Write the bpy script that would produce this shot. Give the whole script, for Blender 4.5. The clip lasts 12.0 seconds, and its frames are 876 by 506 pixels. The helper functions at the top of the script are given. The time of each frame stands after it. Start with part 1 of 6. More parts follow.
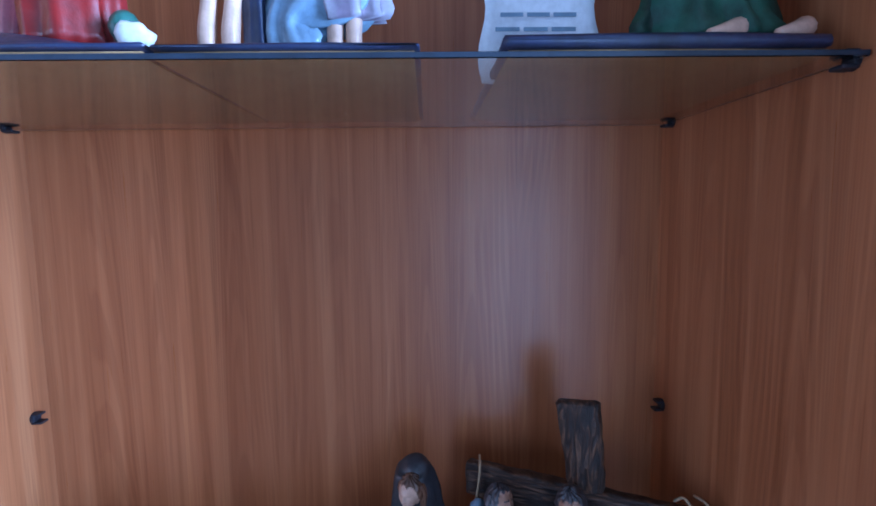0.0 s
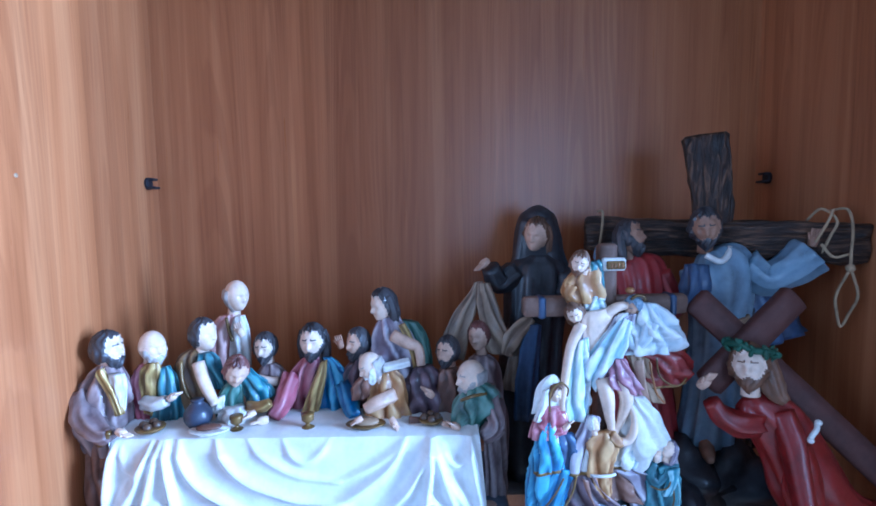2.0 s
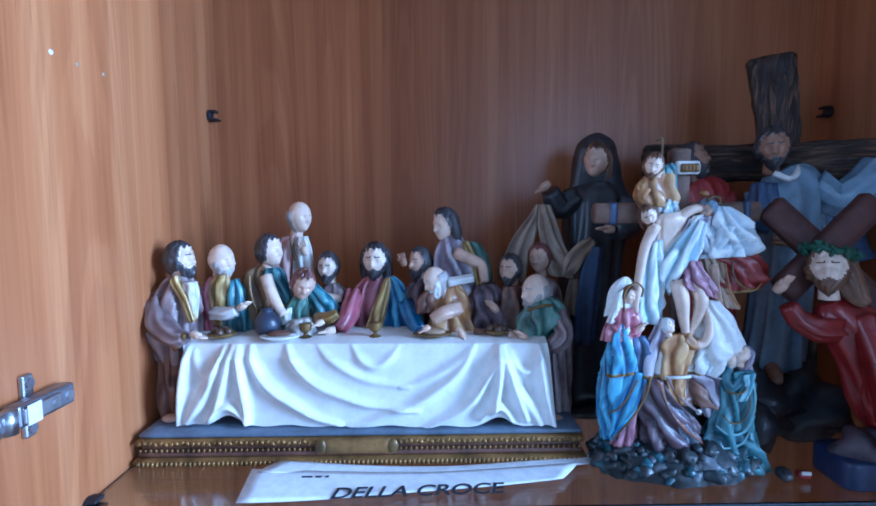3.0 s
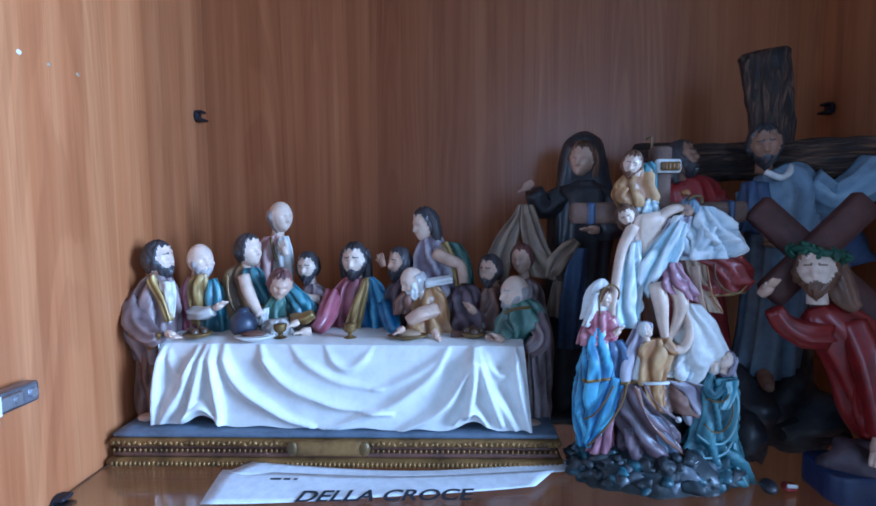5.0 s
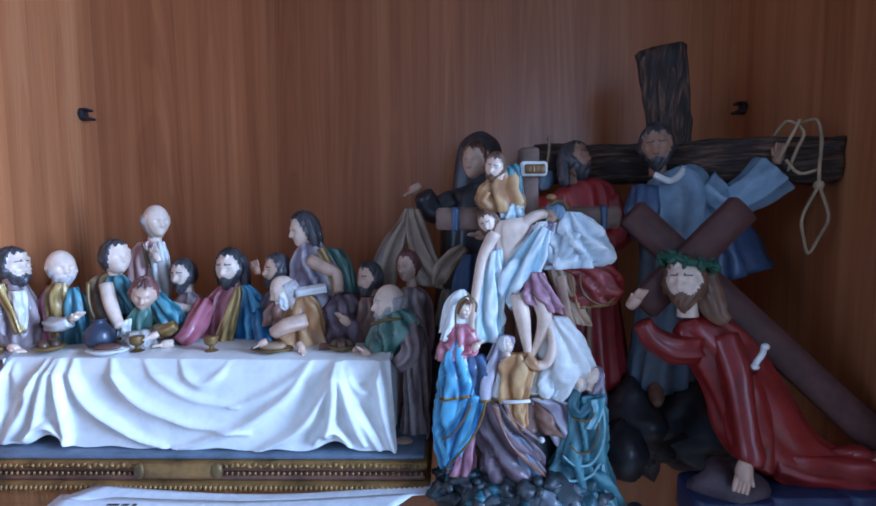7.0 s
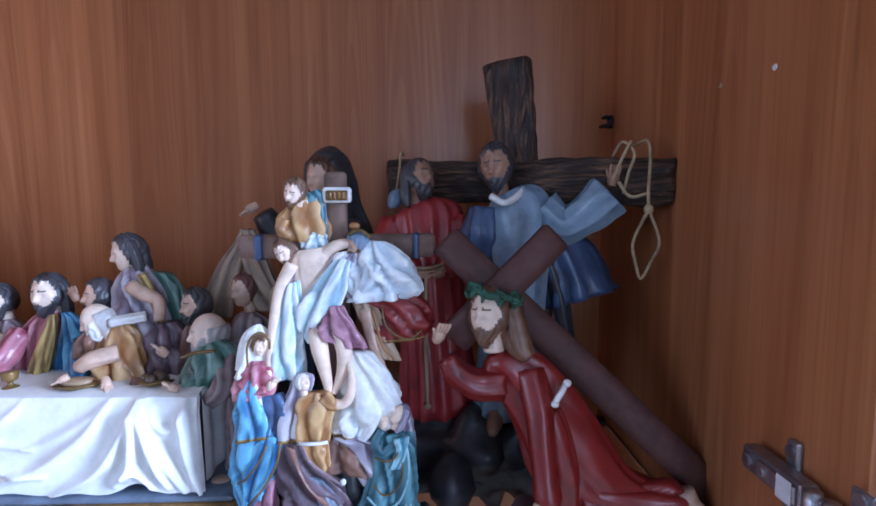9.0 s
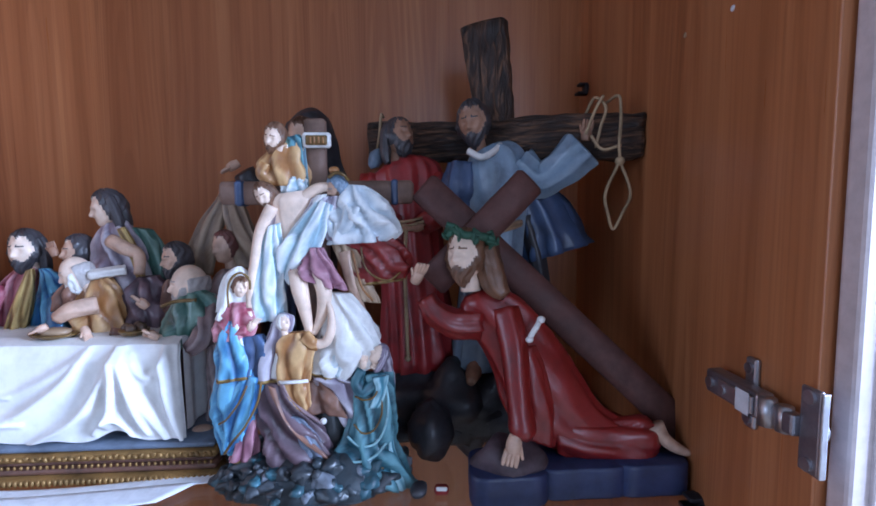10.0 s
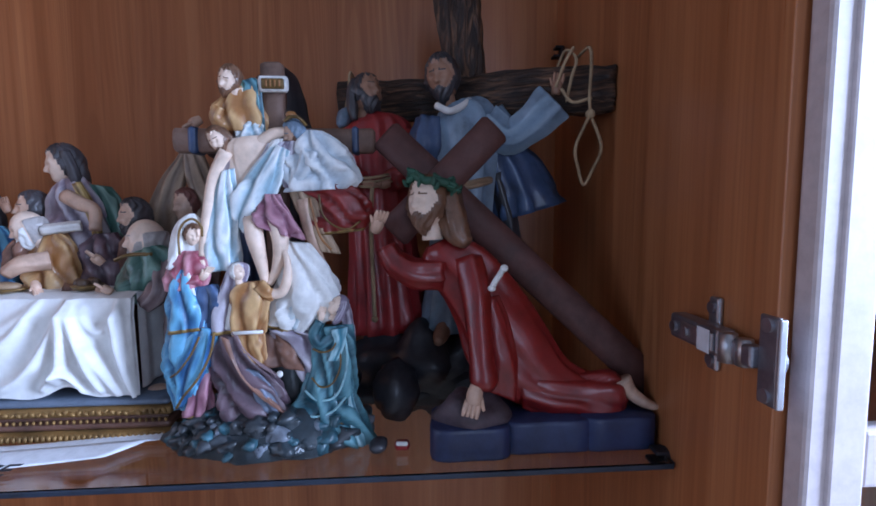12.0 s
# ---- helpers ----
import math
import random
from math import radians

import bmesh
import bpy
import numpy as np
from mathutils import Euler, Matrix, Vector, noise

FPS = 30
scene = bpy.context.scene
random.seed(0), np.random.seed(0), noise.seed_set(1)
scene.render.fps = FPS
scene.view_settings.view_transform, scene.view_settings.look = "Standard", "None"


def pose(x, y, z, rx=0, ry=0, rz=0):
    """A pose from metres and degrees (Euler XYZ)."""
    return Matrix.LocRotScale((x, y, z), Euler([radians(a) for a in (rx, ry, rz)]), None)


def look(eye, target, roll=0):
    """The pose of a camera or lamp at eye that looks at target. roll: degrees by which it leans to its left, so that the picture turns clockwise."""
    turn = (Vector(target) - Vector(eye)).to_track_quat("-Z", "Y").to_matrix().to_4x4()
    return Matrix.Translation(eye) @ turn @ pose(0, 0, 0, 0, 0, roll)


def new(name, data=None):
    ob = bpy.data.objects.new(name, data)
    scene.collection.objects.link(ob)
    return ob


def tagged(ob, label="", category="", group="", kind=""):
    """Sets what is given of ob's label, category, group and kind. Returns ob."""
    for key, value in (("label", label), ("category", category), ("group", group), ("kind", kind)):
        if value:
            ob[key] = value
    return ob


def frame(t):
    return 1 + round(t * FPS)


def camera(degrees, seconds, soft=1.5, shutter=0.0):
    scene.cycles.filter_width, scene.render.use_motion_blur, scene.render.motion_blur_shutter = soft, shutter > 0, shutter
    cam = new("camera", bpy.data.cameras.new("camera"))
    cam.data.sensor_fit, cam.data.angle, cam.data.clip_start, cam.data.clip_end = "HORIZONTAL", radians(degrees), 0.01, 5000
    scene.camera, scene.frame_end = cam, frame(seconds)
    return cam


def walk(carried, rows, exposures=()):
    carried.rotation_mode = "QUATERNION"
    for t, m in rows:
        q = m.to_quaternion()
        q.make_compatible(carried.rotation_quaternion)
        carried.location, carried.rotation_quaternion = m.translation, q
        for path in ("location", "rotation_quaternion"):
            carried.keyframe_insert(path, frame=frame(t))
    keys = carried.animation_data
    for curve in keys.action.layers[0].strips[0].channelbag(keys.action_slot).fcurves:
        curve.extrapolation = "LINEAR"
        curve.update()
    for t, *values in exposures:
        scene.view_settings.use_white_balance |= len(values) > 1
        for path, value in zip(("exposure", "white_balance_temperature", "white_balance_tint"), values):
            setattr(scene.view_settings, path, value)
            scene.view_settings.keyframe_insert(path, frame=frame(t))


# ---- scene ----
cam = camera(85.0, 12.0, soft=1.7)
SZ = 0.85      # height of the lower glass shelf above the floor
# seconds, eye, target (heights above the lower shelf), roll
PATH = [
    (0.0, (-0.3759, -0.7374, 0.7741), (-0.3717, -0.5385, 0.7537), -0.7),
    (0.5, (-0.4019, -0.7338, 0.6387), (-0.3955, -0.5348, 0.6197), -0.7),
    (1.0, (-0.4380, -0.7464, 0.5206), (-0.4305, -0.5474, 0.5018), -0.7),
    (1.5, (-0.5027, -0.7535, 0.4415), (-0.4939, -0.5545, 0.4237), -0.7),
    (2.0, (-0.5761, -0.7728, 0.3970), (-0.5683, -0.5736, 0.3799), -0.7),
    (2.5, (-0.6225, -0.7838, 0.3284), (-0.6185, -0.5845, 0.3125), -0.5),
    (3.0, (-0.6425, -0.7836, 0.2855), (-0.6407, -0.5843, 0.2696), -0.5),
    (5.0, (-0.5930, -0.7732, 0.2827), (-0.5981, -0.5738, 0.2676), -0.4),
    (5.5, (-0.5630, -0.7675, 0.2898), (-0.5681, -0.5682, 0.2739), -0.4),
    (6.0, (-0.5349, -0.7594, 0.2885), (-0.5397, -0.5601, 0.2731), -0.4),
    (6.5, (-0.4912, -0.7470, 0.2838), (-0.4956, -0.5476, 0.2687), -0.4),
    (8.5, (-0.3121, -0.7093, 0.3210), (-0.3090, -0.5101, 0.3028), -0.3),
    (9.0, (-0.2727, -0.7055, 0.3225), (-0.2676, -0.5065, 0.3039), -0.4),
    (9.5, (-0.2686, -0.7162, 0.2781), (-0.2602, -0.5170, 0.2617), -0.5),
    (10.0, (-0.2665, -0.7232, 0.2662), (-0.2553, -0.5243, 0.2487), -0.5),
    (10.5, (-0.2595, -0.7261, 0.2545), (-0.2468, -0.5273, 0.2366), -0.5),
    (11.0, (-0.2484, -0.7274, 0.2302), (-0.2347, -0.5287, 0.2120), -0.5),
    (11.5, (-0.2433, -0.7231, 0.2237), (-0.2293, -0.5244, 0.2051), -0.4),
    (12.0, (-0.2342, -0.7149, 0.2177), (-0.2210, -0.5162, 0.1995), -0.4),
]
UP = Vector((0, 0, SZ))
walk(cam, [(t, look(Vector(e) + UP, Vector(g) + UP, r)) for t, e, g, r in PATH],
     exposures=((0.0, 0.58, 4850, 13), (1.0, 0.60, 4700, 12), (2.5, 0.31, 4800, 8), (3.2, 0.0, 4850, 8), (5.0, -0.13, 5050, 8), (6.5, -0.12, 5250, 11), (8.5, 0.26, 5750, 18), (9.5, 0.46, 6050, 19), (10.5, 0.06, 6100, 19), (12.0, -0.05, 6150, 20)))

# ---- light ----
world = bpy.data.worlds.new("sky")
scene.world = world
world.use_nodes = True
wn = world.node_tree
sky = wn.nodes.new("ShaderNodeTexSky")
sky.sky_type, sky.sun_disc = "NISHITA", False
sky.sun_elevation, sky.sun_rotation = radians(45), radians(200)
wn.nodes["Background"].inputs["Strength"].default_value = 0.1
wn.links.new(sky.outputs["Color"], wn.nodes["Background"].inputs["Color"])


def area(name, m, sx, sy, watts, color):
    d = bpy.data.lights.new(name, "AREA")
    d.shape, d.size, d.size_y, d.energy, d.color = "RECTANGLE", sx, sy, watts, color
    ob = new(name, d)
    ob.matrix_world = m
    return ob


DAY = (0.52, 0.71, 1.0)
# window openings: south wall x from, to, z from, to; east and west walls y from, to, z from, to
WIN, WIN_Y = (-0.05, 0.50, 0.30, 1.90), -2.6
WIN_E, EAST = (-1.75, -0.75, 0.70, 2.45), 1.9
WIN_W, WEST = (-2.05, -1.05, 0.80, 2.10), -2.2
area("window_light", look(((WIN[0] + WIN[1]) / 2, WIN_Y - 0.05, (WIN[2] + WIN[3]) / 2), ((WIN[0] + WIN[1]) / 2, 0, (WIN[2] + WIN[3]) / 2)),
     WIN[1] - WIN[0], WIN[3] - WIN[2], 10, DAY)
area("east_window_light", look((EAST + 0.05, (WIN_E[0] + WIN_E[1]) / 2, (WIN_E[2] + WIN_E[3]) / 2), (0, (WIN_E[0] + WIN_E[1]) / 2, (WIN_E[2] + WIN_E[3]) / 2)),
     WIN_E[1] - WIN_E[0], WIN_E[3] - WIN_E[2], 295, DAY)
area("west_window_light", look((WEST - 0.05, (WIN_W[0] + WIN_W[1]) / 2, (WIN_W[2] + WIN_W[3]) / 2), (0, (WIN_W[0] + WIN_W[1]) / 2, (WIN_W[2] + WIN_W[3]) / 2)),
     WIN_W[1] - WIN_W[0], WIN_W[3] - WIN_W[2], 13, DAY)


# ---- materials ----
def material(name):
    m = bpy.data.materials.new(name)
    m.use_nodes = True
    nt = m.node_tree
    return m, nt, nt.nodes["Principled BSDF"]


def ramp(nt, fac, stops):
    r = nt.nodes.new("ShaderNodeValToRGB")
    e = r.color_ramp.elements
    while len(e) < len(stops):
        e.new(0.5)
    for el, (p, c) in zip(e, stops):
        el.position, el.color = p, (*c, 1)
    nt.links.new(fac, r.inputs["Fac"])
    return r.outputs["Color"]


def coords(nt, scale=(1, 1, 1), kind="Object"):
    t = nt.nodes.new("ShaderNodeTexCoord")
    mp = nt.nodes.new("ShaderNodeMapping")
    mp.inputs["Scale"].default_value = scale
    nt.links.new(t.outputs[kind], mp.inputs["Vector"])
    return mp.outputs["Vector"]


def noise_tex(nt, vec, scale, detail=4, rough=0.55, distort=0.0):
    n = nt.nodes.new("ShaderNodeTexNoise")
    n.inputs["Scale"].default_value, n.inputs["Detail"].default_value = scale, detail
    n.inputs["Roughness"].default_value, n.inputs["Distortion"].default_value = rough, distort
    nt.links.new(vec, n.inputs["Vector"])
    return n.outputs["Fac"]


def mix(nt, a, b, fac, mode="MIX"):
    n = nt.nodes.new("ShaderNodeMix")
    n.data_type, n.blend_type = "RGBA", mode
    for i, v in ((0, fac), (6, a), (7, b)):
        if isinstance(v, (int, float)):
            n.inputs[i].default_value = v
        elif isinstance(v, tuple):
            n.inputs[i].default_value = (*v, 1)
        else:
            nt.links.new(v, n.inputs[i])
    return n.outputs[2]


def bump(nt, bsdf, fac, strength, distance):
    b = nt.nodes.new("ShaderNodeBump")
    b.inputs["Strength"].default_value, b.inputs["Distance"].default_value = strength, distance
    nt.links.new(fac, b.inputs["Height"])
    nt.links.new(b.outputs["Normal"], bsdf.inputs["Normal"])


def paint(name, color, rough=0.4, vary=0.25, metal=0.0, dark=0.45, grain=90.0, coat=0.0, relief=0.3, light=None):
    """Hand-painted resin: a darker wash in blotches, dry-brushed streaks, highlights painted into the colour of fold
    crests, fine relief.
    """
    m, nt, b = material(name)
    v = coords(nt)
    big = noise_tex(nt, v, 34, 3)
    fine = noise_tex(nt, v, grain, 5, 0.65)
    streak = noise_tex(nt, coords(nt, (210, 210, 55)), 1.0, 3, 0.6, 0.6)
    lo = tuple(c * dark for c in color)
    hi = tuple(min(1, c * (1 + vary)) for c in color)
    c1 = ramp(nt, big, ((0.3, lo), (0.5, color), (0.7, hi)))
    c2 = ramp(nt, fine, ((0.3, (0.72, 0.72, 0.72)), (0.6, (1, 1, 1))))
    c3 = mix(nt, c1, hi, ramp(nt, streak, ((0.55, (0, 0, 0)), (0.75, (0.55,) * 3))))
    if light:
        highlight = nt.nodes.new("ShaderNodeAttribute")
        highlight.attribute_name = "fold_highlight"
        c3 = mix(nt, c3, light, highlight.outputs["Fac"])
    nt.links.new(mix(nt, c3, c2, 0.6, "MULTIPLY"), b.inputs["Base Color"])
    b.inputs["Metallic"].default_value = metal
    b.inputs["Coat Weight"].default_value = coat
    b.inputs["Coat Roughness"].default_value = 0.16
    nt.links.new(ramp(nt, fine, ((0.3, (rough + 0.2,) * 3), (0.7, (rough,) * 3))), b.inputs["Roughness"])
    bump(nt, b, fine, relief, 0.002)
    return m


def wood_laminate(name, deep, mid, pale, rough=0.33):
    """Cherry laminate, upright grain: boards of differing tone, cathedral figures, soft bands, thin dark pores."""
    m, nt, b = material(name)
    t = nt.nodes.new("ShaderNodeTexCoord")
    sep = nt.nodes.new("ShaderNodeSeparateXYZ")
    nt.links.new(t.outputs["Object"], sep.inputs["Vector"])

    def op(kind, a, c=0.0):
        n = nt.nodes.new("ShaderNodeMath")
        n.operation = kind
        for k, v in ((0, a), (1, c)):
            if isinstance(v, (int, float)):
                n.inputs[k].default_value = v
            else:
                nt.links.new(v, n.inputs[k])
        return n.outputs[0]
    across = op("ADD", sep.outputs["X"], sep.outputs["Y"])
    run = op("ADD", op("MULTIPLY", across, 10.5), op("MULTIPLY", op("SINE", op("MULTIPLY", across, 17.0)), 0.4))
    board = op("FLOOR", run)
    local = op("SUBTRACT", op("FRACT", run), 0.5)
    wn1 = nt.nodes.new("ShaderNodeTexWhiteNoise")
    wn1.noise_dimensions = "1D"
    nt.links.new(board, wn1.inputs["W"])
    own = wn1.outputs["Value"]
    wander = noise_tex(nt, coords(nt, (14, 14, 2.2)), 1.0, 3, 0.5, 0.4)
    arch = op("ADD", op("ADD", op("MULTIPLY", op("MULTIPLY", local, local), 26.0), op("MULTIPLY", sep.outputs["Z"], 5.5)), op("ADD", op("MULTIPLY", own, 9.0), op("MULTIPLY", wander, 2.6)))
    figure = op("SINE", op("MULTIPLY", arch, 6.283))
    bands = noise_tex(nt, coords(nt, (34, 34, 0.9)), 1.0, 3, 0.6, 0.6)
    fine = noise_tex(nt, coords(nt, (330, 330, 4.5)), 1.0, 5, 0.65, 0.4)
    pores = noise_tex(nt, coords(nt, (120, 120, 2.4)), 1.0, 4, 0.6, 0.8)
    c = ramp(nt, bands, ((0.32, deep), (0.5, mid), (0.70, pale)))
    c = mix(nt, c, ramp(nt, own, ((0.0, (0.84, 0.80, 0.79)), (1.0, (1.10, 1.09, 1.07)))), 1.0, "MULTIPLY")
    lines = mix(nt, (1, 1, 1), ramp(nt, figure, ((0.0, (0.62, 0.52, 0.50)), (0.45, (1, 1, 1)))), ramp(nt, wander, ((0.42, (0, 0, 0)), (0.62, (0.34,) * 3))))
    c = mix(nt, c, lines, 1.0, "MULTIPLY")
    c = mix(nt, c, ramp(nt, pores, ((0.34, (0.52, 0.43, 0.40)), (0.46, (1, 1, 1)))), 0.26, "MULTIPLY")
    c = mix(nt, c, ramp(nt, fine, ((0.36, (0.66, 0.58, 0.55)), (0.52, (1.03, 1.03, 1.03)))), 0.27, "MULTIPLY")
    nt.links.new(c, b.inputs["Base Color"])
    nt.links.new(ramp(nt, fine, ((0.3, (rough + 0.1,) * 3), (0.7, (rough,) * 3))), b.inputs["Roughness"])
    bump(nt, b, fine, 0.06, 0.001)
    return m


WOOD = wood_laminate("cherry_laminate", (0.350, 0.126, 0.046), (0.415, 0.156, 0.060), (0.485, 0.205, 0.084), 0.27)
WOODX = wood_laminate("cherry_edge", (0.2, 0.085, 0.04), (0.3, 0.13, 0.06), (0.38, 0.18, 0.09))
WHITE_LACQUER = paint("white_lacquer", (0.60, 0.52, 0.52), 0.3, 0.05, 0, 0.96, relief=0.02)
PLASTER = paint("wall_plaster", (0.20, 0.175, 0.155), 0.8, 0.05, 0, 0.93)
FLOOR = paint("floor_tile", (0.27, 0.20, 0.15), 0.35, 0.1, 0, 0.85)
BLACK = paint("black_plastic", (0.012, 0.012, 0.018), 0.45, 0.2, 0, 0.8)
STEEL = paint("nickel_steel", (0.5, 0.5, 0.53), 0.3, 0.1, 1.0, 0.8, relief=0.04)
STEELD = paint("dark_steel", (0.36, 0.36, 0.40), 0.35, 0.1, 1.0, 0.7, relief=0.04)
LABEL = paint("white_label", (0.66, 0.66, 0.7), 0.6, 0.03, 0, 0.95)
PAPER = paint("paper", (0.78, 0.80, 0.84), 0.85, 0.03, 0, 0.97, relief=0.04)
INK = paint("ink", (0.02, 0.02, 0.03), 0.7, 0.1, 0, 0.9)
ROPE = paint("rope", (0.38, 0.27, 0.16), 0.9, 0.2, 0, 0.5, 300)

SKIN = paint("paint_skin", (0.62, 0.40, 0.29), 0.42, 0.15, 0, 0.7, coat=0.35)
# skin with the shade round the standing pair put into its colour
SKIN_DIM = paint("paint_dim_skin", (0.36, 0.19, 0.12), 0.42, 0.15, 0, 0.65)
PALE = paint("paint_pale_skin", (0.80, 0.60, 0.47), 0.4, 0.1, 0, 0.75, coat=0.35)
WHITE = paint("paint_white", (0.80, 0.79, 0.76), 0.45, 0.05, 0, 0.82, coat=0.35)
CLOTH = paint("paint_tablecloth", (0.80, 0.79, 0.77), 0.5, 0.02, 0, 0.98, grain=40, coat=0.15, relief=0.02)
GREYHAIR = paint("paint_grey_hair", (0.42, 0.38, 0.36), 0.5, 0.2, 0, 0.5, 220, coat=0.35)
HAIR = paint("paint_dark_hair", (0.05, 0.045, 0.05), 0.45, 0.5, 0, 0.5, 220, coat=0.35)
BROWNHAIR = paint("paint_brown_hair", (0.16, 0.075, 0.04), 0.45, 0.4, 0, 0.5, 220, coat=0.35)
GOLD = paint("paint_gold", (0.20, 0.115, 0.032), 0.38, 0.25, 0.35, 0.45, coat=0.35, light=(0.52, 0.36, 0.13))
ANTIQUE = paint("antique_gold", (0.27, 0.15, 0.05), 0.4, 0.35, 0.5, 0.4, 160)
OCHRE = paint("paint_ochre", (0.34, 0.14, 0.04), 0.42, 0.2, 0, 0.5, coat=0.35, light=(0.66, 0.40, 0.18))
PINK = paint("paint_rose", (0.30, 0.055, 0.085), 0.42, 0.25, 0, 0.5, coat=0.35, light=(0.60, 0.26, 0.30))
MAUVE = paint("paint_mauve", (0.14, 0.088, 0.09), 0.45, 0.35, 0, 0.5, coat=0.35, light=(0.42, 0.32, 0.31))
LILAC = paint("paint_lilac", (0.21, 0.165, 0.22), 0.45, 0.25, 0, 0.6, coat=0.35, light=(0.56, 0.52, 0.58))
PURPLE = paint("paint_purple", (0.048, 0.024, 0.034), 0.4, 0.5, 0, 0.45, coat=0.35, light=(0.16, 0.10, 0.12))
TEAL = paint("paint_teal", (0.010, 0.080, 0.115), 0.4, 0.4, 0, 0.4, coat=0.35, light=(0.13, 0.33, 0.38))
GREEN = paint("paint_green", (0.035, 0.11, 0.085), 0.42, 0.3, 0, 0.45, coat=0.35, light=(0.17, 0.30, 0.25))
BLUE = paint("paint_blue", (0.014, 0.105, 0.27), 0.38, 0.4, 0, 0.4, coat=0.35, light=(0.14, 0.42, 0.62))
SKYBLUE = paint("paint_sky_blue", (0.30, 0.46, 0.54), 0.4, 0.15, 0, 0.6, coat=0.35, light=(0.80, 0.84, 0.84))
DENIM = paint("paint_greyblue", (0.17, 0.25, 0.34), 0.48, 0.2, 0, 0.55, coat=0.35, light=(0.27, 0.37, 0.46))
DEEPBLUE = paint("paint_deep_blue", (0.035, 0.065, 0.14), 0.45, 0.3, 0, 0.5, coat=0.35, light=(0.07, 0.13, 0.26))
WREATH = paint("paint_wreath", (0.018, 0.075, 0.045), 0.5, 0.4, 0, 0.4)
STONE = paint("paint_purple_stone", (0.075, 0.05, 0.06), 0.5, 0.5, 0, 0.4, 120)
NAVY = paint("paint_navy", (0.014, 0.02, 0.055), 0.4, 0.4, 0, 0.6, coat=0.35)
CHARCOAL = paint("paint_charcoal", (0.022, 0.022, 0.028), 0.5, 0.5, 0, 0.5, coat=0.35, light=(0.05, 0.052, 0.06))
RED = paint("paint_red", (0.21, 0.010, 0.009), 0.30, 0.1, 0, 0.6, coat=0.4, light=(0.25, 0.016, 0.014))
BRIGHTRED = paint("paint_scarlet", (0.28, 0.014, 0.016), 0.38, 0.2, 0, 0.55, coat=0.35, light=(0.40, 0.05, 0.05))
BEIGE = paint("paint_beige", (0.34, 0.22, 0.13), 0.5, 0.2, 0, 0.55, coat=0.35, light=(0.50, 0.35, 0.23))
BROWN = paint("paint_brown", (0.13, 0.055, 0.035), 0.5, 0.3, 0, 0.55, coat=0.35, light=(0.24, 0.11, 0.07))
REDWOOD = paint("painted_red_cross", (0.085, 0.030, 0.024), 0.55, 0.2, 0, 0.7)
GREYWOOD = paint("painted_grey_cross", (0.20, 0.12, 0.09), 0.5, 0.3, 0, 0.5)
ROCK = paint("paint_rock", (0.028, 0.034, 0.04), 0.45, 1.0, 0, 0.3, 150, coat=0.35)
MOSS = paint("paint_moss_rock", (0.018, 0.028, 0.035), 0.4, 1.0, 0, 0.3, 150, coat=0.35)
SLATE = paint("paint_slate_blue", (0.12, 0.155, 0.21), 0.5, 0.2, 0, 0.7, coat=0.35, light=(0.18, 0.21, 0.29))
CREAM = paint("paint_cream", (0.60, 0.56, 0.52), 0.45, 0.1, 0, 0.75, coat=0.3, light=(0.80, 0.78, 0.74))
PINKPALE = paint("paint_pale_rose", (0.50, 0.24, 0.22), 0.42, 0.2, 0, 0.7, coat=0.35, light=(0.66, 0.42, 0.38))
DARKOCHRE = paint("paint_dark_ochre", (0.085, 0.045, 0.025), 0.42, 0.25, 0, 0.6, coat=0.35, light=(0.26, 0.16, 0.07))
REDHAIR = paint("paint_red_hair", (0.17, 0.06, 0.05), 0.45, 0.35, 0, 0.5, 220, coat=0.35)
JUG = paint("paint_slate_glaze", (0.030, 0.038, 0.065), 0.4, 0.3, 0, 0.6, coat=0.35)
# the veiled woman's beige cloth, browned to carry the shade it hangs in
SHADED_BEIGE = paint("paint_shaded_beige", (0.15, 0.095, 0.06), 0.5, 0.2, 0, 0.6, coat=0.25, light=(0.34, 0.24, 0.16))
# tan bottom layer of the bases on the upper shelf
UNDERSIDE = paint("tan_underside", (0.33, 0.20, 0.085), 0.9, 0.1, 0, 0.85, 200)
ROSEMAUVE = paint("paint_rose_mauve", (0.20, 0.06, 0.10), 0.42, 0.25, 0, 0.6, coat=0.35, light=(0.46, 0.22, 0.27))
ROSEBROWN = paint("paint_rose_brown", (0.27, 0.13, 0.09), 0.42, 0.25, 0, 0.6, coat=0.35)
LILACBROWN = paint("paint_lilac_brown", (0.26, 0.17, 0.18), 0.42, 0.25, 0, 0.6, coat=0.35)
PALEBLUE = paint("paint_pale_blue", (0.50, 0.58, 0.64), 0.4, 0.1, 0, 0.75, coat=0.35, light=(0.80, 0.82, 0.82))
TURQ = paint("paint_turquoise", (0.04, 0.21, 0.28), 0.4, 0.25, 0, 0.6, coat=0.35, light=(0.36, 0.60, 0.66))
PALETURQ = paint("paint_pale_turquoise", (0.30, 0.55, 0.60), 0.4, 0.2, 0, 0.6, coat=0.35)
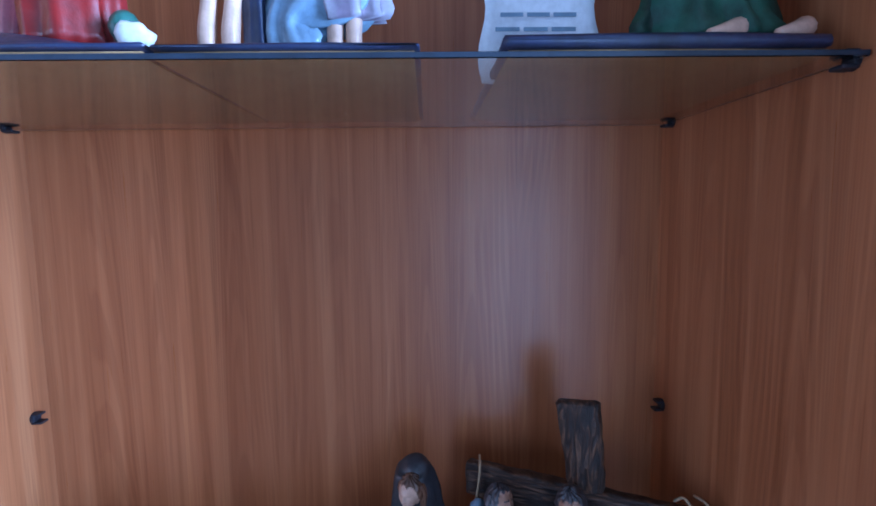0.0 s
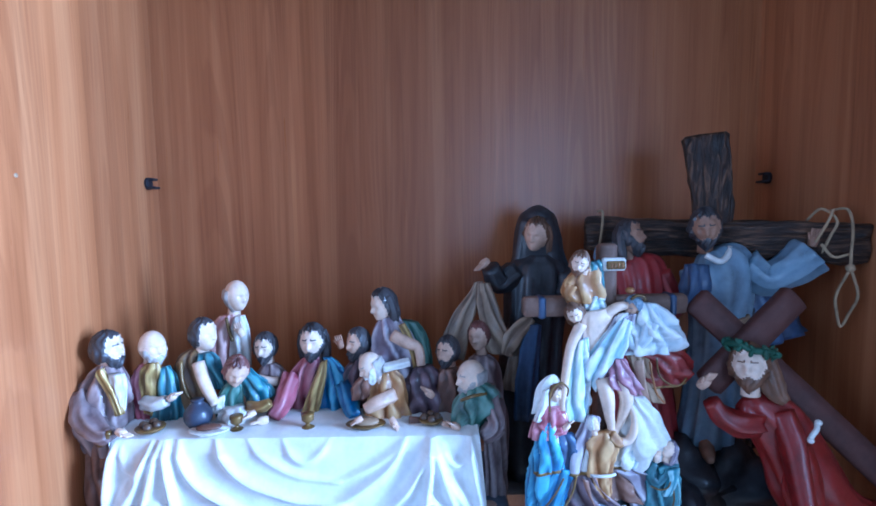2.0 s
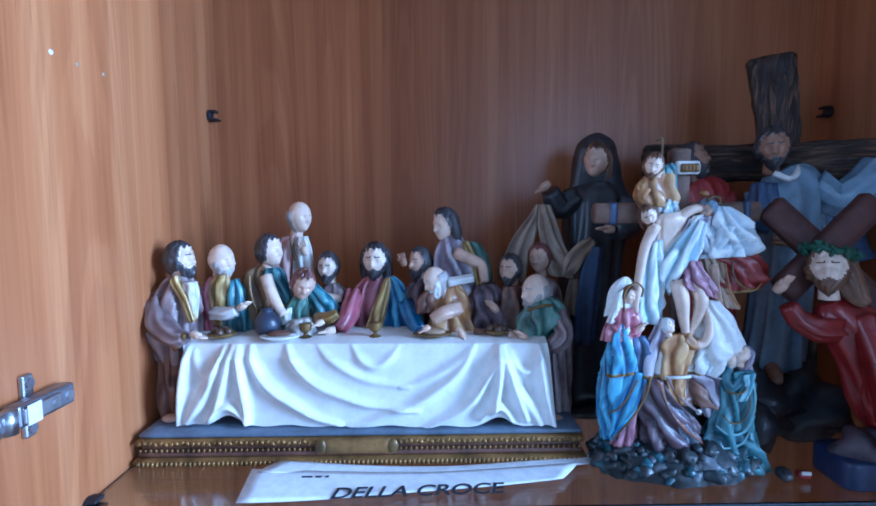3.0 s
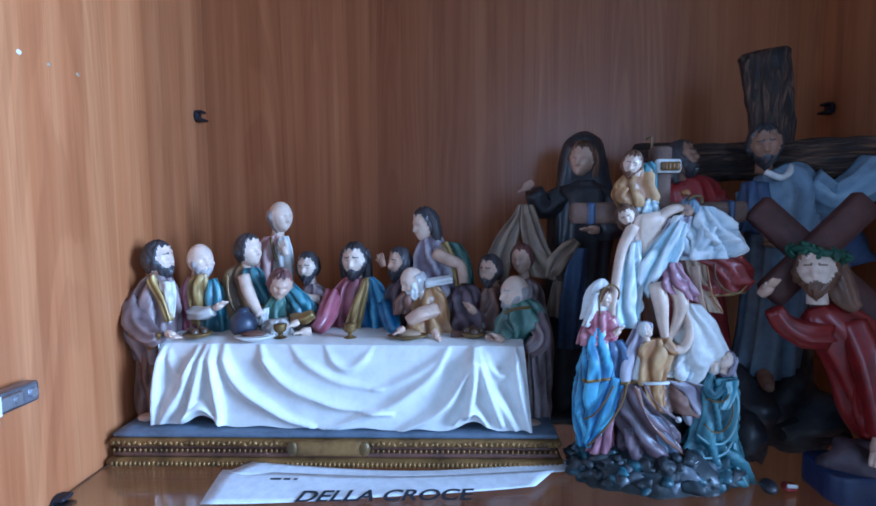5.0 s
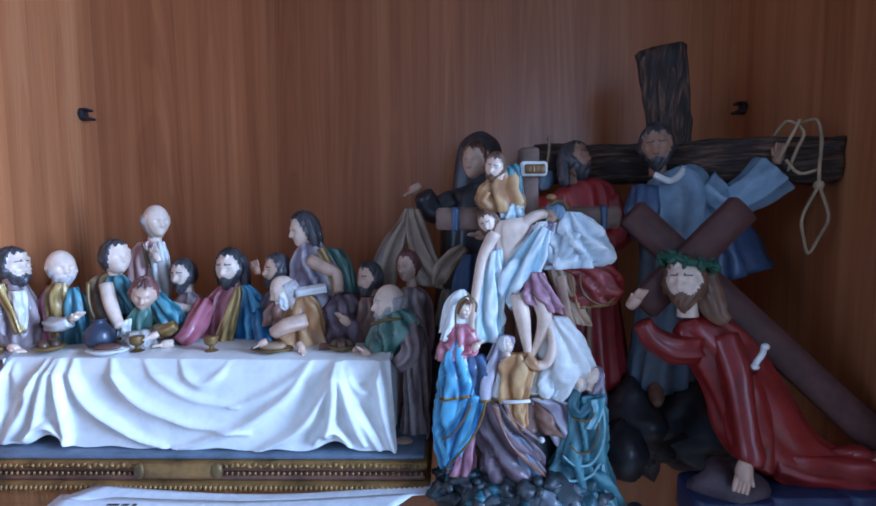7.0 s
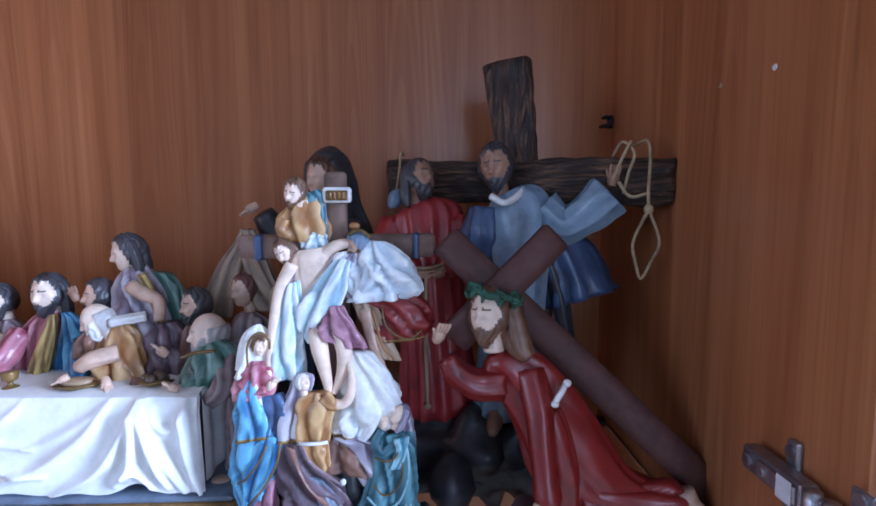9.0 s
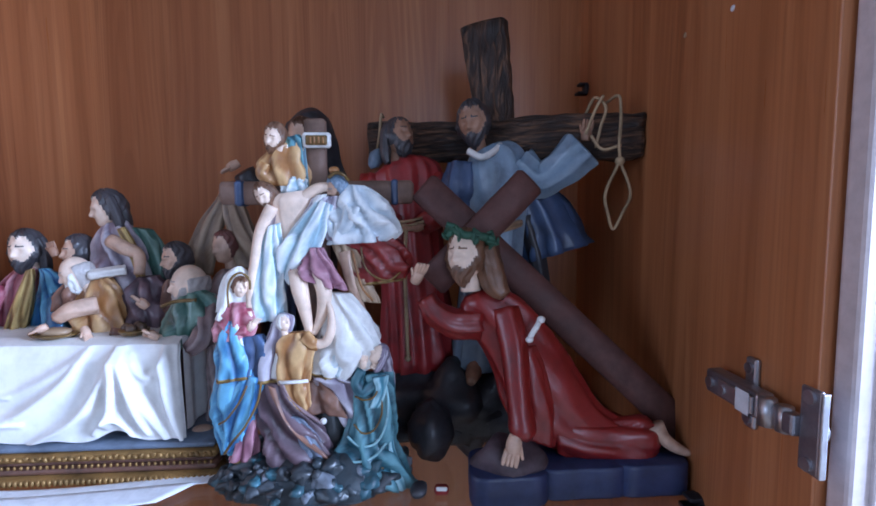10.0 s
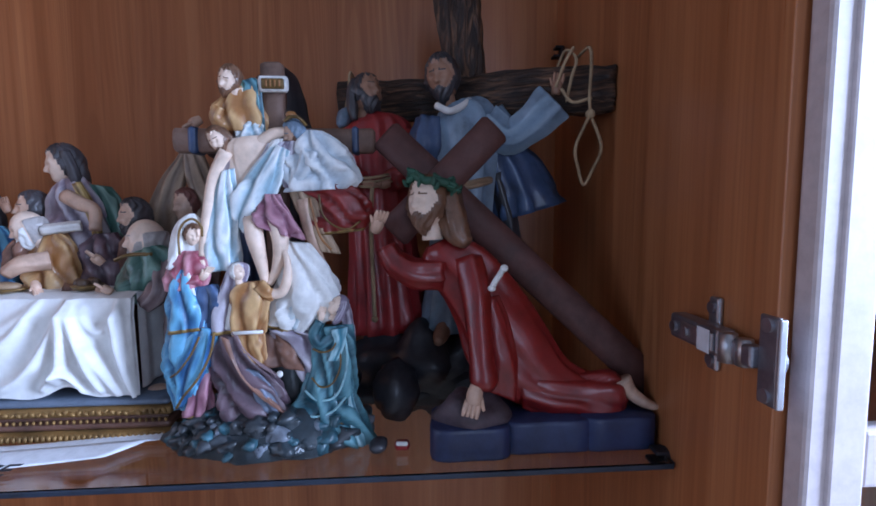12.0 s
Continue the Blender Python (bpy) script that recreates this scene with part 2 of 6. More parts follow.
GREYSTONE = paint("paint_grey_stone", (0.14, 0.16, 0.19), 0.4, 0.6, 0, 0.25, 150, coat=0.35)
TEALSTONE = paint("paint_teal_stone", (0.025, 0.085, 0.11), 0.4, 0.8, 0, 0.3, 150, coat=0.35)
BASEBLUE = paint("paint_base_blue", (0.012, 0.023, 0.075), 0.45, 0.25, 0, 0.75, coat=0.2)


def hewn_wood(name, dark, brown, stretch):
    """Painted carved timber: long grooves, darkest in their depths, brown on the ridges."""
    m, nt, b = material(name)
    groove = noise_tex(nt, coords(nt, stretch), 1.0, 5, 0.6, 1.2)
    patch = noise_tex(nt, coords(nt), 28, 3)
    c = ramp(nt, groove, ((0.36, tuple(0.25 * v for v in dark)), (0.50, dark), (0.66, brown)))
    nt.links.new(mix(nt, c, ramp(nt, patch, ((0.3, (0.45,) * 3), (0.65, (1.15,) * 3))), 1.0, "MULTIPLY"), b.inputs["Base Color"])
    b.inputs["Roughness"].default_value = 0.5
    bump(nt, b, groove, 1.0, 0.006)
    return m


BEAMWOOD = hewn_wood("hewn_beam_wood", (0.042, 0.020, 0.012), (0.17, 0.085, 0.045), (22, 22, 170))
POSTWOOD = hewn_wood("hewn_post_wood", (0.042, 0.020, 0.012), (0.17, 0.085, 0.045), (130, 130, 24))


def glass_material(name, tint, rough=0.02):
    m, nt, b = material(name)
    b.inputs["Base Color"].default_value = (*tint, 1)
    b.inputs["Roughness"].default_value = rough
    b.inputs["Transmission Weight"].default_value = 1.0
    b.inputs["IOR"].default_value = 1.5
    return m


GLASS = glass_material("shelf_glass", (0.93, 0.98, 0.96))
GLASS_EDGE = paint("glass_edge_green", (0.012, 0.02, 0.035), 0.45, 0.2, 0, 0.6)
PANE = glass_material("pane_glass", (0.96, 0.98, 0.97))


# ---- building ----
def link_mesh(name, verts, faces, mats, idx=None, origin=(0, 0, 0), smooth=True):
    o = Vector(origin)
    me = bpy.data.meshes.new(name)
    me.from_pydata([tuple(Vector(v) - o) for v in verts], [], faces)
    for m in mats:
        me.materials.append(m)
    if idx is not None:
        me.polygons.foreach_set("material_index", idx)
    me.polygons.foreach_set("use_smooth", [smooth] * len(faces))
    me.update()
    ob = new(name, me)
    ob.location = o
    return ob


def part(name, bm, mat, parent=None, label="", smooth=False):
    """One mesh object from a bmesh, under a thing or a part."""
    me = bpy.data.meshes.new(name)
    bm.normal_update()
    bm.to_mesh(me)
    bm.free()
    me.materials.append(mat)
    me.polygons.foreach_set("use_smooth", [smooth] * len(me.polygons))
    ob = new(name, me)
    if parent is not None:
        ob.parent = parent
        ob.matrix_parent_inverse = Matrix.Translation(-parent.location) if parent.parent is None else Matrix()
    if label:
        tagged(ob, label)
    return ob


def empty(name, loc):
    ob = new(name)
    ob.location = loc
    ob.empty_display_size = 0.02
    return ob


def add_box(bm, lo, hi, bevel=0.0, turn=None, seg=2):
    lo, hi = Vector(lo), Vector(hi)
    c, s = (lo + hi) / 2, hi - lo
    m = Matrix.Translation(c) @ (turn.to_4x4() if turn else Matrix()) @ Matrix.Diagonal((*s, 1))
    geom = bmesh.ops.create_cube(bm, size=1, matrix=m)
    if bevel:
        es = list({e for v in geom["verts"] for e in v.link_edges})
        bmesh.ops.bevel(bm, geom=es, offset=bevel, segments=seg, affect="EDGES", profile=0.5)
    return bm


def box(lo, hi, bevel=0.0, turn=None):
    return add_box(bmesh.new(), lo, hi, bevel, turn)


def add_rod(bm, a, b, r, seg=16, r2=None):
    a, b = Vector(a), Vector(b)
    q = (b - a).to_track_quat("Z", "Y").to_matrix().to_4x4()
    bmesh.ops.create_cone(bm, cap_ends=True, segments=seg, radius1=r, radius2=r if r2 is None else r2, depth=(b - a).length,
                          matrix=Matrix.Translation((a + b) / 2) @ q)
    return bm


def rod(a, b, r, seg=16, r2=None):
    return add_rod(bmesh.new(), a, b, r, seg, r2)


def smoothed(points, n):
    """Points on a Catmull-Rom line through the given tuples (any length), n steps a span."""
    p = [np.array(q, float) for q in points]
    p = [2 * p[0] - p[1]] + p + [2 * p[-1] - p[-2]]
    out = []
    for i in range(1, len(p) - 2):
        for k in range(n):
            t = k / n
            a, b, c, d = p[i - 1:i + 3]
            out.append(0.5 * ((2 * b) + (c - a) * t + (2 * a - 5 * b + 4 * c - d) * t * t + (3 * b - a - 3 * c + d) * t ** 3))
    out.append(p[-2])
    return out


class Sculpt:
    """Gathers modelled lumps, robes and limbs into one mesh with painted areas."""

    def __init__(self):
        self.v, self.f, self.i, self.mats = [], [], [], []
        self.t = []      # how much of the painted highlight tone lies on, per point

    def slot(self, mat):
        if mat not in self.mats:
            self.mats.append(mat)
        return self.mats.index(mat)

    def grid(self, rows, mat, closed=True, caps=True, pick=None, tones=None):
        s, base, n = self.slot(mat), len(self.v), len(rows[0])
        for k, r in enumerate(rows):
            self.v.extend(tuple(map(float, q)) for q in r)
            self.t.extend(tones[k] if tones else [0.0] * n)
        for a in range(len(rows) - 1):
            for b in range(n if closed else n - 1):
                c = (b + 1) % n
                self.f.append((base + a * n + b, base + a * n + c, base + (a + 1) * n + c, base + (a + 1) * n + b))
                self.i.append(self.slot(pick(a, b)) if pick else s)
        if caps and closed:
            for a, flip in ((0, True), (len(rows) - 1, False)):
                ring = [base + a * n + b for b in range(n)]
                self.v.append(tuple(np.mean([self.v[k] for k in ring], axis=0)))
                self.t.append(0.0)
                for b in range(n):
                    q = (ring[b], ring[(b + 1) % n], len(self.v) - 1)
                    self.f.append(q[::-1] if flip else q)
                    self.i.append(s)

    def lump(self, c, r, mat, rot=(0, 0, 0), seg=14, rough=0.0, freq=60.0):
        """An ellipsoid with uneven surface."""
        r = (r, r, r) if isinstance(r, (int, float)) else r
        e = Euler([radians(a) for a in rot]).to_matrix()
        rows = []
        for a in range(1, seg // 2 + 2):
            th = math.pi * (a - 0.5) / (seg // 2 + 1)
            row = []
            for b in range(seg):
                ph = 2 * math.pi * b / seg
                d = Vector((math.sin(th) * math.cos(ph) * r[0], math.sin(th) * math.sin(ph) * r[1], -math.cos(th) * r[2]))
                q = Vector(c) + e @ d
                if rough:
                    q += (e @ d) * rough * noise.noise(q * freq)
                row.append(q)
            rows.append(row)
        self.grid(rows, mat)

    def robe(self, pts, mat, folds=0, depth=0.12, twist=0.0, seg=36, n=6, side=(1, 0, 0), phase=0.0, swing=0.0):
        """A loft through (x, y, z, half width, half depth) stations; folds run along it, deeper towards its first end."""
        st = smoothed(pts, n)
        rows, m, crest = [], len(st), []
        for k, s in enumerate(st):
            ahead = st[min(k + 1, m - 1)][:3] - st[max(k - 1, 0)][:3]
            ahead = Vector(ahead).normalized()
            sx = Vector(side)
            sx = (sx - ahead * sx.dot(ahead))
            if sx.length < 1e-3:
                sx = ahead.orthogonal()
            sx.normalize()
            sy = ahead.cross(sx)
            u = k / (m - 1)
            a, b = max(s[3], 1e-4), max(s[4], 1e-4)
            row = []
            crest.append([])
            for j in range(seg):
                th = 2 * math.pi * j / seg
                w = 1.0
                if folds:
                    ph = folds * th + phase + twist * u + 0.9 * math.sin(2 * th + phase)
                    w += depth * (1 - 0.6 * u) * ((1 - abs(math.sin(ph / 2 + swing * u))) * 1.9 - 0.8 + 0.3 * math.sin(2.3 * ph + 4 * u) + 0.9 * noise.noise(Vector((3 * math.cos(th) + s[0] * 30, 3 * math.sin(th), u * 5 + phase))))
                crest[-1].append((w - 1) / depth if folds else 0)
                row.append(Vector(s[:3]) + sx * (a * w * math.cos(th)) + sy * (b * w * math.sin(th)))
            rows.append(row)
        # crests get the lighter tone, a highlight painted into the colour
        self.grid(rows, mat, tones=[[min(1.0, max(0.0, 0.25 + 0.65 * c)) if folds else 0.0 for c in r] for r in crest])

    def form(self, pts, mat, folds=6, depth=0.16, swirl=0.0, d=0.7, phase=0.0, hem=None, seg=56, n=9):
        """Draped cloth or a body through stations (xl, zl, xr, zr, y) of its two outlines; folds run along it and may sweep round it."""
        st = smoothed(pts, n)
        rows, tones, m = [], [], len(st)
        for k, (xl, zl, xr, zr, y) in enumerate(st):
            c, h = Vector(((xl + xr) / 2, y, (zl + zr) / 2)), Vector(((xr - xl) / 2, 0, (zr - zl) / 2))
            u, r, row, tone = k / (m - 1), h.length * d, [], []
            for j in range(seg):
                th = 2 * math.pi * j / seg
                wob = noise.noise(Vector((1.6 * math.cos(th) + phase, 1.6 * math.sin(th), u * 2.4)))
                ph = folds * (th + 0.55 * wob) + phase + 2 * math.pi * swirl * folds * 0.5 * u
                crest = 1.7 * abs(math.sin(ph / 2)) ** 0.8 - 0.62 + 0.34 * abs(math.sin(1.27 * ph + 2.5 * u + phase))
                crest *= 0.8 + 0.6 * noise.noise(Vector((2.2 * math.cos(th), 2.2 * math.sin(th) + phase, u * 3.5)))
                w = 1 + 1.5 * depth * (crest - 0.45) * (1.0 - 0.3 * u)
                edge = abs(math.sin(th))      # outlines stay where they are; the front carries the folds
                row.append(c + h * (math.cos(th) * (1 + (w - 1) * (0.35 + 0.65 * edge))) + Vector((0, r * math.sin(th) * w, 0)) + h.normalized() * (0.15 * r * (w - 1) * math.sin(ph)))
                # painted highlight: the tone grows lighter towards each fold crest
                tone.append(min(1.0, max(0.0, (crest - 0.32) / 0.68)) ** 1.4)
            rows.append(row)
            tones.append(tone)
        if hem:
            self.grid(rows, mat, tones=tones, pick=lambda k, j: hem if k < 1 else mat)
            self.cord([tuple(q) for q in rows[0][seg // 2::4]] + [tuple(rows[0][0])], 0.0011, hem, n=2)
        else:
            self.grid(rows, mat, tones=tones)

    def limb(self, pts, mat, seg=12, n=5, folds=0, depth=0.12):
        """A round limb or sleeve through (x, y, z, radius)."""
        self.robe([(*p[:3], p[3], p[3]) for p in pts], mat, folds, depth, seg=seg if not folds else 20, n=n, side=(0.3, 1, 0.2))

    def cord(self, pts, r, mat, n=6, seg=7):
        self.robe([(*p, r, r) for p in pts], mat, seg=seg, n=n, side=(0.2, 0.9, 0.3))

    def block(self, lo, hi, mat, m=None, bevel=0.003, wobble=0.0, cuts=6, flare=0.0):
        """A rounded bar, cut along its length, with a hewn surface."""
        lo, hi = Vector(lo), Vector(hi)
        c, h = (lo + hi) / 2, (hi - lo) / 2
        ax = max(range(3), key=lambda k: h[k])
        o1, o2 = [k for k in range(3) if k != ax]
        rows = []
        stations = [-1, -1 + bevel / h[ax]] + [-1 + 2 * (k + 1) / (cuts + 1) for k in range(cuts)] + [1 - bevel / h[ax], 1]
        for k, u in enumerate(stations):
            shrink = bevel if k in (0, len(stations) - 1) else 0
            row = []
            for s1, s2 in ((1, 0.3), (1, 1), (0.3, 1), (-0.3, 1), (-1, 1), (-1, 0.3), (-1, -0.3), (-1, -1), (-0.3, -1), (0.3, -1), (1, -1), (1, -0.3)):
                q = Vector((0, 0, 0))
                corner = abs(s1) == 1 and abs(s2) == 1
                q[ax] = u * h[ax]
                q[o1] = s1 * (h[o1] - shrink - (bevel * 0.4 if corner else 0))
                q[o2] = s2 * (h[o2] - shrink - (bevel * 0.4 if corner else 0))
                q[o1] *= 1 + flare * (u + 1) / 2
                q += c
                if wobble:
                    q += Vector((noise.noise(q * 45), noise.noise(q * 45 + Vector((7, 0, 0))), noise.noise(q * 45 + Vector((0, 9, 0))))) * wobble
                row.append((m @ q) if m else q)
            rows.append(row)
        self.grid(rows, mat)

    def head(self, c, r, yaw=0, pitch=0, skin=SKIN, hair=HAIR, beard=None, style="short", tilt=0):
        """A plain modelled head; yaw 0 looks towards -y, positive turns towards +x. Brow, nose, chin, hair and beard only."""
        e = Euler((radians(pitch), radians(tilt), radians(yaw))).to_matrix()

        def at(x, y, z):
            return Vector(c) + e @ (Vector((x, y, z)) * r)

        def bell(x, m, w):
            return math.exp(-((x - m) / w) ** 2)

        def step(x, lo, hi):
            q = min(1.0, max(0.0, (x - lo) / (hi - lo)))
            return q * q * (3 - 2 * q)
        na, ne = 64, 46
        rows, paints = [], []
        for i in range(1, ne):
            el = -math.pi / 2 + math.pi * i / ne
            row, tint = [], []
            for j in range(na):
                az = -math.pi + 2 * math.pi * j / na
                ab = abs(az)
                w = 0.24 * bell(az, 0, 0.17) * (bell(el, -0.16, 0.20) if el > -0.16 else bell(el, -0.16, 0.08))
                w += 0.05 * bell(el, 0.26, 0.10) * math.exp(-(az / 0.6) ** 4) - 0.14 * bell(el, 0.09, 0.12) * bell(ab, 0.36, 0.18)
                w += 0.04 * bell(el, -0.22, 0.16) * bell(ab, 0.5, 0.2) + 0.07 * bell(el, -0.80, 0.2) * bell(az, 0, 0.4) - 0.03 * bell(el, -0.42, 0.05) * bell(az, 0, 0.25)
                w += 0.10 * bell(el, -0.02, 0.16) * bell(ab, 1.55, 0.10)
                line = 0.70 - 1.35 * step(ab, 0.80, 1.45) - 0.15 * step(ab, 1.6, 2.6)
                if style == "bald":
                    line = 2.0
                    hm = step(ab, 1.25, 1.6) * step(0.42 - el, 0.0, 0.15)
                else:
                    hm = step(el - line + 0.06 * math.sin(9 * az), -0.03, 0.10)
                hm = hm if hair else 0.0
                bm_ = step(-0.46 + 0.50 * step(ab, 0.60, 1.15) + 0.16 * bell(az, 0, 0.24) - el, 0.0, 0.10) * step(1.4 - ab, 0.0, 0.15) if beard else 0.0
                lock = math.sin(13 * az + 3 * math.sin(5 * el + az)) + 0.6 * noise.noise(Vector((4 * az, 5 * el, r * 900)))
                w += hm * (0.13 + 0.045 * lock) + bm_ * (0.10 + 0.05 * lock + 0.16 * bell(az, 0, 0.6) * step(-el, 0.6, 1.2))
                q = Vector((math.cos(el) * math.sin(az) * 0.72, -math.cos(el) * math.cos(az) * 0.84, math.sin(el) * 1.0)) * (1 + w)
                q.x *= 1 - 0.20 * step(-q.z, 0.05, 0.9)
                q.y -= 0.10 * step(-q.z, 0.1, 0.9)
                row.append(at(q.x, q.y, q.z))
                brow = hair and beard and abs(el - 0.29 + 0.12 * (ab - 0.36)) < 0.04 and 0.14 < ab < 0.60
                tint.append(hair if hm > 0.45 or brow else beard if bm_ > 0.45 else skin)
            rows.append(row)
            paints.append(tint)
        self.grid(rows, beard if beard else skin, pick=lambda k, j: paints[k][j])
        if hair and style != "bald":
            self.lump(at(0, 0.10, 0.80), (0.46 * r, 0.55 * r, 0.30 * r), hair, rot=(pitch, tilt, yaw), seg=16, rough=0.15, freq=3 / r)
        self.limb([(*at(0, 0.15, -0.55), 0.36 * r), (*at(0, 0.22, -1.4), 0.42 * r)], skin)
        if hair and style == "long":
            for sx in (-1, 1):
                self.limb([(*at(0.52 * sx, 0.10, 0.62), 0.24 * r), (*at(0.72 * sx, 0.16, 0.05), 0.25 * r), (*at(0.70 * sx, 0.20, -0.9), 0.27 * r),
                           (*at(0.58 * sx, 0.15, -1.5), 0.12 * r)], hair, folds=6, depth=0.22)
            self.lump(at(0, 0.56, -0.6), (0.66 * r, 0.36 * r, 0.95 * r), hair, (pitch, tilt, yaw), 16, 0.2, 2.5 / r)

    def hand(self, c, r, mat=SKIN, aim=(0, -1, 0)):
        a = Vector(aim).normalized()
        s = a.cross(Vector((0.1, 0.2, 1)) if abs(a.z) < 0.8 else Vector((0, 1, 0.1))).normalized()
        c = Vector(c)
        self.limb([(*(c - a * r * 0.8), r * 0.5), (*c, r * 0.62), (*(c + a * r * 0.6), r * 0.5)], mat)
        for k in range(4):
            o = s * r * (0.42 - 0.28 * k)
            self.limb([(*(c + o + a * r * 0.4), r * 0.23), (*(c + o * 1.2 + a * r * 1.1), r * 0.2), (*(c + o * 1.25 + a * r * 1.6), r * 0.13)], mat, seg=8, n=3)
        self.limb([(*(c + s * r * 0.5), r * 0.2), (*(c + s * r * 0.95 + a * r * 0.9), r * 0.13)], mat, seg=8, n=3)

    def done(self, name, origin, label, category, group=""):
        ob = link_mesh(name, [Vector(v) + UP for v in self.v], self.f, self.mats, self.i, Vector(origin) + UP)
        ob.data.attributes.new("fold_highlight", "FLOAT", "POINT").data.foreach_set("value", self.t)
        return tagged(ob, label, category, group)


# ---- structure ----
W, D0, D1 = 1.0, 0.031, -0.432        # inside width; back and front of the side panels
TOP, BOT = 1.75, -0.75                # inside heights, from the lower shelf


cabinet = empty("display_cabinet", Vector((-0.5, -0.2, BOT)) + UP)
tagged(cabinet, "cherry-veneered display cabinet with glass shelves and its doors off", "cabinet")
part("side_panel", box(Vector((-W - 0.018, D1, BOT - 0.02)) + UP, Vector((-W, D0 + 0.006, TOP + 0.018)) + UP, 0.001), WOOD, cabinet)
part("side_panel", box(Vector((0, D1, BOT - 0.02)) + UP, Vector((0.018, D0 + 0.006, TOP + 0.018)) + UP, 0.001), WOOD, cabinet)
part("back_panel", box(Vector((-W, D0, BOT - 0.02)) + UP, Vector((0, D0 + 0.006, TOP + 0.018)) + UP), WOOD, cabinet)
part("top_panel", box(Vector((-W, D1, TOP)) + UP, Vector((0, D0, TOP + 0.018)) + UP), WOODX, cabinet)
part("bottom_panel", box(Vector((-W, D1, BOT - 0.018)) + UP, Vector((0, D0, BOT)) + UP), WOODX, cabinet)
part("plinth", box(Vector((-W, D1 + 0.04, -SZ)) + UP, Vector((0, D1 + 0.06, BOT - 0.018)) + UP), WOODX, cabinet)

# the next bay's white glazed door, shut, beside the open bay
dn = empty("glazed_door", Vector((0.2, D1 - 0.012, BOT)) + UP)
tagged(dn, "white lacquered cabinet door with a glass pane, shut", "cabinet door")
DX, DY0, DY1, ST = 0.008, D1 - 0.018, D1 - 0.001, 0.038


def door_bar(name, x0, x1, z0, z1):
    return part(name, box(Vector((x0, DY0, z0)) + UP, Vector((x1, DY1, z1)) + UP, 0.003), WHITE_LACQUER, dn)


door_bar("stile", DX, DX + ST, BOT, TOP)
door_bar("stile", 0.44, 0.44 + ST, BOT, TOP)
door_bar("rail", DX + ST, 0.44, BOT, BOT + 0.06)
door_bar("glazing_bar", DX + ST, 0.44, 0.042, 0.080)
door_bar("rail", DX + ST, 0.44, TOP - 0.05, TOP)
for z0, z1 in ((0.076, TOP - 0.046), (BOT + 0.056, 0.046)):
    part("pane", box(Vector((DX + ST - 0.004, D1 - 0.012, z0)) + UP, Vector((0.444, D1 - 0.008, z1)) + UP), PANE, dn)
part("bead", box(Vector((DX + ST - 0.024, DY0 - 0.0025, BOT + 0.06)) + UP, Vector((DX + ST - 0.0005, DY0 + 0.004, TOP - 0.05)) + UP, 0.002), WHITE_LACQUER, dn)
bay = empty("neighbour_bay", Vector((0.25, -0.2, BOT)) + UP)
tagged(bay, "cherry-veneered neighbouring cabinet bay behind the glazed door", "cabinet")
part("side_panel", box(Vector((0.48, D1, BOT - 0.02)) + UP, Vector((0.498, D0 + 0.006, TOP + 0.018)) + UP), WOOD, bay)
part("back_panel", box(Vector((0.018, D0, BOT - 0.02)) + UP, Vector((0.48, D0 + 0.006, TOP + 0.018)) + UP), WOOD, bay)
part("top_panel", box(Vector((0.018, D1, TOP)) + UP, Vector((0.48, D0, TOP + 0.018)) + UP), WOODX, bay)
part("bottom_panel", box(Vector((0.018, D1, BOT - 0.1)) + UP, Vector((0.48, D0, BOT)) + UP), WOODX, bay)

# the room
RX0, RX1, RY0, RY1, RZ = WEST, EAST, WIN_Y, 0.06, 2.7


def room(name, lo, hi, mat, label):
    ob = part(name, box(lo, hi), mat)
    return tagged(ob, label, kind="structure")


room("floor", (RX0 - 0.1, RY0 - 0.2, -0.1), (RX1 + 0.1, RY1 + 0.1, 0), FLOOR, "brown tiled room floor")
room("ceiling", (RX0 - 0.1, RY0 - 0.2, RZ), (RX1 + 0.1, RY1 + 0.1, RZ + 0.1), PLASTER, "plain white plaster ceiling")
room("wall_north", (RX0, RY1, 0), (RX1, RY1 + 0.1, RZ), PLASTER, "plain plaster wall behind the cabinet")
for nm, xa, xb, w in (("wall_west", RX0 - 0.12, RX0, WIN_W), ("wall_east", RX1, RX1 + 0.12, WIN_E)):
    ww = bmesh.new()
    for lo, hi in (((RY0, 0), (w[0], RZ)), ((w[1], 0), (RY1 + 0.1, RZ)), ((w[0], 0), (w[1], w[2])), ((w[0], w[3]), (w[1], RZ))):
        add_box(ww, (xa, lo[0], lo[1]), (xb, hi[0], hi[1]))
    tagged(part(nm, ww, PLASTER), "plain plaster side wall with a window opening", kind="structure")
ws = bmesh.new()
for lo, hi in (((RX0 - 0.1, 0), (WIN[0], RZ)), ((WIN[1], 0), (RX1 + 0.1, RZ)), ((WIN[0], 0), (WIN[1], WIN[2])), ((WIN[0], WIN[3]), (WIN[1], RZ))):
    add_box(ws, (lo[0], RY0 - 0.12, lo[1]), (hi[0], RY0, hi[1]))
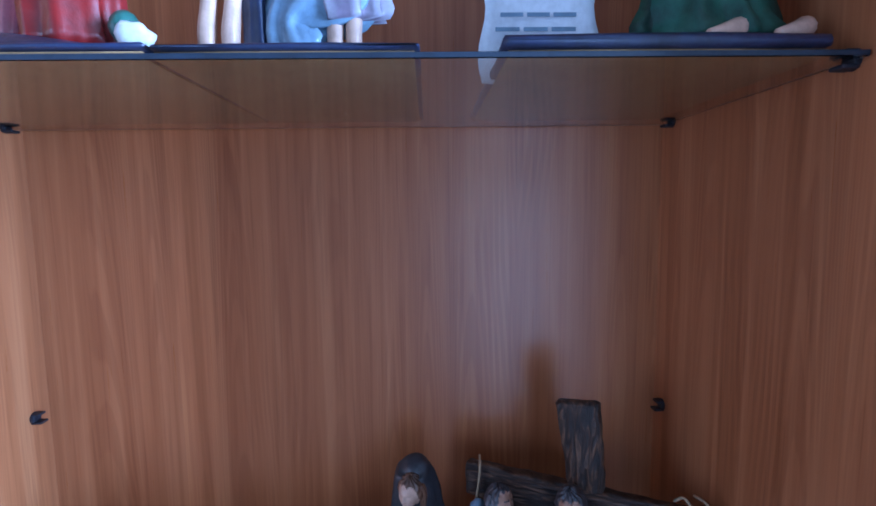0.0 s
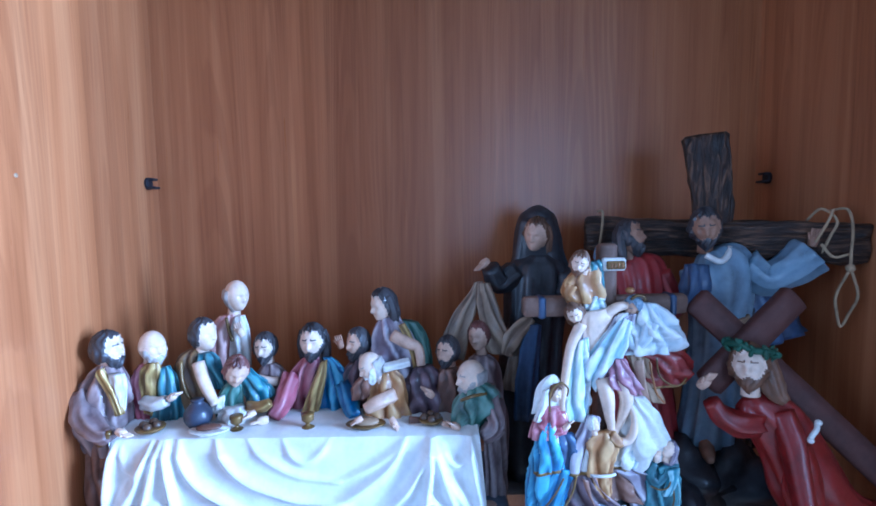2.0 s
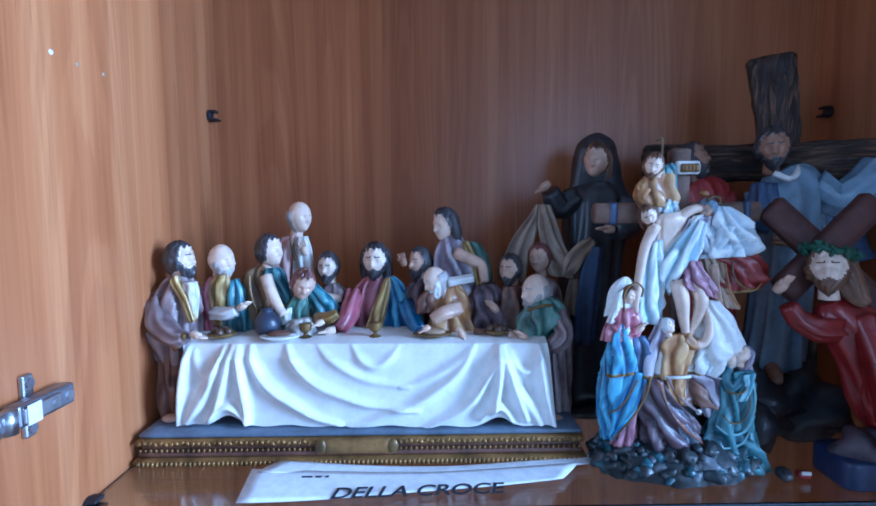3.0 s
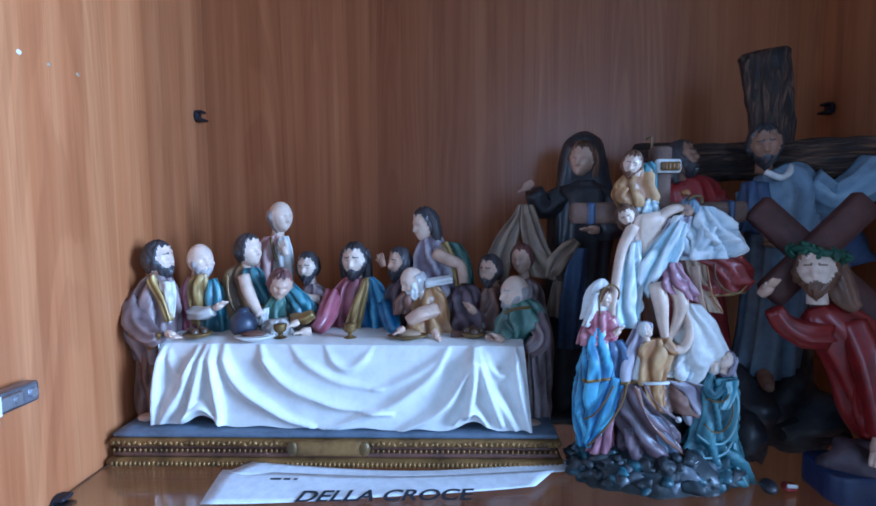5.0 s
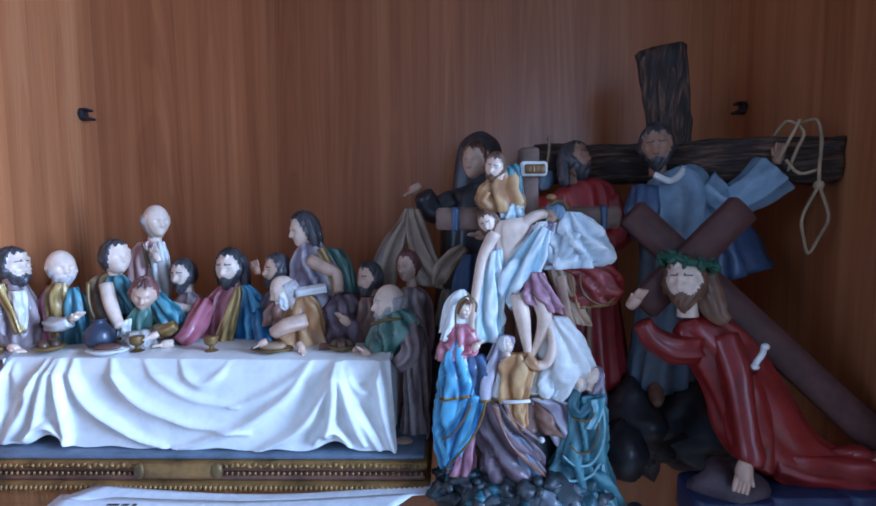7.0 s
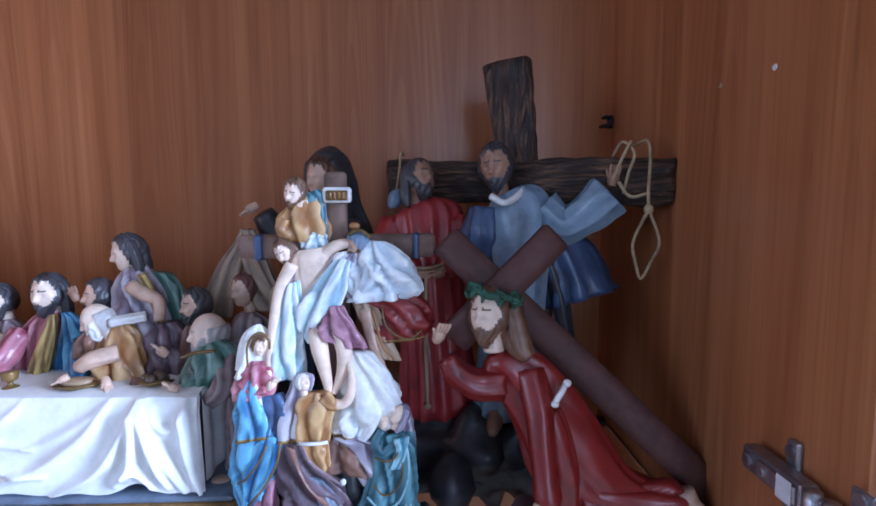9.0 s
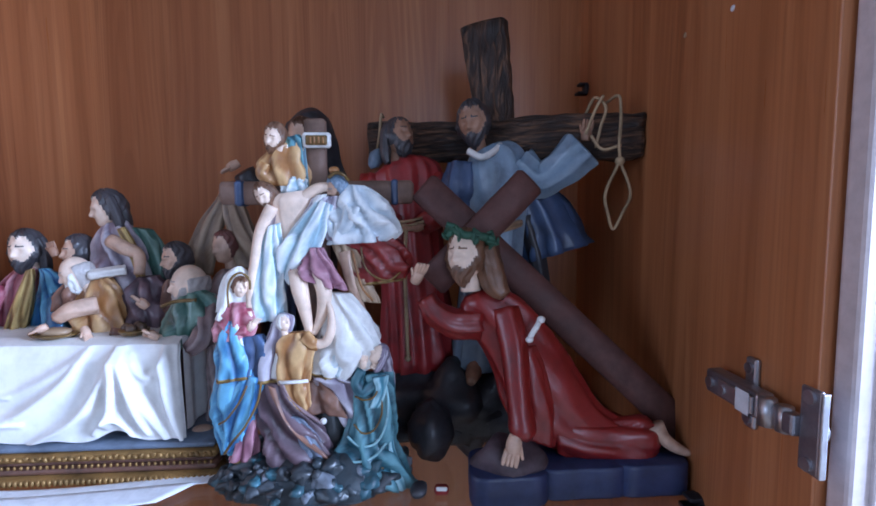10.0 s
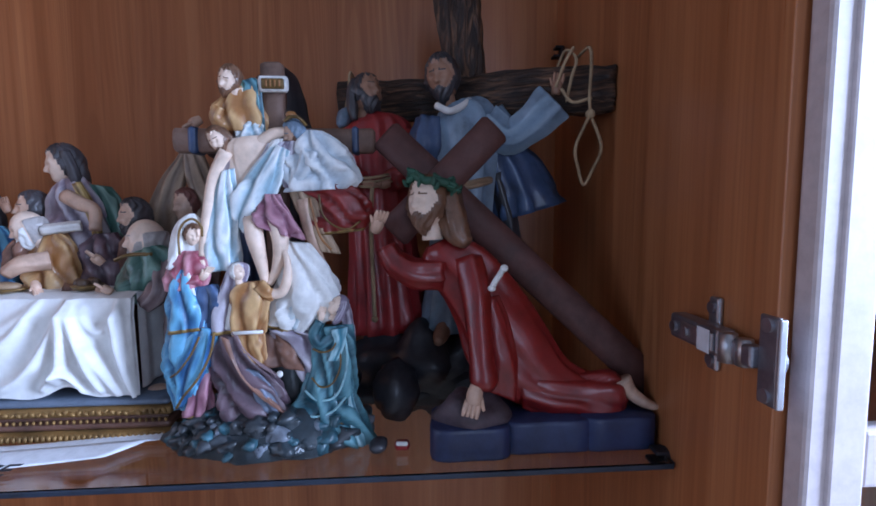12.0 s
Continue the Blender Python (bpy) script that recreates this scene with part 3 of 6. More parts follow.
tagged(part("wall_south", ws, PLASTER), "plain plaster wall with a tall window opening", kind="structure")


# ---- shelves, pins, hinges ----
def glass_shelf(z, label):
    sh = empty("glass_shelf", Vector((-0.5, -0.15, z - 0.004)) + UP)
    tagged(sh, label, "shelf")
    y0, y1, x0, x1, t = -0.330, 0.022, -0.998, -0.002, 0.0055
    part("glass_pane", box(Vector((x0 + 0.001, y0 + 0.0015, z - t)) + UP, Vector((x1 - 0.001, y1, z)) + UP), GLASS, sh)
    part("front_edge", box(Vector((x0 + 0.001, y0 - 0.001, z - t + 0.0004)) + UP, Vector((x1 - 0.001, y0 + 0.001, z - 0.0004)) + UP, 0.0008), GLASS_EDGE, sh, "polished dark green glass edge")
    part("back_edge", box(Vector((x0 + 0.001, y1 - 0.001, z - t - 0.0004)) + UP, Vector((x1 - 0.001, y1 + 0.001, z + 0.0004)) + UP), WOODX, sh)
    for x in (x0, x1):
        part("side_edge", box(Vector((x - 0.0008, y0 + 0.002, z - t + 0.0004)) + UP, Vector((x + 0.0008, y1 - 0.002, z - 0.0004)) + UP), GLASS_EDGE, sh)
    return sh


LOW, HIGH = -0.005, 0.899
glass_shelf(LOW, "bottom clear glass shelf on black plastic pins")
glass_shelf(HIGH, "top clear glass shelf on black plastic pins")


def shelf_pin(side, y, z, holds):
    """Black plastic pin: a plug against the panel, a tongue under the glass and a lip above it."""
    x = -W if side < 0 else 0.0
    d = 1 if side < 0 else -1
    p = empty("shelf_pin", Vector((x, y, z)) + UP)
    tagged(p, "black plastic shelf pin " + ("holding the glass shelf" if holds else "unused in its hole"), "shelf pin", "shelf pins")
    o = Vector((x, y, z)) + UP
    part("collar", rod(o, o + Vector((d * 0.0035, 0, 0)), 0.0095, 20), BLACK, p)
    b = bmesh.new()
    add_box(b, o + Vector((min(0, d * 0.016), -0.008, -0.0085)), o + Vector((max(0, d * 0.016), 0.008, -0.0045)), 0.0015)
    part("tongue", b, BLACK, p)
    b = bmesh.new()
    add_box(b, o + Vector((min(0, d * 0.013), -0.0075, 0.0045)), o + Vector((max(0, d * 0.013), 0.0075, 0.0085)), 0.0015)
    part("lip", b, BLACK, p)
    part("web", box(o + Vector((min(0, d * 0.005), -0.007, -0.006)), o + Vector((max(0, d * 0.005), 0.007, 0.006)), 0.0015), BLACK, p)


for side in (-1, 1):
    shelf_pin(side, 0.0, 0.4465, False)
    shelf_pin(side, 0.0, HIGH - 0.004, True)
    shelf_pin(side, -0.311, HIGH - 0.004, True)
    shelf_pin(side, 0.0, LOW - 0.004, True)
    shelf_pin(side, -0.311, LOW - 0.004, True)


def hinge(side):
    """Concealed hinge, swung open: cross-shaped plate, arm, bent link and the cup's flange with two screws."""
    def q(d, y, z):
        return Vector((-d if side > 0 else -W + d, y, z)) + UP

    def bx(a, b, bev=0.0008):
        lo = Vector([min(a[k], b[k]) for k in range(3)])
        hi = Vector([max(a[k], b[k]) for k in range(3)])
        return box(lo, hi, bev)
    h = empty("cabinet_hinge", q(0, -0.38, 0.125))
    tagged(h, "nickel concealed cabinet hinge, swung open, on the side panel", "hinge", "cabinet hinges")
    part("mounting_plate", bx(q(0.0002, -0.382, 0.095), q(0.005, -0.370, 0.151), 0.002), STEEL, h)
    for z in (0.103, 0.143):
        part("screw", rod(q(0.005, -0.376, z), q(0.0075, -0.376, z), 0.0042, 14), STEELD, h)
    part("arm", bx(q(0.005, -0.404, 0.113), q(0.019, -0.342, 0.133), 0.003), STEELD, h, "dark nickel hinge arm")
    part("arm_rail", bx(q(0.019, -0.400, 0.1165), q(0.0215, -0.362, 0.1295), 0.001), STEEL, h)
    part("arm_screw", rod(q(0.019, -0.350, 0.123), q(0.0215, -0.350, 0.123), 0.0042, 14), STEEL, h)
    part("arm_screw", rod(q(0.0215, -0.368, 0.123), q(0.023, -0.368, 0.123), 0.0035, 14), STEEL, h)
    part("sticker", bx(q(0.0217, -0.398, 0.1145), q(0.0221, -0.384, 0.1315), 0), LABEL, h, "small white sticker")
    b = bmesh.new()
    add_rod(b, q(0.015, -0.408, 0.112), q(0.015, -0.408, 0.132), 0.006)
    add_rod(b, q(0.012, -0.420, 0.113), q(0.012, -0.420, 0.131), 0.0055)
    part("link", b, STEEL, h, smooth=True)
    part("link_arm", bx(q(0.007, -0.432, 0.1145), q(0.0165, -0.408, 0.1295), 0.002), STEELD, h)
    part("cup", rod(q(0.002, -0.437, 0.122), q(0.011, -0.437, 0.122), 0.0085, 24), STEELD, h)
    part("flange", bx(q(0.0085, -0.4475, 0.094), q(0.0115, -0.4315, 0.151), 0.0012), STEELD, h, "dark steel flange with two screws")
    # the flange's lit edge, made as a strip of brighter steel
    part("lit_flange_edge", bx(q(0.0075, -0.4500, 0.0945), q(0.0122, -0.4476, 0.1505), 0.0008), STEEL, h)
    for z in (0.100, 0.145):
        part("flange_screw", rod(q(0.0115, -0.4395, z), q(0.0135, -0.4395, z), 0.0045, 16), STEEL, h)


hinge(1)
hinge(-1)


# ---- the supper group ----
def supper_group():
    S = Sculpt()
    x0, x1, yf, yb = -0.990, -0.470, -0.241, -0.075
    # stepped plinth with two gilt mouldings
    for z0, z1, o, m in ((-0.0045, 0.004, 0.006, ANTIQUE), (0.004, 0.012, 0.001, BROWN), (0.012, 0.018, -0.002, BROWN), (0.018, 0.027, 0.003, ANTIQUE), (0.027, 0.034, 0.0, SLATE)):
        S.block((x0 - o, yf - o, z0), (x1 + o, yb + o, z1), m, bevel=0.002, cuts=30)
    for k in range(96):
        x = x0 + (k + 0.5) * (x1 - x0) / 96
        S.lump((x, yf - 0.006, -0.001), (0.0022, 0.0024, 0.0036), ANTIQUE, seg=8)
    random.seed(11)
    for k in range(84):
        x = x0 + (k + 0.5) * (x1 - x0) / 84
        S.lump((x, yf - 0.003, 0.0225 + random.uniform(-0.001, 0.001)), (0.0034, 0.0022, 0.0020), ANTIQUE, (0, (50 if k % 2 else -50) + random.uniform(-20, 20), 0), seg=8)
        S.lump((x, yf - 0.002, 0.0135), (0.0016, 0.0016, 0.0022), ANTIQUE, seg=6)
    S.block((-0.775, yf - 0.009, 0.010), (-0.692, yf - 0.002, 0.0275), ANTIQUE, bevel=0.003)
    for x in (-0.775, -0.692):
        S.lump((x, yf - 0.007, 0.019), (0.007, 0.004, 0.009), GOLD, seg=10)
    # table under its cloth
    tx0, tx1, zt, zb = -0.945, -0.508, 0.136, 0.036
    S.block((tx0 + 0.008, -0.200, 0.118), (tx1 - 0.008, -0.10, zt - 0.005), BROWN, bevel=0.003)
    for x in (-0.925, -0.865, -0.59, -0.53):
        S.block((x - 0.009, -0.200, 0.033), (x + 0.009, -0.182, 0.12), BROWN, bevel=0.002)
    # cloth front: each fold is a curve (start, bend, end, height) in shares of its width and drop
    width, fall = tx1 - tx0, zt - zb
    nu, nv = 190, 56
    uu, vv = np.meshgrid(np.linspace(0, 1, nu + 1), np.linspace(0, 1, nv + 1))
    out = 0.006 + 0.008 * vv + 0.003 * np.sin(np.pi * uu)
    folds = (((0.185, 0.0), (0.20, 0.62), (0.44, 1.0), 0.0085), ((0.285, 0.0), (0.34, 0.70), (0.64, 0.80), 0.0075), ((0.37, 0.0), (0.45, 0.46), (0.62, 0.52), 0.004),
             ((0.465, 0.0), (0.53, 0.52), (0.595, 0.0), 0.0045), ((0.80, 0.0), (0.74, 0.66), (0.46, 1.0), 0.0075), ((0.865, 0.0), (0.83, 0.72), (0.66, 1.02), 0.0095),
             ((0.785, 0.05), (0.73, 0.36), (0.60, 0.52), 0.004), ((0.868, 0.0), (0.862, 0.5), (0.835, 0.92), 0.012), ((0.878, 0.0), (0.89, 0.55), (0.925, 0.92), 0.012),
             ((0.895, 0.08), (0.925, 0.55), (0.975, 0.12), 0.006), ((0.975, 0.0), (0.965, 0.5), (0.995, 1.0), 0.011), ((0.91, 0.5), (0.935, 0.75), (0.96, 1.0), 0.007),
             ((0.805, 0.92), (0.855, 0.72), (0.885, 0.98), 0.009), ((0.012, 0.05), (0.008, 0.5), (0.004, 1.0), 0.011), ((0.03, 0.08), (0.075, 0.62), (0.115, 0.14), 0.006),
             ((0.112, 0.05), (0.10, 0.5), (0.03, 0.98), 0.010), ((0.135, 0.0), (0.135, 0.5), (0.095, 0.95), 0.011), ((0.148, 0.0), (0.175, 0.45), (0.19, 1.0), 0.011),
             ((0.06, 0.5), (0.05, 0.7), (0.02, 1.0), 0.006), ((0.085, 0.97), (0.13, 0.76), (0.185, 0.98), 0.008))
    for (ua, va), (ub, vb), (uc, vc), high in folds:
        near, along = np.full(uu.shape, 9.0), np.zeros(uu.shape)
        for k in range(61):
            q = k / 60
            pu, pv = (1 - q) ** 2 * ua + 2 * q * (1 - q) * ub + q * q * uc, (1 - q) ** 2 * va + 2 * q * (1 - q) * vb + q * q * vc
            dist = np.hypot((uu - pu) * width, (vv - pv) * fall)
            along = np.where(dist < near, q, along)
            near = np.minimum(near, dist)
        wide = 0.0022 + 0.0034 * np.sin(np.pi * along) + high * 0.08
        out += 1.35 * high * (0.45 + 0.55 * np.sin(np.pi * np.clip(along * 0.86 + 0.14, 0, 1))) * (0.72 * np.exp(-(near / wide) ** 2) + 0.28 * np.exp(-near / wide))
    rows = []
    for j in range(nv + 1):
        rows.append([])
        for i in range(nu + 1):
            u, v = i / nu, j / nv
            lift = 0.012 * math.exp(-((u - 0.135) / 0.04) ** 2) + 0.010 * math.exp(-((u - 0.855) / 0.04) ** 2)
            hang = zb + lift + 0.0012 * math.sin(u * 47)
            rows[-1].append(Vector((tx0 + width * u + (u - 0.5) * 0.016 * v, -0.208 - 0.016 * u - out[j, i] * min(1.0, 0.35 + 4 * v), zt - 0.004 - (zt - 0.004 - hang) * v)))
    S.grid(rows, CLOTH, closed=False)
    S.grid([[q + Vector((0, 0.006, 0)) for q in r] for r in reversed(rows)], CLOTH, closed=False)
    top = []
    for j in range(9):
        top.append([q.copy() if j == 0 else Vector((q.x, -0.214 - 0.016 * i / nu + 0.125 * j / 8, zt + 0.0012 * noise.noise(Vector((i * 0.08, j * 0.5, 3))))) for i, q in enumerate(rows[0])])
    S.grid(top, CLOTH, closed=False)
    for xs in (tx0, tx1):
        S.grid([[Vector((xs + (0.002 if xs > -0.7 else -0.002) * math.sin(k * 1.3), -0.216 + 0.125 * k / 16, zt - fall * j / 6)) for k in range(17)] for j in range(7)], CLOTH, closed=False)
    # bearded man in a beige mantle at the table's end
    S.form([(-0.9965, 0.0233, -0.9706, 0.0229, -0.1800), (-0.9987, 0.0619, -0.9715, 0.0616, -0.1800), (-0.9939, 0.0987, -0.9696, 0.0984, -0.1800), (-0.9866, 0.1278, -0.9624, 0.1275, -0.1800)], BROWN, 6, 0.3, swirl=0.5, d=0.7, phase=0.2)
    S.head((-0.9671, -0.1720, 0.2302), 0.0222, 80, -4, PALE, HAIR, HAIR, "short")
    S.form([(-1.0024, 0.1037, -0.9609, 0.0958, -0.1720), (-1.0136, 0.1363, -0.9507, 0.1282, -0.1720), (-1.0105, 0.1655, -0.9464, 0.1575, -0.1720), (-0.9990, 0.1915, -0.9464, 0.1867, -0.1720), (-0.9854, 0.2059, -0.9512, 0.2055, -0.1720), (-0.9750, 0.2144, -0.9565, 0.2142, -0.1720)], MAUVE, 8, 0.24, swirl=0.3, d=0.7, phase=5.1)
    S.form([(-0.9514, 0.1614, -0.9404, 0.1585, -0.1900), (-0.9529, 0.1869, -0.9363, 0.1839, -0.1900), (-0.9561, 0.2052, -0.9381, 0.2050, -0.1900)], CREAM, 4, 0.2, swirl=0.0, d=0.7, phase=1.8)
    S.form([(-0.9488, 0.1536, -0.9390, 0.1563, -0.1930), (-0.9572, 0.1804, -0.9460, 0.1831, -0.1930), (-0.9684, 0.2030, -0.9573, 0.2057, -0.1930), (-0.9680, 0.2113, -0.9596, 0.2140, -0.1930)], GOLD, 4, 0.25, swirl=0.0, d=0.6, phase=0.5)
    S.limb([(-0.9935, -0.1780, 0.1781, 0.0142), (-0.9805, -0.1960, 0.1532, 0.0152), (-0.9547, -0.2120, 0.1401, 0.0114), (-0.9408, -0.2180, 0.1415, 0.0080)], MAUVE, folds=6, depth=0.25)
    S.cord([(-0.9581, -0.2120, 0.1264), (-0.9478, -0.2180, 0.1334), (-0.9398, -0.2220, 0.1466)], 0.0033, GOLD)
    S.hand((-0.9253, -0.2220, 0.1451), 0.0079, PALE, (1, -0.3, -0.25))
    # bald man in rose and teal
    S.head((-0.9220, -0.1550, 0.2281), 0.0214, 58, 4, PALE, None, GREYHAIR, "bald")
    S.form([(-0.9550, 0.1199, -0.9147, 0.1195, -0.1520), (-0.9546, 0.1578, -0.9204, 0.1605, -0.1520), (-0.9502, 0.1879, -0.9205, 0.1920, -0.1520), (-0.9405, 0.2057, -0.9183, 0.2085, -0.1520)], PINK, 7, 0.24, swirl=0.2, d=0.7, phase=0.3)
    S.form([(-0.9300, 0.1455, -0.9141, 0.1423, -0.1650), (-0.9315, 0.1750, -0.9114, 0.1719, -0.1650), (-0.9319, 0.1985, -0.9088, 0.1983, -0.1650), (-0.9256, 0.2102, -0.9097, 0.2115, -0.1650)], GOLD, 4, 0.25, swirl=0.0, d=0.7, phase=1.8)
    S.form([(-0.9246, 0.1202, -0.8877, 0.1213, -0.1600), (-0.9201, 0.1547, -0.8877, 0.1588, -0.1600), (-0.9159, 0.1843, -0.8924, 0.1885, -0.1600), (-0.9122, 0.2020, -0.8990, 0.2049, -0.1600)], TEAL, 6, 0.26, swirl=0.0, d=0.7, phase=0.9)
    S.limb([(-0.9270, -0.1700, 0.1613, 0.0086), (-0.9083, -0.1800, 0.1617, 0.0085), (-0.8939, -0.1800, 0.1659, 0.0071)], CREAM, folds=5, depth=0.2)
    S.hand((-0.8850, -0.1840, 0.1723), 0.0077, PALE, (0.8, -0.2, 0.5))
    # dark-haired man with bare forearm
    S.head((-0.8637, -0.1400, 0.2382), 0.0211, 66, -4, PALE, HAIR, None, "short")
    S.form([(-0.8978, 0.1171, -0.8520, 0.1197, -0.1380), (-0.9008, 0.1574, -0.8536, 0.1600, -0.1380), (-0.9024, 0.1913, -0.8569, 0.1954, -0.1380), (-0.8956, 0.2110, -0.8607, 0.2153, -0.1380), (-0.8832, 0.2200, -0.8650, 0.2214, -0.1380)], DARKOCHRE, 7, 0.24, swirl=0.2, d=0.7, phase=1.8)
    S.cord([(-0.8834, -0.1620, 0.2108), (-0.8813, -0.1660, 0.1894), (-0.8763, -0.1660, 0.1688), (-0.8681, -0.1620, 0.1545)], 0.0023, GOLD)
    S.form([(-0.8494, 0.1714, -0.8317, 0.1667, -0.1500), (-0.8562, 0.1896, -0.8341, 0.1833, -0.1500), (-0.8674, 0.2062, -0.8407, 0.2074, -0.1500), (-0.8670, 0.2167, -0.8478, 0.2180, -0.1500)], TEAL, 5, 0.28, swirl=0.0, d=0.7, phase=1.7)
    S.limb([(-0.8624, -0.1600, 0.2074, 0.0080), (-0.8532, -0.1680, 0.1865, 0.0079), (-0.8412, -0.1760, 0.1674, 0.0064), (-0.8345, -0.1800, 0.1595, 0.0057)], PALE, folds=0, depth=0.15)
    S.form([(-0.8433, 0.1447, -0.8287, 0.1474, -0.1720), (-0.8382, 0.1651, -0.8266, 0.1679, -0.1720)], CREAM, 4, 0.25, swirl=0.0, d=0.7, phase=1.7)
    S.hand((-0.8614, -0.1800, 0.1612), 0.0064, PALE, (-0.6, -0.2, -0.5))
    # bald man standing behind
    S.head((-0.8324, -0.1020, 0.2842), 0.0216, 54, 6, PALE, GREYHAIR, None, "bald")
    S.form([(-0.8693, 0.1790, -0.8405, 0.1788, -0.1020), (-0.8712, 0.2145, -0.8393, 0.2158, -0.1020), (-0.8687, 0.2401, -0.8368, 0.2430, -0.1020), (-0.8570, 0.2559, -0.8332, 0.2589, -0.1020)], PINKPALE, 6, 0.2, swirl=0.0, d=0.7, phase=4.1)
    S.form([(-0.8406, 0.1717, -0.8152, 0.1714, -0.1080), (-0.8409, 0.2117, -0.8139, 0.2146, -0.1080), (-0.8384, 0.2402, -0.8163, 0.2416, -0.1080), (-0.8332, 0.2560, -0.8205, 0.2575, -0.1080)], CREAM, 6, 0.22, swirl=0.2, d=0.7, phase=5.7)
    S.cord([(-0.8412, -0.1180, 0.2565), (-0.8386, -0.1180, 0.2394), (-0.8345, -0.1180, 0.2237)], 0.0023, GOLD)
    S.hand((-0.8200, -0.1240, 0.2381), 0.0085, PALE, (-0.4, 0, 1))
    # man bent over his dish
    S.head((-0.8132, -0.1650, 0.1973), 0.0196, 26, 24, SKIN, REDHAIR, None, "short", 8)
    S.form([(-0.8405, 0.1238, -0.8065, 0.1249, -0.1600), (-0.8411, 0.1493, -0.8086, 0.1520, -0.1600), (-0.8360, 0.1687, -0.8081, 0.1713, -0.1600), (-0.8268, 0.1805, -0.8092, 0.1818, -0.1600)], GREEN, 6, 0.25, swirl=0.0, d=0.7, phase=3.3)
    S.form([(-0.8041, 0.1493, -0.7697, 0.1595, -0.1550), (-0.8066, 0.1659, -0.7767, 0.1746, -0.1550), (-0.8119, 0.1854, -0.7897, 0.1882, -0.1550), (-0.8130, 0.1959, -0.7983, 0.1972, -0.1550)], TEAL, 6, 0.25, swirl=0.0, d=0.7, phase=2.3)
    S.form([(-0.8326, 0.1250, -0.7952, 0.1260, -0.1760), (-0.8335, 0.1411, -0.7976, 0.1436, -0.1760), (-0.8274, 0.1527, -0.8015, 0.1554, -0.1760)], CREAM, 6, 0.25, swirl=0.0, d=0.7, phase=1.0, hem=GOLD)
    S.limb([(-0.7954, -0.1720, 0.1515, 0.0072), (-0.7766, -0.1850, 0.1570, 0.0070), (-0.7651, -0.1850, 0.1627, 0.0056)], GOLD, folds=4, depth=0.2)
    S.hand((-0.7854, -0.1960, 0.1525), 0.0069, PALE, (-0.7, -0.3, -0.3))
    # dark-bearded man behind
    S.head((-0.7897, -0.1180, 0.2139), 0.0195, -12, 6, PALE, HAIR, HAIR, "short")
    S.form([(-0.8125, 0.1253, -0.7574, 0.1247, -0.1180), (-0.8084, 0.1572, -0.7566, 0.1582, -0.1180), (-0.8015, 0.1793, -0.7655, 0.1805, -0.1180), (-0.7934, 0.1903, -0.7762, 0.1917, -0.1180)], MAUVE, 6, 0.22, swirl=0.0, d=0.7, phase=3.4)
    S.limb([(-0.7995, -0.1400, 0.1767, 0.0075), (-0.7829, -0.1400, 0.1735, 0.0068), (-0.7678, -0.1400, 0.1733, 0.0060)], PALE, folds=0, depth=0.15)
    # middle figure in rose and blue
    S.head((-0.7228, -0.1280, 0.2236), 0.0231, -8, 4, PALE, HAIR, HAIR, "long")
    S.form([(-0.7732, 0.1099, -0.7249, 0.1093, -0.1280), (-0.7661, 0.1461, -0.7211, 0.1504, -0.1280), (-0.7560, 0.1789, -0.7174, 0.1832, -0.1280), (-0.7433, 0.1959, -0.7140, 0.1972, -0.1280), (-0.7324, 0.2036, -0.7170, 0.2034, -0.1280)], PINK, 7, 0.24, swirl=0.25, d=0.7, phase=5.8)
    S.form([(-0.7275, 0.1104, -0.6624, 0.1144, -0.1320), (-0.7161, 0.1464, -0.6682, 0.1491, -0.1320), (-0.7094, 0.1760, -0.6786, 0.1772, -0.1320), (-0.7060, 0.1945, -0.6876, 0.1944, -0.1320), (-0.7089, 0.2023, -0.6967, 0.2022, -0.1320)], BLUE, 7, 0.26, swirl=0.2, d=0.7, phase=2.3)
    S.form([(-0.7413, 0.1221, -0.7188, 0.1219, -0.1520), (-0.7287, 0.1509, -0.7077, 0.1552, -0.1520), (-0.7162, 0.1825, -0.7012, 0.1868, -0.1520), (-0.7084, 0.2019, -0.6995, 0.2048, -0.1520)], GOLD, 5, 0.25, swirl=0.2, d=0.7, phase=3.4)
    S.limb([(-0.7497, -0.1380, 0.1805, 0.0121), (-0.7567, -0.1620, 0.1533, 0.0124), (-0.7657, -0.1780, 0.1394, 0.0092)], PINK, folds=5, depth=0.24)
    S.hand((-0.7749, -0.1880, 0.1405), 0.0091, PALE, (-1, -0.3, -0.1))
    S.limb([(-0.6797, -0.1420, 0.1682, 0.0113), (-0.6685, -0.1640, 0.1454, 0.0109), (-0.6610, -0.1760, 0.1363, 0.0085)], BLUE, folds=5, depth=0.24)
    S.hand((-0.6522, -0.1840, 0.1352), 0.0077, SKIN, (0.9, -0.4, 0))
    # two men leaning in
    S.head((-0.6612, -0.1320, 0.2203), 0.0199, -46, 0, SKIN, HAIR, HAIR, "short")
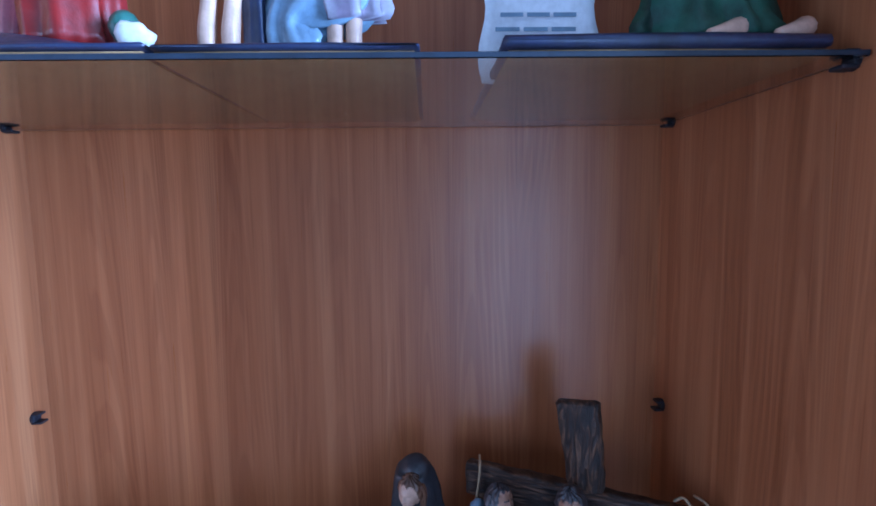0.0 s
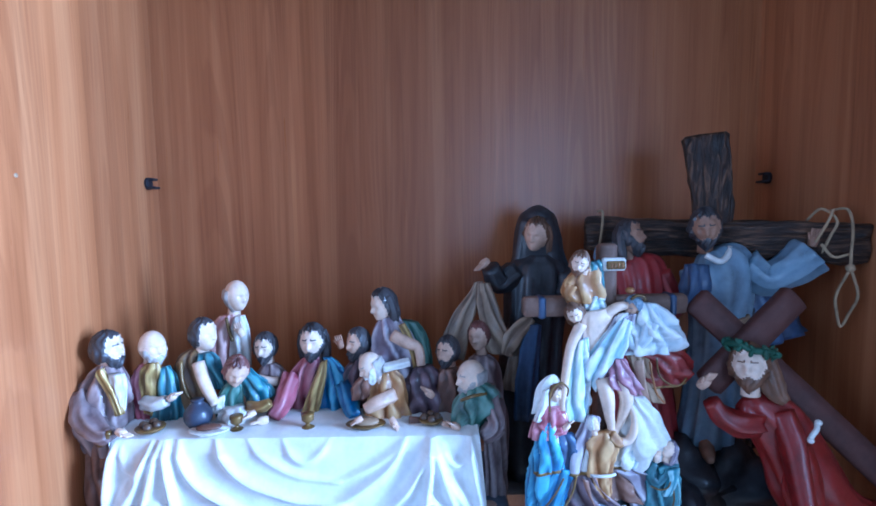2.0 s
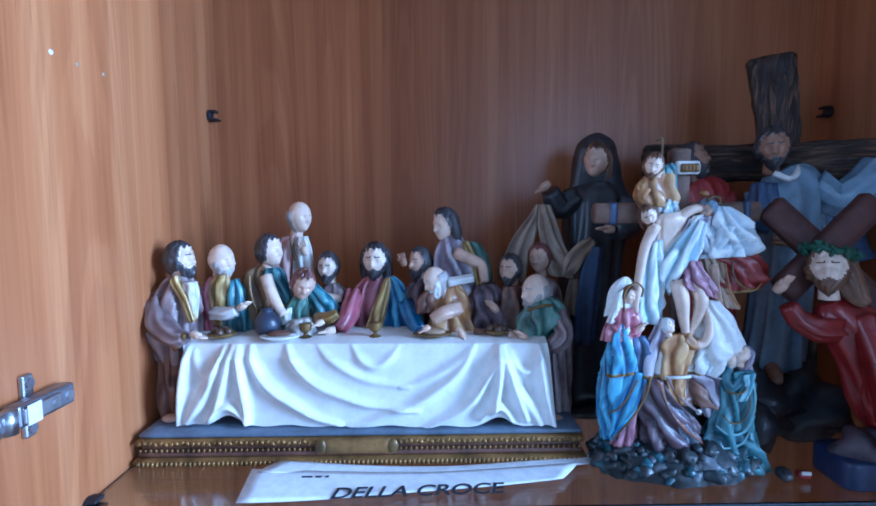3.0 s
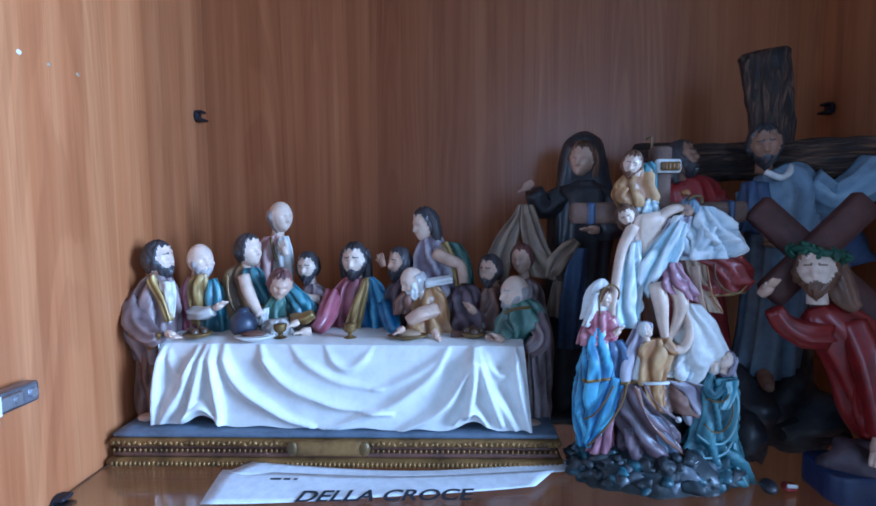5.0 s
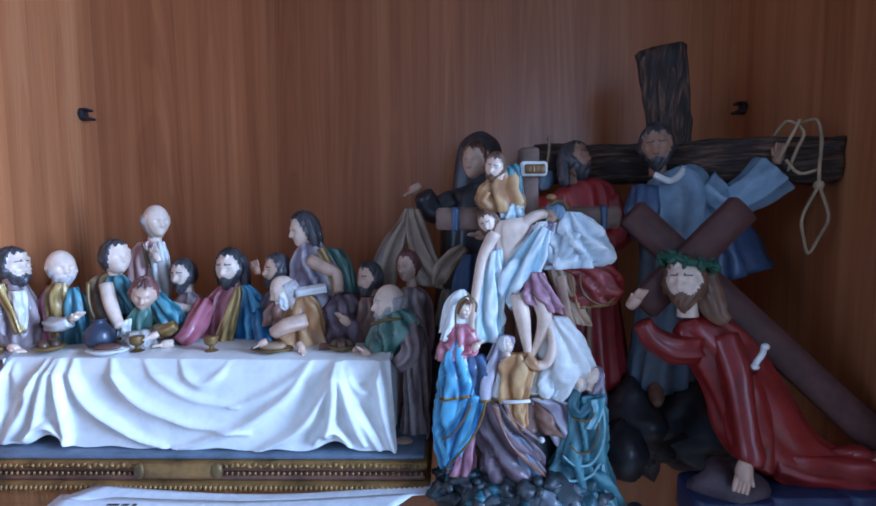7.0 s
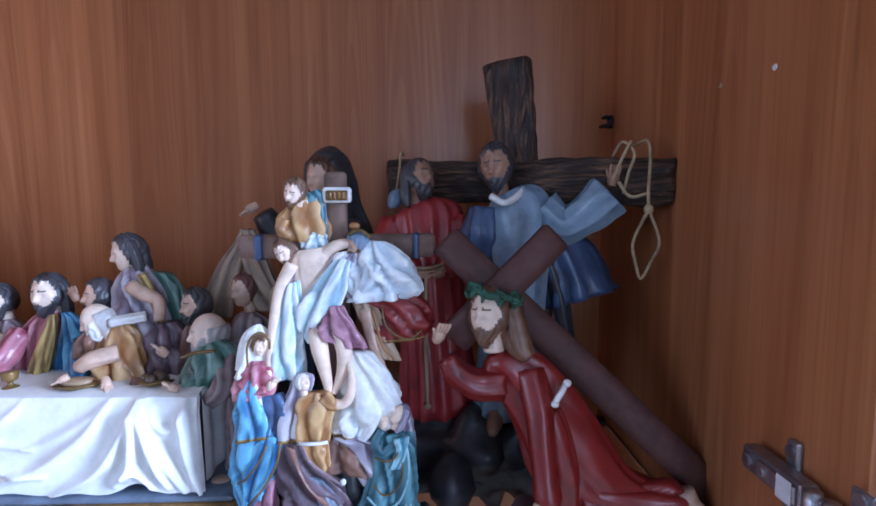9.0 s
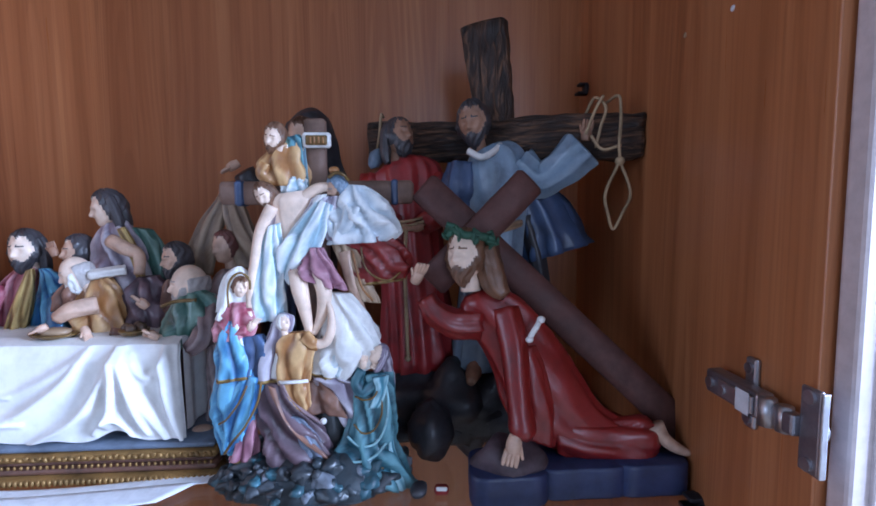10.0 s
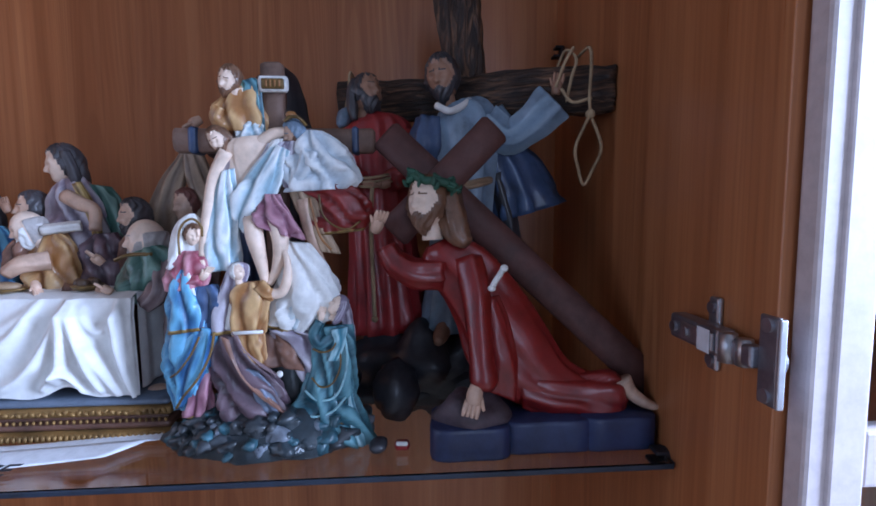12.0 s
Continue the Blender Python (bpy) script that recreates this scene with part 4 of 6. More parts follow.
    S.form([(-0.6825, 0.1194, -0.6376, 0.1189, -0.1320), (-0.6850, 0.1586, -0.6357, 0.1596, -0.1320), (-0.6785, 0.1865, -0.6401, 0.1877, -0.1320), (-0.6691, 0.1988, -0.6476, 0.2001, -0.1320)], PURPLE, 6, 0.24, swirl=0.0, d=0.7, phase=1.5)
    S.hand((-0.6835, -0.1420, 0.2230), 0.0075, SKIN_DIM, (-0.3, 0, 1))
    S.head((-0.6402, -0.1700, 0.2007), 0.0187, -62, 22, PALE, GREYHAIR, WHITE, "bald", -10)
    S.form([(-0.6556, 0.1183, -0.5922, 0.1191, -0.1640), (-0.6465, 0.1481, -0.5950, 0.1520, -0.1640), (-0.6433, 0.1733, -0.5993, 0.1788, -0.1640), (-0.6315, 0.1909, -0.6080, 0.1951, -0.1640)], OCHRE, 7, 0.26, swirl=0.3, d=0.7, phase=3.7)
    S.form([(-0.6666, 0.1589, -0.6420, 0.1616, -0.1720), (-0.6635, 0.1764, -0.6389, 0.1791, -0.1720), (-0.6518, 0.1909, -0.6359, 0.1937, -0.1720)], BROWN, 5, 0.25, swirl=0.0, d=0.7, phase=2.1)
    S.limb([(-0.6121, -0.1840, 0.1666, 0.0091), (-0.6295, -0.1980, 0.1639, 0.0082), (-0.6449, -0.1980, 0.1556, 0.0069)], SKIN, folds=4, depth=0.15)
    S.hand((-0.6531, -0.2100, 0.1473), 0.0067, SKIN, (-0.8, -0.3, -0.4))
    S.hand((-0.6107, -0.2070, 0.1419), 0.0074, SKIN, (0.5, -0.4, -0.6))
    # young figure standing, looking down
    S.head((-0.6255, -0.1280, 0.2719), 0.0215, -56, 12, PALE, HAIR, None, "long")
    S.form([(-0.6402, 0.1734, -0.5784, 0.1743, -0.1300), (-0.6430, 0.2029, -0.5799, 0.2039, -0.1300), (-0.6428, 0.2261, -0.5875, 0.2287, -0.1300), (-0.6365, 0.2460, -0.5997, 0.2487, -0.1300), (-0.6272, 0.2551, -0.6058, 0.2580, -0.1300)], LILAC, 7, 0.24, swirl=0.3, d=0.7, phase=5.7)
    S.form([(-0.5872, 0.1718, -0.5622, 0.1715, -0.1240), (-0.5886, 0.2032, -0.5622, 0.2029, -0.1240), (-0.5948, 0.2313, -0.5684, 0.2295, -0.1240), (-0.6024, 0.2500, -0.5792, 0.2467, -0.1240)], GREEN, 5, 0.26, swirl=0.0, d=0.7, phase=2.9)
    S.form([(-0.5863, 0.1898, -0.5773, 0.1913, -0.1500), (-0.5937, 0.2200, -0.5833, 0.2229, -0.1500), (-0.6055, 0.2484, -0.5966, 0.2513, -0.1500)], GOLD, 4, 0.25, swirl=0.0, d=0.7, phase=0.3)
    S.limb([(-0.6130, -0.1500, 0.2351, 0.0082), (-0.5942, -0.1570, 0.2266, 0.0081), (-0.5795, -0.1570, 0.2191, 0.0066), (-0.5759, -0.1640, 0.1977, 0.0058)], SKIN, folds=0, depth=0.15)
    S.limb([(-0.5918, -0.1620, 0.2020, 0.0058), (-0.6082, -0.1680, 0.2001, 0.0058), (-0.6258, -0.1720, 0.1979, 0.0065)], CREAM, folds=5, depth=0.2)
    # dark-bearded man in purple
    S.head((-0.5400, -0.1500, 0.2120), 0.0193, -40, 4, SKIN, HAIR, HAIR, "short")
    S.form([(-0.5987, 0.1144, -0.5460, 0.1153, -0.1520), (-0.6016, 0.1495, -0.5476, 0.1520, -0.1520), (-0.5970, 0.1767, -0.5522, 0.1793, -0.1520), (-0.5835, 0.1931, -0.5611, 0.1944, -0.1520)], PURPLE, 7, 0.28, swirl=0.4, d=0.7, phase=0.2)
    S.form([(-0.5658, 0.1161, -0.5178, 0.1171, -0.1540), (-0.5629, 0.1495, -0.5165, 0.1536, -0.1540), (-0.5569, 0.1766, -0.5211, 0.1808, -0.1540), (-0.5510, 0.1901, -0.5286, 0.1914, -0.1540)], BROWN, 6, 0.24, swirl=0.0, d=0.7, phase=5.2)
    S.hand((-0.5662, -0.1800, 0.1667), 0.0085, SKIN, (-0.5, -0.3, 0.6))
    S.limb([(-0.5930, -0.1920, 0.1337, 0.0083), (-0.5705, -0.1920, 0.1306, 0.0083), (-0.5493, -0.1920, 0.1318, 0.0069)], BROWN, folds=4, depth=0.2)
    S.hand((-0.5463, -0.2080, 0.1373), 0.0067, SKIN, (0.8, -0.3, -0.2))
    # red-haired man behind the end sitter
    S.head((-0.4945, -0.1200, 0.2238), 0.0195, -34, 6, SKIN, REDHAIR, None, "short")
    S.form([(-0.5170, 0.1140, -0.4662, 0.1134, -0.1180), (-0.5157, 0.1621, -0.4635, 0.1615, -0.1180), (-0.5095, 0.1874, -0.4701, 0.1870, -0.1180), (-0.5017, 0.1969, -0.4797, 0.1966, -0.1180)], MAUVE, 6, 0.2, swirl=0.0, d=0.7, phase=3.6)
    # old man at the table's end
    S.head((-0.5123, -0.1820, 0.1867), 0.0226, -66, 4, PALE, GREYHAIR, GREYHAIR, "bald")
    S.form([(-0.5037, 0.0192, -0.4687, 0.0173, -0.1820), (-0.4982, 0.0565, -0.4678, 0.0561, -0.1820), (-0.4957, 0.0935, -0.4654, 0.0960, -0.1820), (-0.4946, 0.1301, -0.4659, 0.1327, -0.1820), (-0.4978, 0.1592, -0.4735, 0.1618, -0.1820), (-0.5008, 0.1765, -0.4837, 0.1778, -0.1820)], MAUVE, 8, 0.26, swirl=0.5, d=0.7, phase=3.1)
    S.form([(-0.5376, 0.1225, -0.4894, 0.1234, -0.1900), (-0.5377, 0.1412, -0.4825, 0.1435, -0.1900), (-0.5307, 0.1598, -0.4799, 0.1635, -0.1900), (-0.5210, 0.1739, -0.4857, 0.1764, -0.1900), (-0.5126, 0.1809, -0.4943, 0.1822, -0.1900)], GREEN, 7, 0.26, swirl=0.4, d=0.7, phase=0.8)
    S.cord([(-0.5295, -0.2120, 0.1685), (-0.5146, -0.2120, 0.1738), (-0.4963, -0.2040, 0.1735)], 0.0020, GOLD)
    S.limb([(-0.4856, -0.1900, 0.1607, 0.0111), (-0.4856, -0.2120, 0.1376, 0.0121), (-0.5018, -0.2120, 0.1225, 0.0094)], MAUVE, folds=6, depth=0.26)
    S.hand((-0.5359, -0.2180, 0.1397), 0.0073, SKIN, (-0.7, -0.2, 0.5))
    S.lump((-0.9678, -0.2100, 0.0390), (0.0108, 0.0081, 0.0047), SKIN)
    S.lump((-0.4949, -0.2100, 0.0329), (0.0108, 0.0081, 0.0047), SKIN)
    # what stands on the table
    S.robe([(-0.852, -0.190, 0.136, 0.010, 0.010), (-0.852, -0.190, 0.147, 0.0165, 0.0165), (-0.852, -0.190, 0.158, 0.015, 0.015), (-0.852, -0.190, 0.167, 0.007, 0.007), (-0.852, -0.190, 0.171, 0.008, 0.008)], JUG, seg=18)
    for x, y, rr, m1 in ((-0.905, -0.2, 0.017, GOLD), (-0.565, -0.2, 0.015, GOLD)):
        S.robe([(x, y, 0.136, 0.007, 0.007), (x, y, 0.138, rr * 0.8, rr * 0.8), (x, y, 0.142, rr, rr), (x, y, 0.143, rr * 0.8, rr * 0.8)], m1, seg=18)
        for k in range(4):
            S.lump((x + 0.008 * math.cos(k * 1.6), y + 0.008 * math.sin(k * 1.6), 0.144), 0.0055, DARKOCHRE, seg=8)
    for x, y in ((-0.832, -0.207), (-0.645, -0.203)):
        S.robe([(x, y, 0.136, 0.012, 0.012), (x, y, 0.1385, 0.023, 0.014), (x, y, 0.1405, 0.024, 0.015), (x, y, 0.1405, 0.018, 0.011)], WHITE if x < -0.7 else GOLD, seg=18)
    S.lump((-0.645, -0.203, 0.142), (0.016, 0.010, 0.005), BEIGE, rough=0.2)
    S.lump((-0.832, -0.207, 0.142), (0.014, 0.008, 0.004), BROWN, rough=0.3)
    for x in (-0.802, -0.716):
        S.robe([(x, -0.2, 0.136, 0.008, 0.008), (x, -0.2, 0.139, 0.003, 0.003), (x, -0.2, 0.142, 0.003, 0.003), (x, -0.2, 0.145, 0.007, 0.007), (x, -0.2, 0.153, 0.008, 0.008)], GOLD, seg=14)
    S.done("supper_statuette", (-0.73, -0.16, -0.005), "painted resin group of robed figures at a white-draped table", "statuette")


# ---- the lowering group with its grey cross ----
def lowering_group():
    S = Sculpt()
    random.seed(4)
    # rocky round base
    S.robe([(-0.366, -0.247, -0.005, 0.090, 0.054), (-0.366, -0.247, 0.004, 0.088, 0.053), (-0.366, -0.245, 0.014, 0.076, 0.042), (-0.366, -0.238, 0.036, 0.05, 0.022), (-0.364, -0.235, 0.075, 0.030, 0.012)], MOSS, 11, 0.05, seg=60)
    for k in range(170):
        a, q = random.uniform(0, 2 * math.pi), random.uniform(0.68, 0.97)
        z = max(0.001, 0.004 + (0.95 - q) * 0.085 + random.uniform(-0.004, 0.005))
        big = random.uniform(0.7, 1.5)
        S.lump((-0.366 + 0.093 * q * math.cos(a), -0.247 + 0.053 * q * math.sin(a), z), (0.0085 * big, 0.0065 * big, 0.0055 * big), random.choice((ROCK, MOSS, MOSS, ROCK, GREYSTONE, TEALSTONE)),
               (random.uniform(-25, 25), random.uniform(-25, 25), random.uniform(0, 180)), 14, 0.8, 150)
    # cross with its bands and title plate
    S.block((-0.3715, -0.240, 0.03), (-0.3495, -0.222, 0.3589), GREYWOOD, bevel=0.003, wobble=0.0015)
    S.block((-0.4566, -0.236, 0.2740), (-0.2637, -0.216, 0.2974), GREYWOOD, bevel=0.003, wobble=0.0015)
    S.block((-0.4405, -0.239, 0.2727), (-0.4313, -0.214, 0.2980), DEEPBLUE, bevel=0.002)
    S.block((-0.2863, -0.239, 0.2728), (-0.2786, -0.214, 0.2987), DEEPBLUE, bevel=0.002)
    S.block((-0.3706, -0.248, 0.3284), (-0.3432, -0.239, 0.3433), WHITE, bevel=0.002)
    S.block((-0.3667, -0.251, 0.3305), (-0.3459, -0.246, 0.3400), GOLD, bevel=0.001)
    S.block((-0.3625, -0.252, 0.3319), (-0.3607, -0.249, 0.3381), OCHRE, bevel=0.0004)
    S.block((-0.3588, -0.252, 0.3319), (-0.3570, -0.249, 0.3382), OCHRE, bevel=0.0004)
    S.block((-0.3547, -0.252, 0.3320), (-0.3529, -0.249, 0.3382), OCHRE, bevel=0.0004)
    S.block((-0.3505, -0.252, 0.3320), (-0.3487, -0.249, 0.3382), OCHRE, bevel=0.0004)
    # man at the top, leaning over the bar
    S.head((-0.3959, -0.2445, 0.3379), 0.0136, -22, 16, PALE, BROWNHAIR, BROWNHAIR, "short", 14)
    S.form([(-0.4071, 0.2918, -0.3682, 0.2918, -0.2413), (-0.4143, 0.3046, -0.3663, 0.3047, -0.2413), (-0.4120, 0.3162, -0.3686, 0.3182, -0.2413), (-0.4042, 0.3256, -0.3723, 0.3328, -0.2413), (-0.3947, 0.3320, -0.3792, 0.3391, -0.2413)], OCHRE, 7, 0.29, swirl=0.0, d=0.42, phase=2.7)
    S.form([(-0.3827, 0.2925, -0.3669, 0.2913, -0.2445), (-0.3807, 0.3120, -0.3677, 0.3150, -0.2445), (-0.3832, 0.3305, -0.3685, 0.3341, -0.2445), (-0.3859, 0.3378, -0.3742, 0.3414, -0.2445)], TEAL, 5, 0.362, swirl=0.0, d=0.42, phase=1.3)
    S.form([(-0.3893, 0.2945, -0.3801, 0.2922, -0.2458), (-0.3820, 0.3135, -0.3774, 0.3135, -0.2458), (-0.3856, 0.3292, -0.3808, 0.3326, -0.2458), (-0.3906, 0.3365, -0.3847, 0.3389, -0.2458)], GREEN, 3, 0.29, swirl=0.0, d=0.42, phase=3.3)
    S.form([(-0.3933, 0.3165, -0.3887, 0.3166, -0.2463), (-0.3965, 0.3228, -0.3849, 0.3240, -0.2463), (-0.3985, 0.3290, -0.3834, 0.3314, -0.2463)], PALE, 3, 0.145, swirl=0.0, d=0.42, phase=2.9)
    S.limb([(-0.4051, -0.2454, 0.3135, 0.0079), (-0.4087, -0.2454, 0.3040, 0.0079), (-0.4017, -0.2454, 0.2955, 0.0062)], OCHRE, folds=5, depth=0.2)
    S.form([(-0.3901, 0.2847, -0.3679, 0.2836, -0.2467), (-0.3886, 0.2943, -0.3676, 0.2943, -0.2467), (-0.3826, 0.3007, -0.3698, 0.3007, -0.2467)], SKYBLUE, 6, 0.435, swirl=0.0, d=0.42, phase=1.6)
    # the lowered figure, head on one shoulder
    S.head((-0.4045, -0.2544, 0.2828), 0.0122, -24, 28, PALE, BROWNHAIR, BROWNHAIR, "long", -20)
    S.form([(-0.3951, 0.2360, -0.3730, 0.2394, -0.2544), (-0.3962, 0.2499, -0.3701, 0.2527, -0.2544), (-0.3980, 0.2631, -0.3662, 0.2671, -0.2544), (-0.3999, 0.2752, -0.3601, 0.2798, -0.2544), (-0.3932, 0.2837, -0.3678, 0.2871, -0.2544)], PALE, 4, 0.102, swirl=0.0, d=0.36, phase=2.9)
    S.limb([(-0.3695, -0.2535, 0.2797, 0.0061), (-0.3566, -0.2535, 0.2881, 0.0056), (-0.3449, -0.2535, 0.2902, 0.0045), (-0.3386, -0.2535, 0.2881, 0.0039)], PALE, folds=0, depth=0.15)
    S.hand((-0.3364, -0.2544, 0.2880), 0.0050, PALE, (1, 0, -0.2))
    S.limb([(-0.3976, -0.2580, 0.2720, 0.0066), (-0.4094, -0.2598, 0.2478, 0.0055), (-0.4153, -0.2616, 0.2184, 0.0049), (-0.4190, -0.2634, 0.1921, 0.0044), (-0.4201, -0.2652, 0.1763, 0.0038)], PALE, folds=0, depth=0.15)
    S.hand((-0.4200, -0.2666, 0.1680), 0.0060, PALE, (0.1, -0.2, -1))
    # shroud over the arm, across the body and in a long fall
    S.form([(-0.4222, 0.1615, -0.3910, 0.1633, -0.2598), (-0.4212, 0.1810, -0.3901, 0.1828, -0.2598), (-0.4180, 0.2024, -0.3899, 0.2032, -0.2598), (-0.4125, 0.2266, -0.3895, 0.2310, -0.2598), (-0.4036, 0.2529, -0.3910, 0.2563, -0.2598)], SKYBLUE, 7, 0.435, swirl=0.25, d=0.42, phase=4.4)
    S.form([(-0.4104, 0.2225, -0.4013, 0.2224, -0.2585), (-0.4076, 0.2392, -0.3983, 0.2438, -0.2585), (-0.4013, 0.2613, -0.3944, 0.2647, -0.2585)], MAUVE, 3, 0.29, swirl=0.0, d=0.42, phase=1.5)
    S.form([(-0.3940, 0.2125, -0.3821, 0.1947, -0.2598), (-0.3907, 0.2316, -0.3638, 0.2149, -0.2598), (-0.3786, 0.2502, -0.3503, 0.2407, -0.2598), (-0.3629, 0.2689, -0.3448, 0.2608, -0.2598), (-0.3540, 0.2793, -0.3404, 0.2724, -0.2598)], SKYBLUE, 6, 0.406, swirl=0.2, d=0.42, phase=4.1)
    S.form([(-0.3719, 0.2433, -0.3567, 0.2467, -0.2562), (-0.3682, 0.2645, -0.3473, 0.2679, -0.2562), (-0.3603, 0.2793, -0.3406, 0.2805, -0.2562)], LILAC, 5, 0.362, swirl=0.0, d=0.42, phase=3.3)
    S.form([(-0.3584, 0.2696, -0.3492, 0.2696, -0.2593), (-0.3593, 0.2758, -0.3478, 0.2781, -0.2593), (-0.3559, 0.2821, -0.3455, 0.2833, -0.2593)], WHITE, 4, 0.29, swirl=0.0, d=0.42, phase=3.9)
    S.form([(-0.3768, 0.2060, -0.3336, 0.1913, -0.2638), (-0.3741, 0.2153, -0.3366, 0.2043, -0.2638), (-0.3679, 0.2245, -0.3451, 0.2207, -0.2638), (-0.3630, 0.2327, -0.3504, 0.2326, -0.2638)], ROSEMAUVE, 7, 0.464, swirl=0.3, d=0.42, phase=4.5)
    S.form([(-0.3478, 0.1897, -0.3384, 0.1943, -0.2629), (-0.3557, 0.2101, -0.3417, 0.2147, -0.2629), (-0.3613, 0.2262, -0.3497, 0.2285, -0.2629)], ROSEMAUVE, 4, 0.435, swirl=0.0, d=0.42, phase=2.9)
    S.limb([(-0.3758, -0.2634, 0.2106, 0.0082), (-0.3719, -0.2688, 0.1929, 0.0081), (-0.3681, -0.2670, 0.1714, 0.0060), (-0.3652, -0.2666, 0.1540, 0.0043), (-0.3655, -0.2683, 0.1479, 0.0038)], PALE, folds=0, depth=0.15)
    S.limb([(-0.3562, -0.2625, 0.2103, 0.0082), (-0.3495, -0.2679, 0.1904, 0.0076), (-0.3527, -0.2661, 0.1688, 0.0054), (-0.3584, -0.2661, 0.1549, 0.0038), (-0.3613, -0.2679, 0.1499, 0.0032)], PALE, folds=0, depth=0.15)
    S.form([(-0.3642, 0.1091, -0.3266, 0.1006, -0.2602), (-0.3611, 0.1234, -0.3103, 0.1160, -0.2602), (-0.3563, 0.1443, -0.2998, 0.1357, -0.2602), (-0.3507, 0.1658, -0.3084, 0.1638, -0.2602), (-0.3524, 0.1898, -0.3256, 0.1870, -0.2602)], WHITE, 8, 0.377, swirl=0.45, d=0.42, phase=4.7, hem=GOLD)
    S.form([(-0.3573, 0.1120, -0.3351, 0.1053, -0.2638), (-0.3469, 0.1315, -0.3271, 0.1273, -0.2638), (-0.3427, 0.1531, -0.3298, 0.1528, -0.2638), (-0.3455, 0.1748, -0.3367, 0.1758, -0.2638)], SKYBLUE, 4, 0.435, swirl=0.0, d=0.42, phase=5.1)
    S.form([(-0.3346, 0.0549, -0.3189, 0.0582, -0.2611), (-0.3443, 0.0782, -0.3144, 0.0760, -0.2611), (-0.3572, 0.0975, -0.3132, 0.0987, -0.2611), (-0.3632, 0.1068, -0.3218, 0.1044, -0.2611)], LILAC, 6, 0.435, swirl=0.3, d=0.42, phase=4.4)
    S.form([(-0.3760, 0.0734, -0.3224, 0.0679, -0.2602), (-0.3726, 0.0866, -0.3335, 0.0854, -0.2602), (-0.3701, 0.1022, -0.3500, 0.1028, -0.2602)], BROWN, 6, 0.435, swirl=0.0, d=0.42, phase=4.2)
    # man on the other side, bent towards him
    S.head((-0.3368, -0.2517, 0.2894), 0.0118, -58, 26, SKIN, DENIM, BROWNHAIR, "short", 14)
    S.cord([(-0.3439, -0.2618, 0.2985), (-0.3376, -0.2618, 0.3026), (-0.3304, -0.2618, 0.3016), (-0.3253, -0.2559, 0.2962)], 0.0017, GOLD)
    S.lump((-0.3398, -0.2499, 0.3066), (0.0056, 0.0045, 0.0039), OCHRE, rough=0.3)
    S.form([(-0.3446, 0.2346, -0.2862, 0.2377, -0.2508), (-0.3466, 0.2499, -0.2801, 0.2495, -0.2508), (-0.3435, 0.2683, -0.2845, 0.2646, -0.2508), (-0.3368, 0.2832, -0.2980, 0.2820, -0.2508), (-0.3303, 0.2928, -0.3115, 0.2916, -0.2508)], PALEBLUE, 9, 0.377, swirl=0.35, d=0.42, phase=2.1)
    S.form([(-0.2952, 0.2429, -0.2806, 0.2477, -0.2477), (-0.2924, 0.2617, -0.2815, 0.2628, -0.2477), (-0.3006, 0.2792, -0.2900, 0.2768, -0.2477), (-0.3154, 0.2921, -0.3060, 0.2898, -0.2477)], LILAC, 4, 0.29, swirl=0.0, d=0.42, phase=4.8)
    S.form([(-0.3477, 0.2391, -0.3360, 0.2378, -0.2562), (-0.3501, 0.2613, -0.3372, 0.2647, -0.2562), (-0.3462, 0.2815, -0.3346, 0.2815, -0.2562)], LILAC, 4, 0.362, swirl=0.0, d=0.42, phase=0.2)
    S.limb([(-0.3198, -0.2553, 0.2709, 0.0111), (-0.3284, -0.2580, 0.2516, 0.0094), (-0.3402, -0.2580, 0.2464, 0.0061), (-0.3460, -0.2580, 0.2602, 0.0050)], PALEBLUE, folds=5, depth=0.2)
    S.form([(-0.3160, 0.1946, -0.2760, 0.1990, -0.2490), (-0.3239, 0.2103, -0.2683, 0.2121, -0.2490), (-0.3278, 0.2269, -0.2713, 0.2288, -0.2490), (-0.3360, 0.2377, -0.2832, 0.2433, -0.2490)], RED, 7, 0.319, swirl=0.4, d=0.42, phase=5.9, hem=GOLD)
    S.cord([(-0.3144, -0.2636, 0.2323), (-0.3117, -0.2636, 0.2147), (-0.3019, -0.2636, 0.2038), (-0.2887, -0.2636, 0.1999), (-0.2770, -0.2595, 0.2071)], 0.0010, GOLD)
    S.cord([(-0.3227, -0.2645, 0.2292), (-0.3181, -0.2645, 0.2068), (-0.3132, -0.2645, 0.1917), (-0.3040, -0.2645, 0.1807)], 0.0012, OCHRE)
    S.form([(-0.3161, 0.1786, -0.2981, 0.1759, -0.2526), (-0.3253, 0.1976, -0.3063, 0.1949, -0.2526), (-0.3377, 0.2195, -0.3164, 0.2193, -0.2526), (-0.3447, 0.2380, -0.3223, 0.2378, -0.2526)], BEIGE, 6, 0.362, swirl=0.2, d=0.42, phase=2.0)
